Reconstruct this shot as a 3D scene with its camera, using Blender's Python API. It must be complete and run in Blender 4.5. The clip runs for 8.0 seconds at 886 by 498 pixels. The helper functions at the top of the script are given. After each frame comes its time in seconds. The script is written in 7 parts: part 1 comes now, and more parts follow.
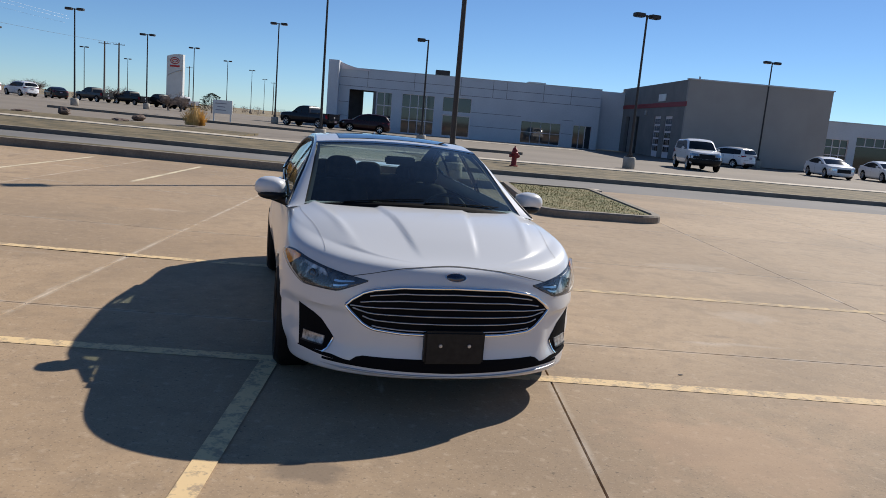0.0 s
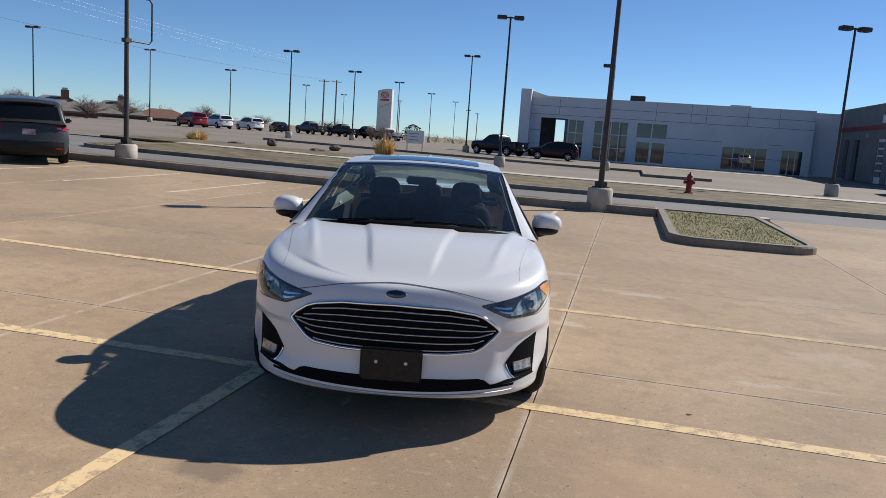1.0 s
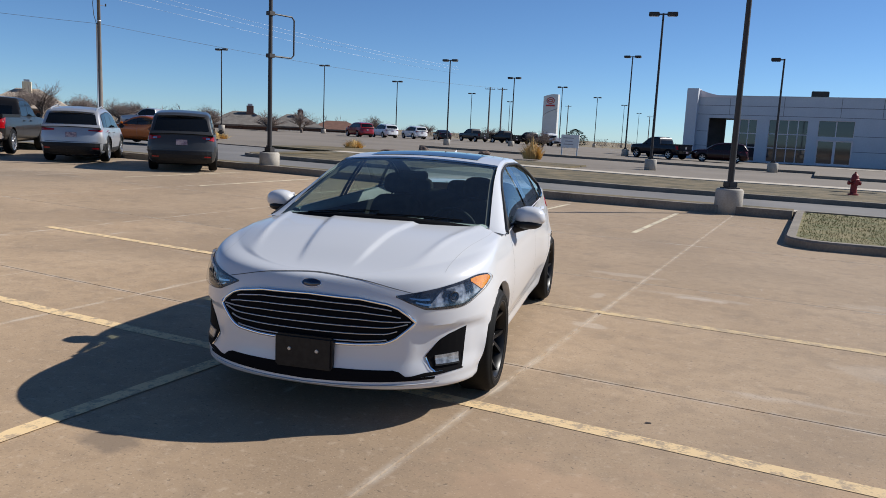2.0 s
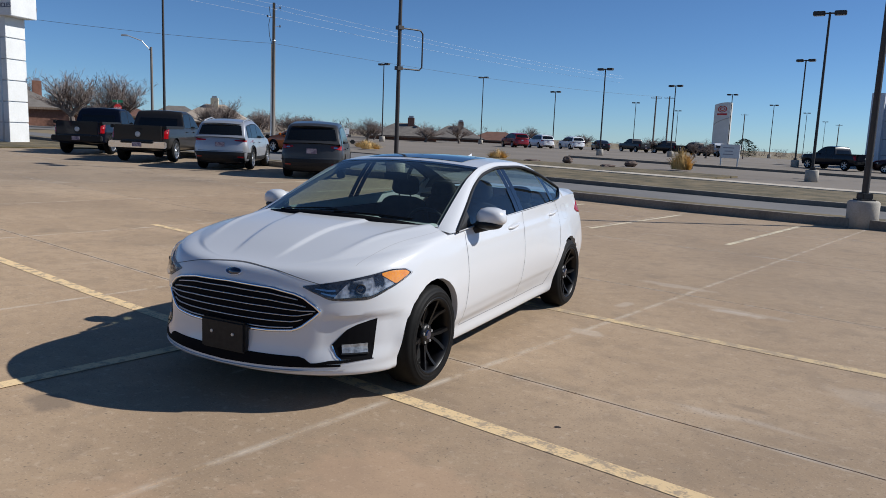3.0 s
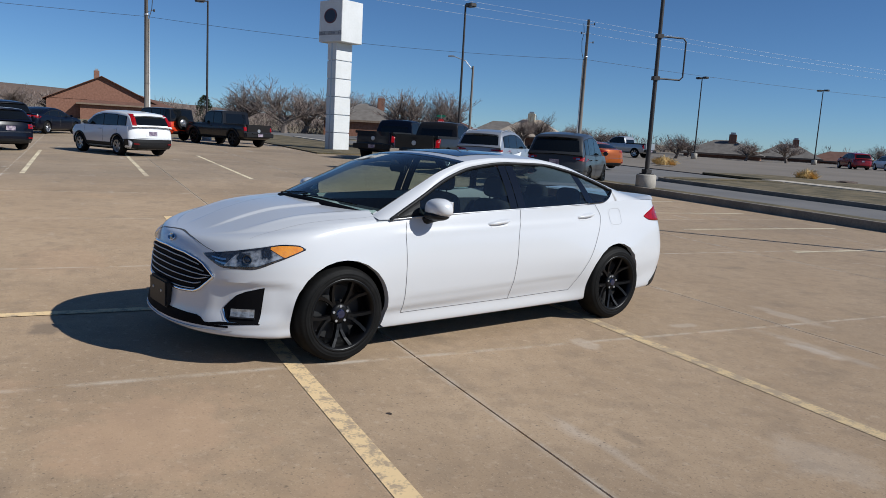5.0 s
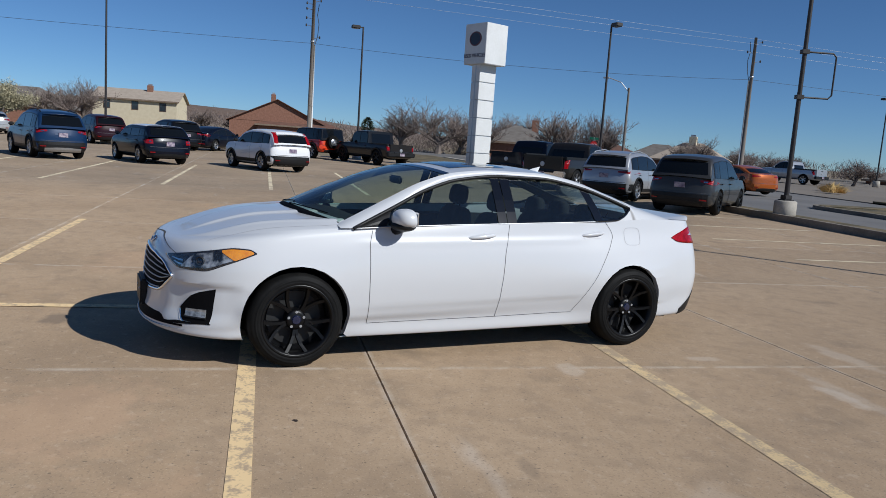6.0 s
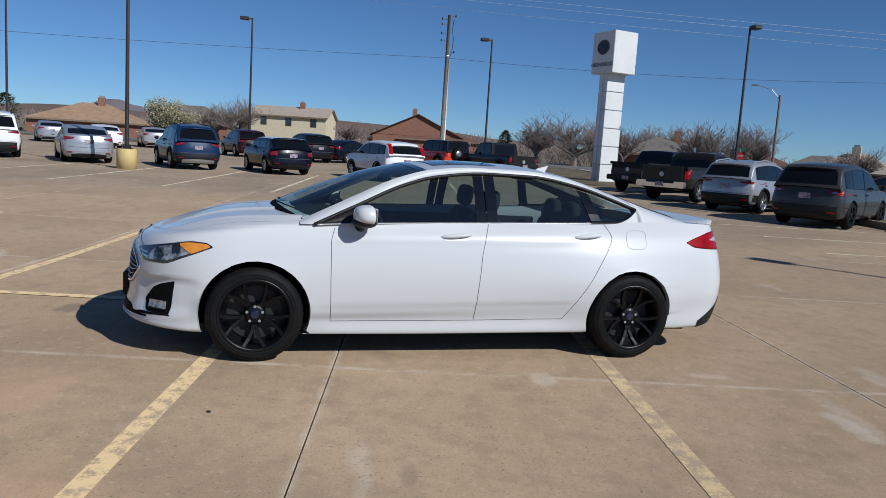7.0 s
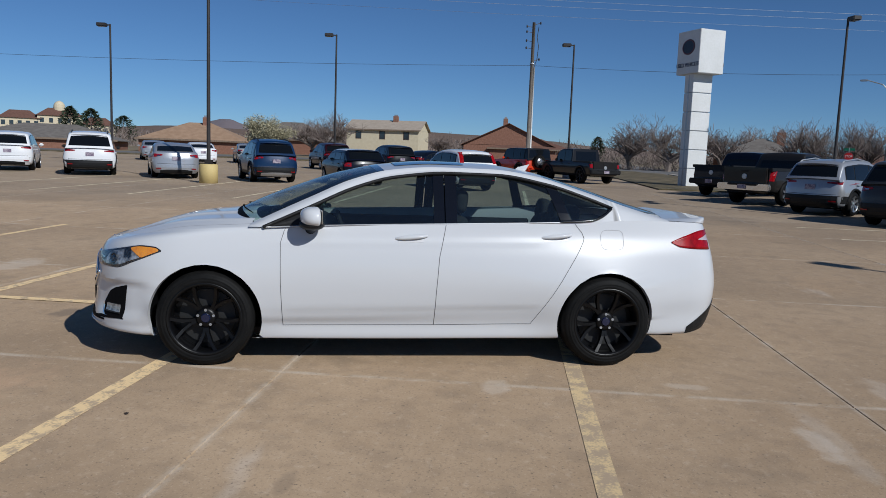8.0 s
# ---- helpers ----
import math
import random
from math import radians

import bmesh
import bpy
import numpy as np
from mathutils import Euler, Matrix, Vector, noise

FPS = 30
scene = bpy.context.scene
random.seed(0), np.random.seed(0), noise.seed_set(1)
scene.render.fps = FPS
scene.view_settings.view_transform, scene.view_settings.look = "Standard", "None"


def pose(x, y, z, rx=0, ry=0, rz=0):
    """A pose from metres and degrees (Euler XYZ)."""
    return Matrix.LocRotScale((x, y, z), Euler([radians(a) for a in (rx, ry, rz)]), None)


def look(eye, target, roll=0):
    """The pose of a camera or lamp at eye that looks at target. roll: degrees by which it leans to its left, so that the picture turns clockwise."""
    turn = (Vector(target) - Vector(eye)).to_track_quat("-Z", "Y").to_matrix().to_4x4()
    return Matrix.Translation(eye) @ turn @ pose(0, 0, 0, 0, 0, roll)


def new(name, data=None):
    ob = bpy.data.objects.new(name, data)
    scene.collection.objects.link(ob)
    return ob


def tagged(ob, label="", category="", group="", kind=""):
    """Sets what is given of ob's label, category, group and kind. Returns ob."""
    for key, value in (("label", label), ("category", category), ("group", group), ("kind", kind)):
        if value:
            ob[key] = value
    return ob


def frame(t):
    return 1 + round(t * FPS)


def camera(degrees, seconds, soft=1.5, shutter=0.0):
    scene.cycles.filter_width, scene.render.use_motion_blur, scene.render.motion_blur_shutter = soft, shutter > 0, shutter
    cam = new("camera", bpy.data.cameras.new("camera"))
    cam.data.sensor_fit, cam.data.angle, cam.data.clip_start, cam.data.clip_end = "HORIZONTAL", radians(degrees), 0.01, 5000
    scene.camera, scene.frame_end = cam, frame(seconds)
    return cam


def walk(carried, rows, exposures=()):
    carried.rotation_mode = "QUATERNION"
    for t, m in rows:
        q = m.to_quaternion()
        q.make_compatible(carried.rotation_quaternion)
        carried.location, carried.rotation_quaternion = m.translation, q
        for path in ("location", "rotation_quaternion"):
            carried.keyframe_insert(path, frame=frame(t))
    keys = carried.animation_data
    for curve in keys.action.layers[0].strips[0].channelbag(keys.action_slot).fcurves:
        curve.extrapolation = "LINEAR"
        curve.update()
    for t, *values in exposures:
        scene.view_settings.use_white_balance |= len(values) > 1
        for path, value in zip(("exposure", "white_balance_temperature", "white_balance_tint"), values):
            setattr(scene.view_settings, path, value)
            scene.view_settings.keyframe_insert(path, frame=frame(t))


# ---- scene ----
cam = camera(61.2, 8.0, soft=0.65)
PATH = [
    (0, (0.218, -6.313, 1.636), (0.298, -4.343, 1.301), 4.9),
    (0.5, (0.878, -6.237, 1.656), (0.705, -4.27, 1.339), 4.6),
    (1, (1.639, -6.154, 1.684), (1.185, -4.23, 1.381), 4.0),
    (1.5, (2.273, -5.908, 1.663), (1.6, -4.05, 1.356), 3.2),
    (3, (4.256, -4.908, 1.65), (3.009, -3.373, 1.349), 2.3),
    (3.5, (4.761, -4.495, 1.633), (3.363, -3.095, 1.336), 2.6),
    (4, (5.285, -3.962, 1.623), (3.731, -2.74, 1.319), 3.0),
    (4.5, (5.694, -3.452, 1.607), (4.024, -2.396, 1.299), 3.1),
    (6, (6.342, -1.471, 1.592), (4.417, -0.998, 1.325), 3.9),
    (6.5, (6.4, -0.861, 1.584), (4.438, -0.575, 1.325), 4.1),
    (7, (6.334, -0.166, 1.543), (4.353, -0.074, 1.287), 3.6),
    (7.5, (6.291, 0.386, 1.53), (4.307, 0.339, 1.282), 2.9),
    (8, (6.128, 0.869, 1.51), (4.15, 0.697, 1.268), 2.1),
]
walk(cam, [(t, look(eye, target, roll)) for t, eye, target, roll in PATH],
     [(0, 0.33, 6620, 10), (1.5, 0.37, 6470, 10), (3.5, 0.02, 6100, 9), (4.5, -0.02, 6080, 8), (6.5, -0.23, 5930, 8), (7, -0.23, 5920, 8), (7.5, -0.37, 5910, 8), (8, -0.43, 5910, 8)])

# ---- daylight ----
SUN_DIR = Vector((0.69 * math.cos(radians(36.5)), 0.72 * math.cos(radians(36.5)), math.sin(radians(36.5)))).normalized()
world = bpy.data.worlds.new("world")
scene.world = world
world.use_nodes = True
wn = world.node_tree
sky = wn.nodes.new("ShaderNodeTexSky")
sky.sky_type = "NISHITA"
sky.sun_disc = False
sky.sun_elevation = radians(36.5)
sky.sun_rotation = math.atan2(SUN_DIR.x, SUN_DIR.y)
sky.air_density, sky.dust_density, sky.ozone_density, sky.altitude = 0.8, 0.1, 3.0, 1500
wn.nodes["Background"].inputs["Strength"].default_value = 0.067
deep = wn.nodes.new("ShaderNodeMix")
deep.data_type, deep.blend_type = "RGBA", "MULTIPLY"
deep.inputs["Factor"].default_value = 1.0
deep.inputs["B"].default_value = (0.80, 1.02, 1.22, 1)
wn.links.new(sky.outputs[0], deep.inputs["A"])
wn.links.new(deep.outputs["Result"], wn.nodes["Background"].inputs["Color"])
sun = new("sun", bpy.data.lights.new("sun", "SUN"))
sun.data.energy, sun.data.angle, sun.data.color = 4.88, radians(0.55), (1.0, 0.95, 0.88)
sun.matrix_world = look(SUN_DIR * 60, (0, 0, 0))


# ---- materials ----
def surface(name, color, color2=None, rough=0.6, metal=0.0, scale=8.0, fine=60.0, mix=0.5, bump=0.0, coat=0.0, rough_var=0.0, per_object=0.0, stretch=(1, 1, 1), centre=0.62):
    m = bpy.data.materials.new(name)
    m.use_nodes = True
    t = m.node_tree
    b = t.nodes["Principled BSDF"]
    b.inputs["Roughness"].default_value, b.inputs["Metallic"].default_value = rough, metal
    b.inputs["Coat Weight"].default_value = coat
    b.inputs["Coat Roughness"].default_value = 0.04
    if color2 is None and not bump and not rough_var:
        b.inputs["Base Color"].default_value = (*color, 1)
        return m
    color2 = color2 or color
    co = t.nodes.new("ShaderNodeTexCoord")
    mp = t.nodes.new("ShaderNodeMapping")
    mp.inputs["Scale"].default_value = stretch
    t.links.new(co.outputs["Object"], mp.inputs["Vector"])
    big, small = t.nodes.new("ShaderNodeTexNoise"), t.nodes.new("ShaderNodeTexNoise")
    for n, s, d in ((big, scale, 5.0), (small, fine, 3.0)):
        n.inputs["Scale"].default_value, n.inputs["Detail"].default_value = s, d
        t.links.new(mp.outputs[0], n.inputs["Vector"])
    add = t.nodes.new("ShaderNodeMath")
    add.operation = "MULTIPLY_ADD"
    add.inputs[1].default_value, add.inputs[2].default_value = 0.45, 0.0
    t.links.new(small.outputs["Fac"], add.inputs[0])
    s2 = t.nodes.new("ShaderNodeMath")
    s2.operation = "MULTIPLY_ADD"
    s2.inputs[1].default_value = 0.8
    t.links.new(big.outputs["Fac"], s2.inputs[0])
    t.links.new(add.outputs[0], s2.inputs[2])
    ramp = t.nodes.new("ShaderNodeMapRange")
    ramp.inputs["From Min"].default_value, ramp.inputs["From Max"].default_value = centre - 0.3 * mix, centre + 0.3 * mix
    t.links.new(s2.outputs[0], ramp.inputs["Value"])
    fac = ramp.outputs[0]
    mixc = t.nodes.new("ShaderNodeMix")
    mixc.data_type = "RGBA"
    mixc.inputs["A"].default_value, mixc.inputs["B"].default_value = (*color, 1), (*color2, 1)
    t.links.new(fac, mixc.inputs["Factor"])
    out = mixc.outputs["Result"]
    if per_object:
        oi = t.nodes.new("ShaderNodeObjectInfo")
        hsv = t.nodes.new("ShaderNodeHueSaturation")
        mr = t.nodes.new("ShaderNodeMapRange")
        mr.inputs["To Min"].default_value, mr.inputs["To Max"].default_value = 1 - per_object, 1 + per_object
        t.links.new(oi.outputs["Random"], mr.inputs["Value"])
        t.links.new(mr.outputs[0], hsv.inputs["Value"])
        t.links.new(out, hsv.inputs["Color"])
        out = hsv.outputs["Color"]
    t.links.new(out, b.inputs["Base Color"])
    if rough_var:
        rr = t.nodes.new("ShaderNodeMapRange")
        rr.inputs["To Min"].default_value, rr.inputs["To Max"].default_value = rough - rough_var, rough + rough_var
        t.links.new(fac, rr.inputs["Value"])
        t.links.new(rr.outputs[0], b.inputs["Roughness"])
    if bump:
        bp = t.nodes.new("ShaderNodeBump")
        bp.inputs["Strength"].default_value, bp.inputs["Distance"].default_value = bump, 0.01
        t.links.new(s2.outputs[0], bp.inputs["Height"])
        t.links.new(bp.outputs[0], b.inputs["Normal"])
    return m


def glass(name, tint, ior=1.45, rough=0.0, haze=0.0):
    """Thin tinted pane: clear transmission with Fresnel gloss, under a pale diffuse layer that imitates reflected haze.
    """
    m = bpy.data.materials.new(name)
    m.use_nodes = True
    t = m.node_tree
    t.nodes.remove(t.nodes["Principled BSDF"])
    tr, gl, fr, mx, pw, ma = (t.nodes.new("ShaderNode" + n) for n in ("BsdfTransparent", "BsdfGlossy", "LayerWeight", "MixShader", "Math", "Math"))
    tr.inputs["Color"].default_value = (*tint, 1)
    gl.inputs["Roughness"].default_value = rough
    base = 2 * ((ior - 1) / (ior + 1)) ** 2
    fr.inputs["Blend"].default_value = 0.5
    pw.operation, ma.operation = "POWER", "MULTIPLY_ADD"
    pw.inputs[1].default_value = 5.0
    ma.inputs[1].default_value, ma.inputs[2].default_value = 1 - base, base
    t.links.new(fr.outputs["Facing"], pw.inputs[0])
    t.links.new(pw.outputs[0], ma.inputs[0])
    t.links.new(ma.outputs[0], mx.inputs[0])
    t.links.new(tr.outputs[0], mx.inputs[1])
    t.links.new(gl.outputs[0], mx.inputs[2])
    top = mx.outputs[0]
    if haze:
        df, my = t.nodes.new("ShaderNodeBsdfDiffuse"), t.nodes.new("ShaderNodeMixShader")
        df.inputs["Color"].default_value = (0.62, 0.68, 0.66, 1)
        my.inputs[0].default_value = haze
        t.links.new(top, my.inputs[1])
        t.links.new(df.outputs[0], my.inputs[2])
        top = my.outputs[0]
    t.links.new(top, t.nodes["Material Output"].inputs["Surface"])
    return m


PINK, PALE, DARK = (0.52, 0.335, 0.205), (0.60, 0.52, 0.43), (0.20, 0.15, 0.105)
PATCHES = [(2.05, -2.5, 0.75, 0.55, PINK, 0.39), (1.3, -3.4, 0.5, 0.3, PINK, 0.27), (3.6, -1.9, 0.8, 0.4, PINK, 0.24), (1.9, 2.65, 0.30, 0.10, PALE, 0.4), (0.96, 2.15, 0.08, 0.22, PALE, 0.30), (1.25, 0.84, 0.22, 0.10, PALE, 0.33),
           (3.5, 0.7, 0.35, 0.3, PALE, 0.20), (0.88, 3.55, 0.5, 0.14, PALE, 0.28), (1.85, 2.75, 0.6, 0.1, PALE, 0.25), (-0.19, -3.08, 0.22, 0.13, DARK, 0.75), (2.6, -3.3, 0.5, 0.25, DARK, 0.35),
           (4.4, 1.6, 0.9, 0.5, DARK, 0.35), (-3.2, -3.0, 0.9, 0.5, PINK, 0.24), (3.9, 3.4, 0.7, 0.3, PALE, 0.17), (2.9, -0.1, 0.15, 0.05, DARK, 0.4), (-2.6, -5.2, 0.6, 0.3, PALE, 0.35)]


def lot_concrete():
    """Tan broom-finished concrete with blotches, rusty patches, scuffs and dark specks."""
    m = surface("lot_concrete", (0.360, 0.250, 0.150), (0.460, 0.332, 0.210), 0.85, scale=0.55, fine=9, mix=0.8, bump=0.12, per_object=0.07)
    t = m.node_tree
    b = t.nodes["Principled BSDF"]
    old = b.inputs["Base Color"].links[0].from_socket
    co = next(n for n in t.nodes if n.bl_idname == "ShaderNodeTexCoord")

    def layer(prev, color, scale, lo, hi, amount, detail=6.0, stretch=(1, 1, 1), turn=0.0, blend="MIX", distort=0.0):
        mp, nz, mr, mx = (t.nodes.new(k) for k in ("ShaderNodeMapping", "ShaderNodeTexNoise", "ShaderNodeMapRange", "ShaderNodeMix"))
        mp.inputs["Scale"].default_value = stretch
        mp.inputs["Rotation"].default_value = (0, 0, turn)
        nz.inputs["Scale"].default_value, nz.inputs["Detail"].default_value, nz.inputs["Distortion"].default_value = scale, detail, distort
        mr.inputs["From Min"].default_value, mr.inputs["From Max"].default_value, mr.inputs["To Max"].default_value = lo, hi, amount
        mx.data_type, mx.blend_type = "RGBA", blend
        mx.inputs["B"].default_value = (*color, 1)
        t.links.new(co.outputs["Object"], mp.inputs["Vector"])
        t.links.new(mp.outputs[0], nz.inputs["Vector"])
        t.links.new(nz.outputs["Fac"], mr.inputs["Value"])
        t.links.new(mr.outputs[0], mx.inputs["Factor"])
        t.links.new(prev, mx.inputs["A"])
        return mx.outputs["Result"]

    c = layer(old, (0.25, 0.180, 0.115), 0.22, 0.50, 0.66, 0.6, 4.0)
    c = layer(c, (0.22, 0.165, 0.11), 1.7, 0.58, 0.72, 0.5, 9.0, (1, 1, 1), 0.2)
    c = layer(c, (0.46, 0.31, 0.18), 0.35, 0.60, 0.74, 0.6, 7.0, (1, 1.4, 1), 0.4)
    c = layer(c, (0.54, 0.45, 0.36), 0.9, 0.66, 0.74, 0.55, 8.0, (0.5, 2.2, 1), 0.3)
    c = layer(c, (0.55, 0.47, 0.38), 2.2, 0.70, 0.76, 0.7, 8.0, (2.6, 0.35, 1), 1.2, distort=0.6)
    c = layer(c, (0.13, 0.10, 0.075), 14.0, 0.72, 0.78, 0.5, 3.0)
    c = layer(c, (0.27, 0.195, 0.128), 5.0, 0.50, 0.64, 0.35, 9.0)
    c = layer(c, (0.55, 0.43, 0.31), 16.0, 0.58, 0.70, 0.35, 5.0)
    c = layer(c, (0.20, 0.148, 0.10), 55.0, 0.56, 0.70, 0.5, 2.0)
    c = layer(c, (0.60, 0.48, 0.35), 95.0, 0.60, 0.72, 0.45, 2.0)
    c = layer(c, (0.11, 0.085, 0.06), 34.0, 0.66, 0.72, 0.6, 2.0)
    # pale dust along the joints
    sep = t.nodes.new("ShaderNodeSeparateXYZ")
    t.links.new(co.outputs["Object"], sep.inputs[0])

    def math_node(op, a, b=None, d=None):
        n = t.nodes.new("ShaderNodeMath")
        n.operation = op
        for k, q in enumerate((a, b, d)):
            if q is not None:
                if isinstance(q, (int, float)):
                    n.inputs[k].default_value = q
                else:
                    t.links.new(q, n.inputs[k])
        return n.outputs[0]

    def mix_in(prev, color, fac):
        mx = t.nodes.new("ShaderNodeMix")
        mx.data_type = "RGBA"
        mx.inputs["B"].default_value = (*color, 1)
        t.links.new(prev, mx.inputs["A"])
        t.links.new(fac, mx.inputs["Factor"])
        return mx.outputs["Result"]

    def ramp_node(value, lo, hi, top=1.0):
        n = t.nodes.new("ShaderNodeMapRange")
        n.inputs["From Min"].default_value, n.inputs["From Max"].default_value, n.inputs["To Max"].default_value = lo, hi, top
        t.links.new(value, n.inputs["Value"])
        return n.outputs[0]

    rough_nz = t.nodes.new("ShaderNodeTexNoise")
    rough_nz.inputs["Scale"].default_value, rough_nz.inputs["Detail"].default_value, rough_nz.inputs["Roughness"].default_value = 3.2, 10.0, 0.68
    t.links.new(co.outputs["Object"], rough_nz.inputs["Vector"])
    for out, origin, step in ((sep.outputs[0], 1.2, 3.9), (sep.outputs[1], -0.65, 3.8)):
        near = math_node("MULTIPLY", math_node("PINGPONG", math_node("DIVIDE", math_node("SUBTRACT", out, origin), step), 0.5), step)
        band = math_node("MULTIPLY", ramp_node(near, 0.045, 0.008), ramp_node(rough_nz.outputs["Fac"], 0.40, 0.62, 0.6))
        c = mix_in(c, (0.58, 0.51, 0.42), band)
    # patches with a place of their own: worn pink, pale mortar, darker brown
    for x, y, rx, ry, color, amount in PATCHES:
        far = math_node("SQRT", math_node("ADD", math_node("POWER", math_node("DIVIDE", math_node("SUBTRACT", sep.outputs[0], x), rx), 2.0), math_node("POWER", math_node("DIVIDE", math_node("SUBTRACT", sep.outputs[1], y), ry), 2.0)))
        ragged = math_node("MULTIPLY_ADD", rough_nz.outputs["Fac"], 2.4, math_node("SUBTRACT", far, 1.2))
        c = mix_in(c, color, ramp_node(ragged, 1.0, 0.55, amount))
    # the older slabs to the west are greyer
    aged = t.nodes.new("ShaderNodeMix")
    aged.data_type, aged.blend_type = "RGBA", "MULTIPLY"
    aged.inputs["B"].default_value = (0.80, 0.84, 0.90, 1)
    t.links.new(ramp_node(math_node("MULTIPLY_ADD", rough_nz.outputs["Fac"], 3.0, sep.outputs[0]), -9.0, -13.5), aged.inputs["Factor"])
    t.links.new(c, aged.inputs["A"])
    t.links.new(aged.outputs["Result"], b.inputs["Base Color"])
    return m


M = {}
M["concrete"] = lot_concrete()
M["concrete"].node_tree.nodes["Principled BSDF"].inputs["Specular IOR Level"].default_value = 0.40
M["concrete"].node_tree.nodes["Principled BSDF"].inputs["Diffuse Roughness"].default_value = 0.27
M["kerb"] = surface("kerb_concrete", (0.15, 0.128, 0.102), (0.25, 0.215, 0.172), 0.9, scale=1.2, fine=25, bump=0.15)
M["walk"] = surface("pale_concrete", (0.40, 0.35, 0.28), (0.50, 0.44, 0.36), 0.9, scale=0.8, fine=20, bump=0.1)
M["asphalt"] = surface("worn_asphalt", (0.13, 0.125, 0.12), (0.185, 0.175, 0.165), 0.92, scale=0.3, fine=30, bump=0.15)
M["farlot"] = surface("grey_far_paving", (0.16, 0.135, 0.107), (0.215, 0.182, 0.147), 0.92, scale=0.12, fine=8, bump=0.1)
M["grass"] = surface("dormant_turf", (0.062, 0.052, 0.023), (0.18, 0.136, 0.071), 0.95, scale=1.1, fine=14, mix=0.45, bump=0.8)
M["grass_green"] = surface("greening_turf", (0.085, 0.095, 0.024), (0.22, 0.175, 0.08), 0.95, scale=2.2, fine=30, mix=0.45, bump=0.8)
M["blades"] = surface("grass_blades", (0.115, 0.12, 0.033), (0.23, 0.19, 0.075), 0.9, scale=3.0, fine=40, mix=0.4)
M["earth"] = surface("prairie_ground", (0.17, 0.13, 0.075), (0.25, 0.20, 0.12), 0.95, scale=0.02, fine=1.5, mix=0.8, bump=0.2)
M["yellow"] = surface("flaking_yellow_paint", (0.76, 0.555, 0.295), (0.43, 0.32, 0.205), 0.85, scale=11, fine=55, mix=0.22, centre=0.672, bump=0.2)
M["yellow_worn"] = surface("worn_yellow_paint", (0.66, 0.49, 0.26), (0.42, 0.315, 0.205), 0.9, scale=9, fine=70, mix=0.25, centre=0.618, bump=0.2)
M["white_line"] = surface("faded_pale_paint", (0.72, 0.62, 0.42), (0.45, 0.36, 0.25), 0.85, scale=1.8, fine=30, mix=0.25, centre=0.66)
for k in ("yellow", "yellow_worn", "white_line"):
    M[k].node_tree.nodes["Principled BSDF"].inputs["Diffuse Roughness"].default_value = 0.27
M["paint_white"] = surface("white_car_paint", (0.612, 0.620, 0.630), None, 0.32, coat=0.7)
M["paint_white"].node_tree.nodes["Principled BSDF"].inputs["Specular IOR Level"].default_value = 0.3
M["black_plastic"] = surface("black_trim", (0.012, 0.012, 0.013), (0.02, 0.02, 0.02), 0.45, scale=30, fine=300, bump=0.05)
M["gloss_black"] = surface("gloss_black", (0.006, 0.006, 0.007), None, 0.08, coat=0.6)
M["seam"] = surface("panel_gap", (0.09, 0.09, 0.093), None, 0.8)
M["fine_seam"] = surface("fine_panel_gap", (0.42, 0.42, 0.43), None, 0.8)
def dull(m, level):
    m.node_tree.nodes["Principled BSDF"].inputs["Specular IOR Level"].default_value = level
    return m


M["rubber"] = surface("tyre_rubber", (0.006, 0.006, 0.006), (0.010, 0.0098, 0.0095), 0.62, scale=12, fine=80, bump=0.15)
M["rim_black"] = surface("gloss_black_alloy", (0.003, 0.003, 0.0035), None, 0.38, metal=0.0, coat=0.0)
M["rim_silver"] = surface("silver_alloy", (0.55, 0.55, 0.56), None, 0.3, metal=0.9)
M["chrome"] = surface("chrome", (0.80, 0.80, 0.82), None, 0.08, metal=1.0)
M["steel"] = surface("galvanised_steel", (0.45, 0.46, 0.47), (0.55, 0.55, 0.55), 0.45, metal=0.8, scale=5, fine=40)
M["glass_front"] = glass("windscreen_glass", (0.76, 0.87, 0.80), 1.42, haze=0.006)
M["glass_side"] = glass("tinted_side_glass", (0.62, 0.72, 0.715), 1.55, haze=0.006)
M["lens"] = glass("clear_lamp_lens", (0.92, 0.94, 0.96), 1.5)
M["lens_red"] = surface("red_lamp_lens", (0.38, 0.003, 0.006), (0.20, 0.0015, 0.003), 0.2, scale=20, fine=90, coat=0.25)
M["lens_amber"] = surface("amber_lamp_lens", (0.92, 0.36, 0.02), (0.80, 0.25, 0.01), 0.15, scale=30, fine=90, coat=1.0)
M["fog_glass"] = surface("fog_lamp_glass", (0.13, 0.135, 0.14), (0.42, 0.43, 0.44), 0.2, metal=0.35, scale=22, fine=60)
M["lamp_bowl"] = surface("lamp_reflector", (0.52, 0.52, 0.52), None, 0.15, metal=1.0)
M["lamp_dark"] = surface("smoked_lamp_housing", (0.010, 0.010, 0.011), (0.05, 0.05, 0.054), 0.25, metal=0.3, scale=16, fine=50, mix=0.3)
M["lamp_facets"] = surface("faceted_reflector", (0.03, 0.03, 0.03), (0.66, 0.65, 0.63), 0.26, metal=0.5, scale=9, fine=24, mix=0.3, bump=0.35, centre=0.655)
M["seat"] = surface("grey_cloth_seat", (0.026, 0.026, 0.026), (0.045, 0.044, 0.043), 0.9, scale=14, fine=160, bump=0.1)
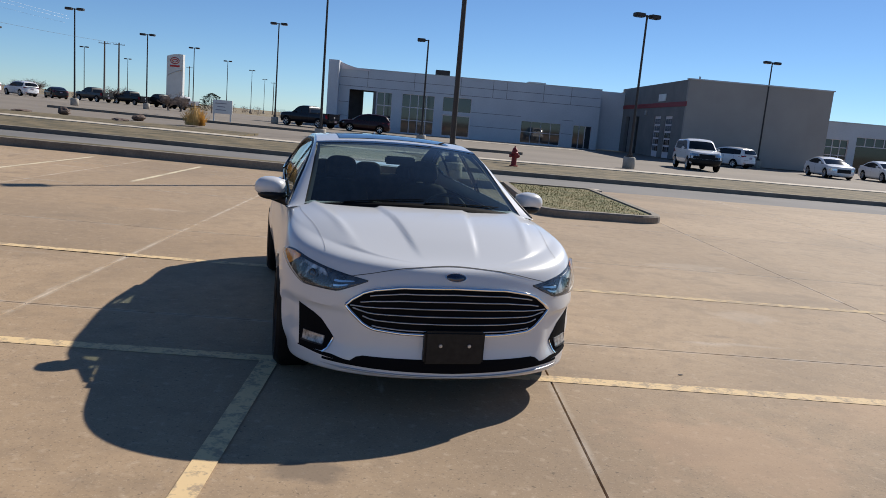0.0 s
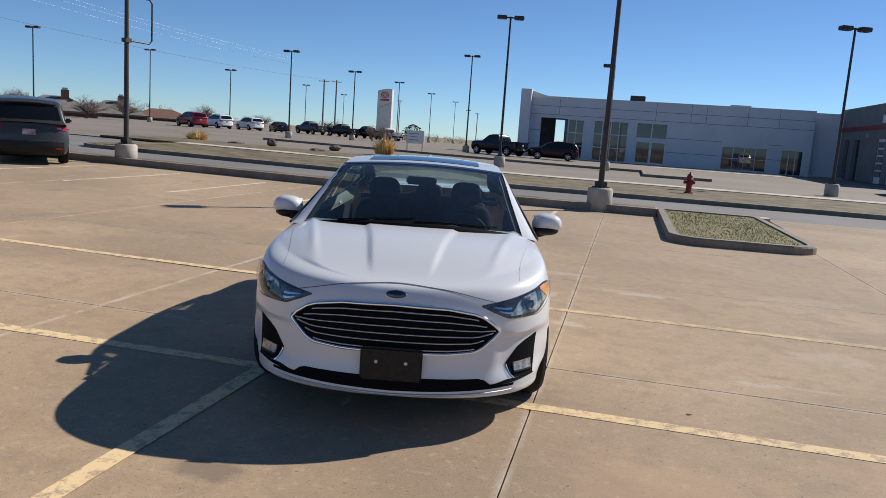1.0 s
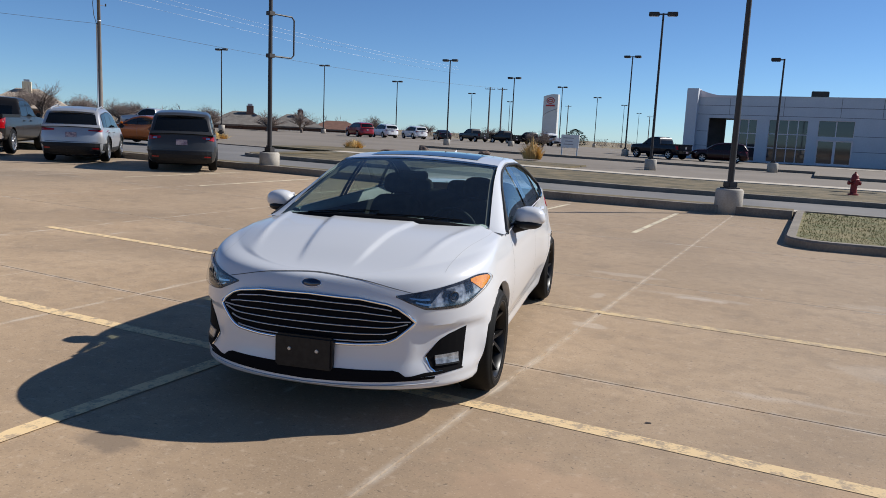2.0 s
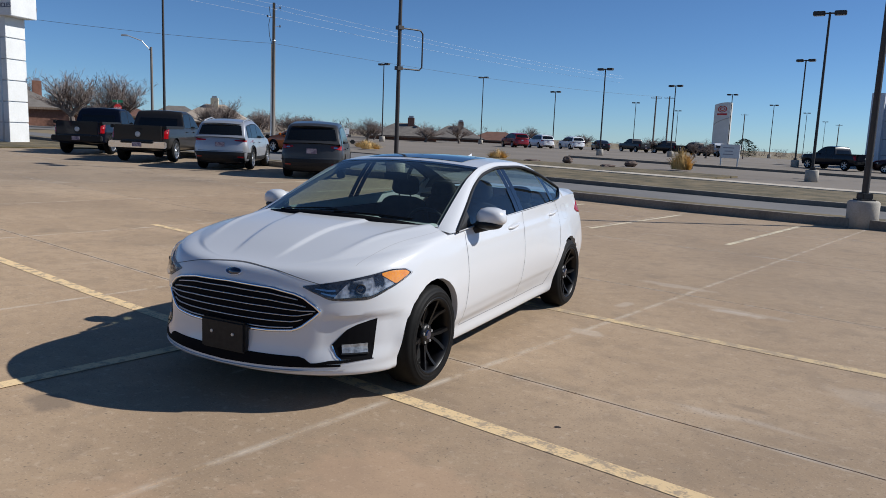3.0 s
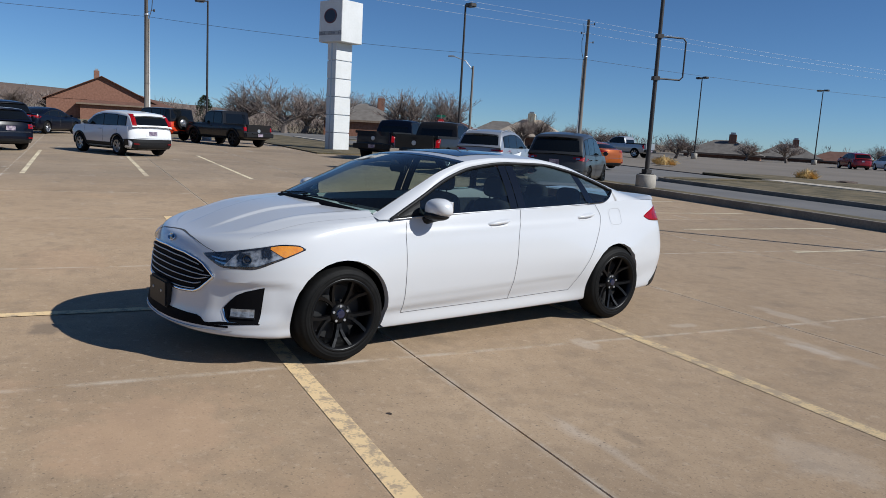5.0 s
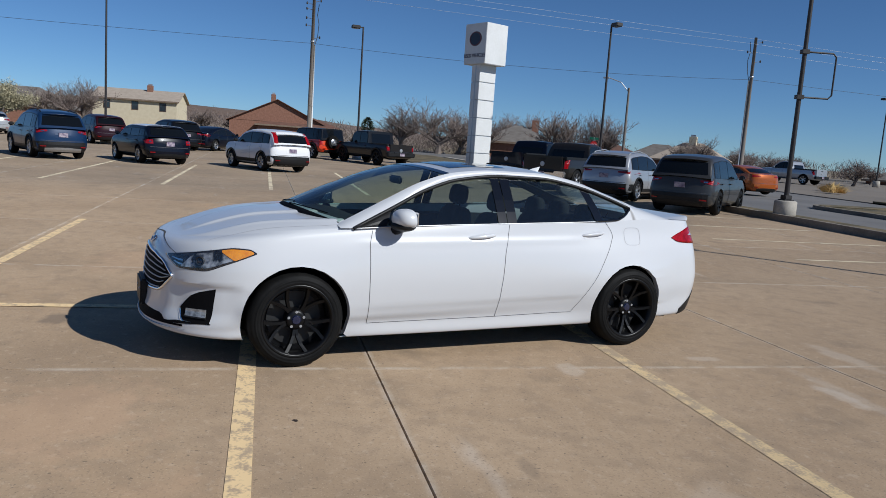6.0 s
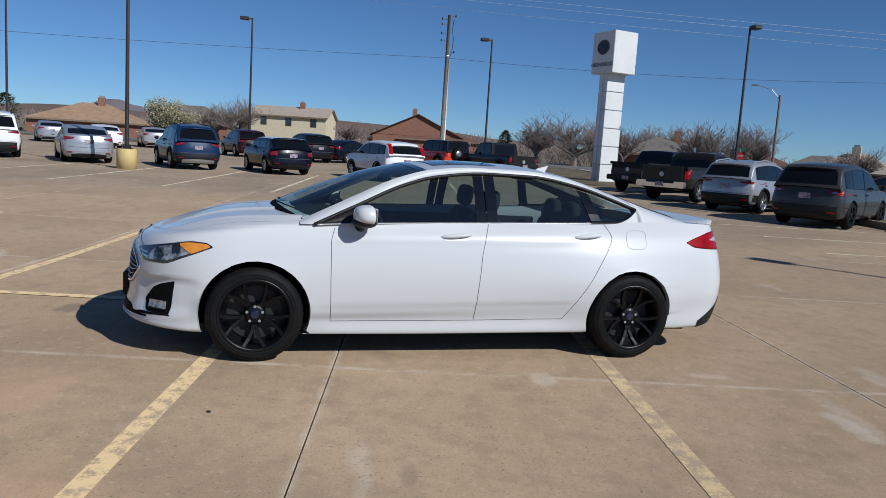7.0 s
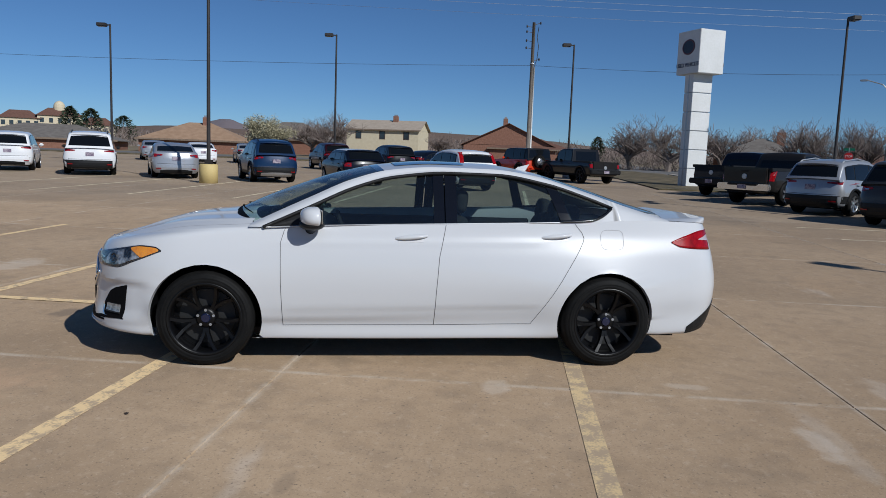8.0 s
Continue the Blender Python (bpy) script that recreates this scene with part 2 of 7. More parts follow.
M["dash"] = surface("charcoal_dashboard", (0.018, 0.018, 0.019), (0.028, 0.028, 0.029), 0.7, scale=20, fine=200, bump=0.05)
M["lining"] = surface("pale_headliner", (0.34, 0.33, 0.30), None, 0.9)
M["pillar_trim"] = surface("grey_pillar_trim", (0.09, 0.088, 0.083), None, 0.9)
M["blue_badge"] = surface("dark_blue_badge", (0.005, 0.010, 0.04), None, 0.15, coat=1.0)
M["plate"] = surface("dealer_plate", (0.42, 0.36, 0.40), (0.16, 0.12, 0.18), 0.5, scale=9, fine=40, mix=0.3)
M["pole"] = surface("dark_bronze_pole", (0.022, 0.019, 0.018), (0.035, 0.03, 0.028), 0.55, scale=3, fine=30)
M["base_conc"] = surface("pole_base_concrete", (0.34, 0.31, 0.26), (0.46, 0.42, 0.36), 0.9, scale=2.5, fine=30, bump=0.25)
M["base_yellow"] = surface("yellow_painted_base", (0.62, 0.48, 0.20), (0.56, 0.42, 0.17), 0.7, scale=3, fine=30)
M["sign_white"] = surface("white_sign_panel", (0.74, 0.74, 0.72), (0.66, 0.66, 0.63), 0.4, scale=1.2, fine=12)
M["wood_pole"] = surface("weathered_pole_wood", (0.14, 0.12, 0.10), (0.22, 0.195, 0.17), 0.9, scale=3, fine=30, stretch=(6, 6, 0.5), bump=0.3)
M["wire"] = surface("cable", (0.03, 0.03, 0.03), None, 0.6)
M["red_paint"] = surface("weathered_red_paint", (0.30, 0.022, 0.02), (0.22, 0.02, 0.018), 0.55, scale=9, fine=50)

M["grille_black"] = dull(surface("matt_grille_black", (0.006, 0.006, 0.007), None, 0.7), 0.05)
M["dark_steel"] = surface("dark_brake_steel", (0.035, 0.035, 0.035), None, 0.5, metal=0.5)
dull(M["rubber"], 0.12)
dull(M["lens_red"], 0.25)
dull(M["rim_black"], 0.28)
dull(M["black_plastic"], 0.2)
dull(M["seam"], 0.1)
dull(M["dash"], 0.2)
dull(M["seat"], 0.1)


# ---- mesh helpers ----
def part(name, bm, material, parent=None, label="", smooth=False):
    me = bpy.data.meshes.new(name)
    bm.to_mesh(me)
    bm.free()
    for mt in material if isinstance(material, (list, tuple)) else (material,):
        me.materials.append(mt)
    if smooth:
        me.polygons.foreach_set("use_smooth", [True] * len(me.polygons))
    ob = new(name, me)
    ob.parent = parent
    return tagged(ob, label)


def thing(name, at=None, label="", category="", group="", kind=""):
    ob = new(name)
    ob.empty_display_size = 0.2
    if at is not None:
        ob.matrix_world = at
    return tagged(ob, label, category, group, kind)


def add_box(bm, x0, x1, y0, y1, z0, z1, bevel=0.0, turn=None, taper=1.0):
    geo = bmesh.ops.create_cube(bm, size=1.0)
    vs = geo["verts"]
    for v in vs:
        k = taper if v.co.z > 0 else 1.0
        v.co = Vector(((x0 + x1) / 2 + v.co.x * (x1 - x0) * k, (y0 + y1) / 2 + v.co.y * (y1 - y0) * k, (z0 + z1) / 2 + v.co.z * (z1 - z0)))
    if turn is not None:
        for v in vs:
            v.co = turn @ v.co
    if bevel:
        es = list({e for v in vs for e in v.link_edges})
        bmesh.ops.bevel(bm, geom=es, offset=bevel, segments=2, affect="EDGES")
    return bm


def box(x0, x1, y0, y1, z0, z1, bevel=0.0, turn=None, taper=1.0):
    return add_box(bmesh.new(), x0, x1, y0, y1, z0, z1, bevel, turn, taper)


def add_tube(bm, pts, radii, seg=8, cap=True):
    """A round bar along a polyline."""
    pts = [Vector(p) for p in pts]
    if not isinstance(radii, (list, tuple)):
        radii = [radii] * len(pts)
    rings, side = [], None
    for i, p in enumerate(pts):
        d = (pts[min(i + 1, len(pts) - 1)] - pts[max(i - 1, 0)]).normalized()
        if side is None:
            side = d.cross(Vector((0, 0, 1)) if abs(d.z) < 0.9 else Vector((1, 0, 0))).normalized()
        side = (side - d * side.dot(d)).normalized()
        up = side.cross(d)
        rings.append([bm.verts.new(p + radii[i] * (math.cos(a) * side + math.sin(a) * up)) for a in (2 * math.pi * k / seg for k in range(seg))])
    for a, b in zip(rings, rings[1:]):
        for k in range(seg):
            bm.faces.new((a[k], a[(k + 1) % seg], b[(k + 1) % seg], b[k]))
    if cap:
        bm.faces.new(rings[0])
        bm.faces.new(rings[-1][::-1])
    return bm


def tube(pts, radii, seg=8, cap=True):
    return add_tube(bmesh.new(), pts, radii, seg, cap)


def add_lathe(bm, prof, seg=24, turn=None, close=False):
    """Profile of (radius, height) turned about z."""
    turn = turn or Matrix()
    rings = []
    for r, h in prof:
        rings.append([bm.verts.new(turn @ Vector((r * math.cos(2 * math.pi * k / seg), r * math.sin(2 * math.pi * k / seg), h))) for k in range(seg)])
    pairs = list(zip(rings, rings[1:])) + ([(rings[-1], rings[0])] if close else [])
    for a, b in pairs:
        for k in range(seg):
            bm.faces.new((a[k], a[(k + 1) % seg], b[(k + 1) % seg], b[k]))
    return bm


def lathe(prof, seg=24, turn=None, close=False):
    return add_lathe(bmesh.new(), prof, seg, turn, close)


def add_grid(bm, rows, flip=False):
    """Quads between rows of points of equal length."""
    vs = [[bm.verts.new(p) for p in row] for row in rows]
    for a, b in zip(vs, vs[1:]):
        for k in range(len(a) - 1):
            q = (a[k], a[k + 1], b[k + 1], b[k])
            bm.faces.new(q[::-1] if flip else q)
    return vs


def curve_fn(keys):
    """A smooth function through (x, value) keys."""
    xs, ys = [k[0] for k in keys], [k[1] for k in keys]
    n = len(xs)
    sl = [(ys[i + 1] - ys[i]) / (xs[i + 1] - xs[i]) for i in range(n - 1)]
    m = [sl[0]] + [0.0 if sl[i - 1] * sl[i] <= 0 else 2 * sl[i - 1] * sl[i] / (sl[i - 1] + sl[i]) for i in range(1, n - 1)] + [sl[-1]]

    def f(x):
        if x <= xs[0]:
            return ys[0]
        if x >= xs[-1]:
            return ys[-1]
        i = next(j for j in range(n - 1) if x <= xs[j + 1])
        h = xs[i + 1] - xs[i]
        t = (x - xs[i]) / h
        return (2 * t**3 - 3 * t * t + 1) * ys[i] + (t**3 - 2 * t * t + t) * h * m[i] + (3 * t * t - 2 * t**3) * ys[i + 1] + (t**3 - t * t) * h * m[i + 1]

    return f


def rise(x, y):
    """Height of the land: level round the car, climbing slowly to the west and falling to the far north."""
    return 0.012 * max(0.0, -x - 2.7) - 0.008 * max(0.0, y - 70.0)


def on_land(x, y, turn=0.0, dz=0.0):
    return pose(x, y, rise(x, y) + dz, 0, 0, turn)


def sheet(x0, x1, y0, y1, dz, thick, step=8.0):
    """A slab that lies on the land, with sides."""
    bm = bmesh.new()
    xs = sorted({x0, x1, *([-2.7] if x0 < -2.7 < x1 else [])} | set(np.arange(x0, x1, step)[1:]))
    ys = sorted({y0, y1, *([70.0] if y0 < 70 < y1 else [])} | set(np.arange(y0, y1, step)[1:]))
    add_grid(bm, [[(x, y, rise(x, y) + dz) for x in xs] for y in ys])
    edges = [e for e in bm.edges if e.is_boundary]
    ext = bmesh.ops.extrude_edge_only(bm, edges=edges)
    for v in ext["geom"]:
        if isinstance(v, bmesh.types.BMVert):
            v.co.z -= thick
    return bm


# ---- land, lot, road ----
def far_land():
    bm = bmesh.new()
    xs = [-4000, -1500, -600, -250, -120, -60, -2.7, 40, 120, 400, 1500, 4000]
    ys = [-4000, -1500, -500, -150, -50, 0, 30, 70, 120, 300, 800, 2000, 4000]
    add_grid(bm, [[(x, y, rise(x, y) - 0.16) for x in xs] for y in ys])
    return tagged(part("ground", bm, M["earth"]), "dry prairie ground reaching out to the horizon", "ground", kind="structure")


far_land()

# concrete lot: slabs of about 3.9 by 3.8 m with open joints
JX, JY, STEPX, STEPY = 1.2, -0.65, 3.9, 3.8
lot = thing("pavement", pose(0, 0, 0), "tan concrete parking lot slabs with dark joints and stains", "pavement", kind="structure")


def slab_mesh(i, j):
    x0, x1 = JX + i * STEPX, JX + (i + 1) * STEPX
    y0, y1 = JY + j * STEPY, JY + (j + 1) * STEPY
    y1 = min(y1, 13.25)
    c = 0.003
    bm = bmesh.new()
    for a, z in ((c, -0.012), (c + 0.004, 0.0)):
        for x, y in ((x0 + a, y0 + a), (x1 - a, y0 + a), (x1 - a, y1 - a), (x0 + a, y1 - a)):
            bm.verts.new((x, y, rise(x, y) + z))
    for x, y in ((x0 + c, y0 + c), (x1 - c, y0 + c), (x1 - c, y1 - c), (x0 + c, y1 - c)):
        bm.verts.new((x, y, rise(x, y) - 0.14))
    v = list(bm.verts)
    v = [bm.verts[k] for k in range(12)] if bm.verts.ensure_lookup_table() is None else v
    bm.faces.new(v[4:8])
    for k in range(4):
        n = (k + 1) % 4
        bm.faces.new((v[k], v[n], v[4 + n], v[4 + k]))
        bm.faces.new((v[8 + k], v[8 + n], v[n], v[k]))
    return bm


for i in range(-12, 7):
    for j in range(-9, 4):
        part("slab", slab_mesh(i, j), M["concrete"], lot)
tagged(part("joint_bed", sheet(-46, 29, -36, 13.3, -0.02, 0.1), surface("joint_dirt", (0.10, 0.075, 0.05), (0.16, 0.12, 0.085), 0.95, scale=3, fine=30), lot), kind="stuff")
tagged(part("outer_paving", sheet(-46, 29, -75, -36, -0.004, 0.12), M["concrete"], lot), kind="stuff")
tagged(part("outer_paving", sheet(29, 80, -75, 13.25, -0.004, 0.12), M["concrete"], lot), kind="stuff")
tagged(part("outer_paving", sheet(-68, -46, -75, 2.0, -0.004, 0.12), M["concrete"], lot), kind="stuff")
tagged(part("outer_paving", sheet(5.45, 40, 13.25, 15.6, -0.004, 0.12), M["concrete"], lot), kind="stuff")


def stripe(x0, x1, y0, y1, mat, name="parking_line", lift=0.003):
    bm = bmesh.new()
    n = max(2, int(max(x1 - x0, y1 - y0) / 2.0))
    if x1 - x0 > y1 - y0:
        rows = [[(x0 + (x1 - x0) * k / n, y, rise(x0 + (x1 - x0) * k / n, y) + lift) for k in range(n + 1)] for y in (y0, y1)]
    else:
        rows = [[(x, y0 + (y1 - y0) * k / n, rise(x, y0) + lift) for x in (x0, x1)] for k in range(n + 1)]
    add_grid(bm, rows)
    return tagged(part(name, bm, mat), "faded yellow painted parking line on concrete", "parking line", "parking lines", "structure")


for y in (-7.2, -4.3, -1.535, 1.39):
    if y < 1:
        stripe(-6.85, 5.6, y - 0.06, y + 0.06, M["yellow"])
    else:
        stripe(-6.85, 0.3, y - 0.06, y + 0.06, M["yellow"])
        stripe(0.3, 5.6, y - 0.06, y + 0.06, M["yellow_worn"])
stripe(-0.72, -0.60, -10.1, -1.56, M["yellow"], lift=0.0065)
for k in range(6):
    x = 0.05 - 2.6 * k
    stripe(x - 0.05, x + 0.05, 7.9, 12.4, M["white_line"])
for y in (-16.0, -13.1, -10.1, -7.0, -4.05, -1.25, 1.4):
    stripe(-25.0, -14.6, y - 0.055, y + 0.055, M["white_line"])


def kerb(name, x0, x1, y0, y1, h=0.15):
    return tagged(part(name, sheet(x0, x1, y0, y1, h, h + 0.12), M["kerb"]), "pale concrete kerb along the lot and road", "kerb", "kerbs", "structure")


# north edge of the lot: kerb, thin verge, road gutter
kerb("kerb", -45, 2.45, 13.3, 13.46, 0.20)
tagged(part("verge", sheet(-45, 2.45, 13.46, 14.25, 0.18, 0.25), M["grass"]), "thin strip of dormant brown turf behind the kerb", "verge", kind="structure")
tagged(part("gutter", sheet(-60, 5.3, 14.25, 14.75, 0.12, 0.2), M["walk"]), "pale concrete gutter beside the road", "gutter", kind="structure")
tagged(part("road", sheet(-140, 80, 14.75, 20.2, -0.05, 0.1), M["asphalt"]), "worn grey asphalt road crossing behind the lot", "road", kind="structure")
kerb("kerb", -19.2, 80, 20.2, 20.4, 0.1)
tagged(part("driveway", sheet(-34, -18, 20.2, 29.0, -0.052, 0.1), M["asphalt"]), "worn grey asphalt junction where a drive meets the road", "road", kind="structure")


def verge_end():
    """Rounded western end of the verge, with its kerb."""
    x0, x1, y0, y1, r = -20.6, -19.2, 20.2, 27.6, 1.4
    line = [(x1, y0)] + [(x0 + r - r * math.sin(a), y0 + r - r * math.cos(a)) for a in (math.pi / 2 * k / 8 for k in range(9))] + [(x0, y1), (x1, y1)]
    for name, inset, top, mat, label, cat in (("kerb", 0.0, 0.10, "kerb", "pale concrete kerb round the end of the turf", "kerb"), ("far_verge", 0.2, 0.115, "grass", "rounded end of the dormant turf strip", "verge")):
        bm = bmesh.new()
        ring = [(x if x == x1 else x + inset * (x1 - x) / (x1 - x0), y + inset * (0.5 - (y - y0) / (y1 - y0)) * 2, ) for x, y in line]
        hi = [bm.verts.new((x, y, rise(x, y) + top)) for x, y in ring]
        lo = [bm.verts.new((x, y, rise(x, y) - 0.15)) for x, y in ring]
        bm.faces.new(hi)
        for k in range(len(hi)):
            n = (k + 1) % len(hi)
            bm.faces.new((hi[k], lo[k], lo[n], hi[n]))
        bmesh.ops.recalc_face_normals(bm, faces=bm.faces)
        tagged(part(name, bm, M[mat]), label, cat, "kerbs" if name == "kerb" else "", "structure")


verge_end()
tagged(part("far_verge", sheet(-19.2, 80, 20.4, 27.6, 0.09, 0.2), M["grass"]), "broad strip of dormant brown turf", "verge", kind="structure")
tagged(part("sidewalk", sheet(-20.6, 80, 27.6, 29.0, 0.12, 0.2), M["walk"]), "pale concrete sidewalk along the turf", "sidewalk", kind="structure")
tagged(part("planting_strip", sheet(-26, -8.5, 29.0, 34.5, 0.09, 0.2), M["grass"]), "brown planting strip with stones", "verge", kind="structure")
tagged(part("far_lot", sheet(-90, 80, 29.0, 130, 0.0, 0.15), M["farlot"]), "grey paved sales lot across the road", "pavement", kind="structure")
for x0, x1, y0, y1 in ((-26.0, 2.85, 47.6, 47.9), (2.6, 2.85, 40.1, 47.6), (2.85, 6.5, 40.1, 40.4)):
    kerb("kerb", x0, x1, y0, y1, 0.16)
tagged(part("sidewalk", sheet(4.0, 17.0, 64.2, 66.0, 0.02, 0.1), M["walk"]), "pale concrete walk before the showroom", "sidewalk", kind="structure")


def island():
    """Planted island with a rounded kerb."""
    def outline(inset, n=7):
        x0, x1, y0, y1 = 2.5 + inset, 5.05 - inset, 7.95 + inset, 14.4 - inset
        pts = []
        for cx, cy, r, a0 in ((x1 - 0.55 + inset, y0 + 0.75 - inset, 0.65 - inset, -90), (x1 - 0.15, y1 - 0.15, 0.15, 0), (x0 + 0.15, y1 - 0.15, 0.15, 90), (x0 + 0.65 - inset, y0 + 0.65 - inset, 0.65 - inset, 180)):
            for k in range(n + 1):
                a = radians(a0 + 90 * k / n)
                pts.append((cx + r * math.cos(a), cy + r * math.sin(a)))
        return pts
    root = thing("planting_island", pose(0, 0, 0), "kerbed island of patchy green turf in the lot", "traffic island")
    bm = bmesh.new()
    rings = [[bm.verts.new((x, y, z)) for x, y in outline(i)] for i, z in ((0, -0.1), (0.0, 0.12), (0.025, 0.15), (0.17, 0.15), (0.18, 0.05))]
    for a, b in zip(rings, rings[1:]):
        for k in range(len(a)):
            bm.faces.new((a[k], a[(k + 1) % len(a)], b[(k + 1) % len(a)], b[k]))
    part("kerb_ring", bm, M["kerb"], root)
    bm = bmesh.new()
    bm.faces.new([bm.verts.new((x, y, 0.12)) for x, y in outline(0.172)])
    part("turf", bm, M["grass_green"], root)
    rng = random.Random(77)
    bm = bmesh.new()
    for k in range(3800):
        x, y = rng.uniform(2.72, 4.85), rng.uniform(8.3, 14.2)
        h, a = rng.uniform(0.015, 0.045), rng.uniform(0, 6.28)
        d, lean = Vector((math.cos(a), math.sin(a), 0)) * 0.007, Vector((rng.uniform(-1, 1), rng.uniform(-1, 1), 0)) * 0.03
        p = Vector((x, y, 0.118))
        bm.faces.new([bm.verts.new(q) for q in (p - d, p + d, p + lean + Vector((0, 0, h)))])
    tagged(part("grass", bm, M["blades"], root), kind="stuff")


island()


# ---- lamp posts ----
def lamp_post(x, y, height=8.0, heads=2, turn=0.0, base_h=0.6, base_r=0.32, base_mat="base_conc", label="dark bronze twin-head parking lot lamp on a concrete base"):
    root = thing("lamp_post", on_land(x, y, turn), label, "lamp post", "parking lot lamps")
    r = base_r
    part("base", lathe([(0.001, -0.1), (r, -0.1), (r, base_h - 0.04), (r - 0.04, base_h), (0.001, base_h)], 40), M[base_mat], root, smooth=True)
    bm = box(-0.16, 0.16, -0.16, 0.16, base_h, base_h + 0.03)
    add_lathe(bm, [(0.075, base_h), (0.052, height - 0.05), (0.001, height - 0.05)], 16)
    part("pole", bm, M["pole"], root)
    part("foot_cover", box(-0.12, 0.12, -0.12, 0.12, base_h + 0.03, base_h + 0.16, 0.015), M["pole"], root)
    for s in (-1, 1)[: heads]:
        part("arm", box(min(0, s * 0.22), max(0, s * 0.22), -0.03, 0.03, height - 0.14, height - 0.07), M["pole"], root)
        head = box(s * 0.2 if s > 0 else -0.75, 0.75 if s > 0 else -0.2, -0.2, 0.2, height - 0.2, height, 0.03)
        part("lamp_head", head, M["pole"], root)
        part("diffuser", box(*sorted((s * 0.26, s * 0.7)), -0.15, 0.15, height - 0.215, height - 0.2), M["lens"], root)
    return root


POLE_N = [(1.03, 13.55, 7.5, 1, 46), (-13.1, 13.75, 8.4, 2, 0), (11.31, 33.5, 7.95, 2, 20), (-5.5, 36.6, 8.4, 2, 10), (-13.4, 64.1, 9.0, 2, 0), (0.17, 45.9, 7.0, 1, 0), (28.8, 57.0, 8.8, 2, 10),
          (-29.3, 59.1, 8.0, 2, 0), (-28.5, 73.6, 7.6, 2, 0), (-58.0, 79.0, 9.1, 2, 0), (-55.2, 56.6, 8.6, 2, 0), (-33.4, 105.8, 9.0, 2, 0), (-50.2, 85.1, 7.7, 2, 0), (-36.9, 138.3, 9.5, 2, 0), (-60.3, 131.5, 9.1, 2, 0), (-64.9, 163.3, 9.3, 2, 0), (-50.0, 234.7, 10.6, 2, 0), (-42.7, 184.3, 10.5, 2, 0)]
for x, y, h, n, a in POLE_N:
    lamp_post(x, y, h, n, a)


def stain(x, y, w, h, turn, color, label):
    rng = random.Random(int(abs(x * 100)))
    bm = bmesh.new()
    n = 36
    pts = []
    for k in range(n):
        a = 2 * math.pi * k / n
        r = 1 + 0.12 * math.sin(3 * a + x) + 0.07 * math.sin(5 * a + y) + rng.uniform(-0.05, 0.05)
        px, py = w * r * math.cos(a), h * r * math.sin(a)
        ca, sa = math.cos(turn), math.sin(turn)
        pts.append((x + px * ca - py * sa, y + px * sa + py * ca))
    bm.faces.new([bm.verts.new((px, py, rise(px, py) + 0.003)) for px, py in pts])
    tagged(part("stain", bm, surface("stain_" + label.split()[0], color, tuple(q * 1.25 for q in color), 0.85, scale=9, fine=40)), label, "stain", kind="structure")


stain(2.19, -1.245, 0.02, 0.013, 0.5, (0.03, 0.02, 0.015), "tiny dark spot on the concrete")
stain(-1.2, -4.75, 0.045, 0.02, 0.1, (0.03, 0.02, 0.015), "small dark leaf mark on the concrete")


# ---- vehicle body surfaces ----
from mathutils.bvhtree import BVHTree


def plan_row(w, yf, yr, af, ar, zfun, nf=2.3, nr=2.5, c=24, s=44, bow=0.012):
    """Half outline of a body in plan at one level, from the nose's middle round the side to the tail's middle."""
    pts = []
    for k in range(c):
        a = (math.pi / 2) * k / c
        pts.append((w * (1 - bow) * math.sin(a) ** (2 / nf), yf + af * (1 - math.cos(a) ** (2 / nf))))
    y0, y1 = yf + af, yr - ar
    for k in range(s + 1):
        t = k / s
        pts.append((w * (1 - bow * (2 * t - 1) ** 2), y0 + (y1 - y0) * t))
    for k in range(c - 1, -1, -1):
        a = (math.pi / 2) * k / c
        pts.append((w * (1 - bow) * math.sin(a) ** (2 / nr), yr - ar * (1 - math.cos(a) ** (2 / nr))))
    return [Vector((x, y, zfun(y))) for x, y in pts]


def loft_rows(rows, sub=4):
    """Adds rows between the given ones along smooth curves."""
    out = []
    n = len(rows)
    for i in range(n - 1):
        p0, p1, p2, p3 = rows[max(i - 1, 0)], rows[i], rows[i + 1], rows[min(i + 2, n - 1)]
        for k in range(sub):
            t = k / sub
            out.append([0.5 * (2 * b + (c - a) * t + (2 * a - 5 * b + 4 * c - d) * t * t + (3 * b - a - 3 * c + d) * t**3) for a, b, c, d in zip(p0, p1, p2, p3)])
    out.append(list(rows[-1]))
    return out


def face_to(bm, way):
    """Turns an open sheet's faces towards a direction."""
    bm.normal_update()
    if sum(f.normal.dot(way) * f.calc_area() for f in bm.faces) < 0:
        bmesh.ops.reverse_faces(bm, faces=bm.faces)
    return bm


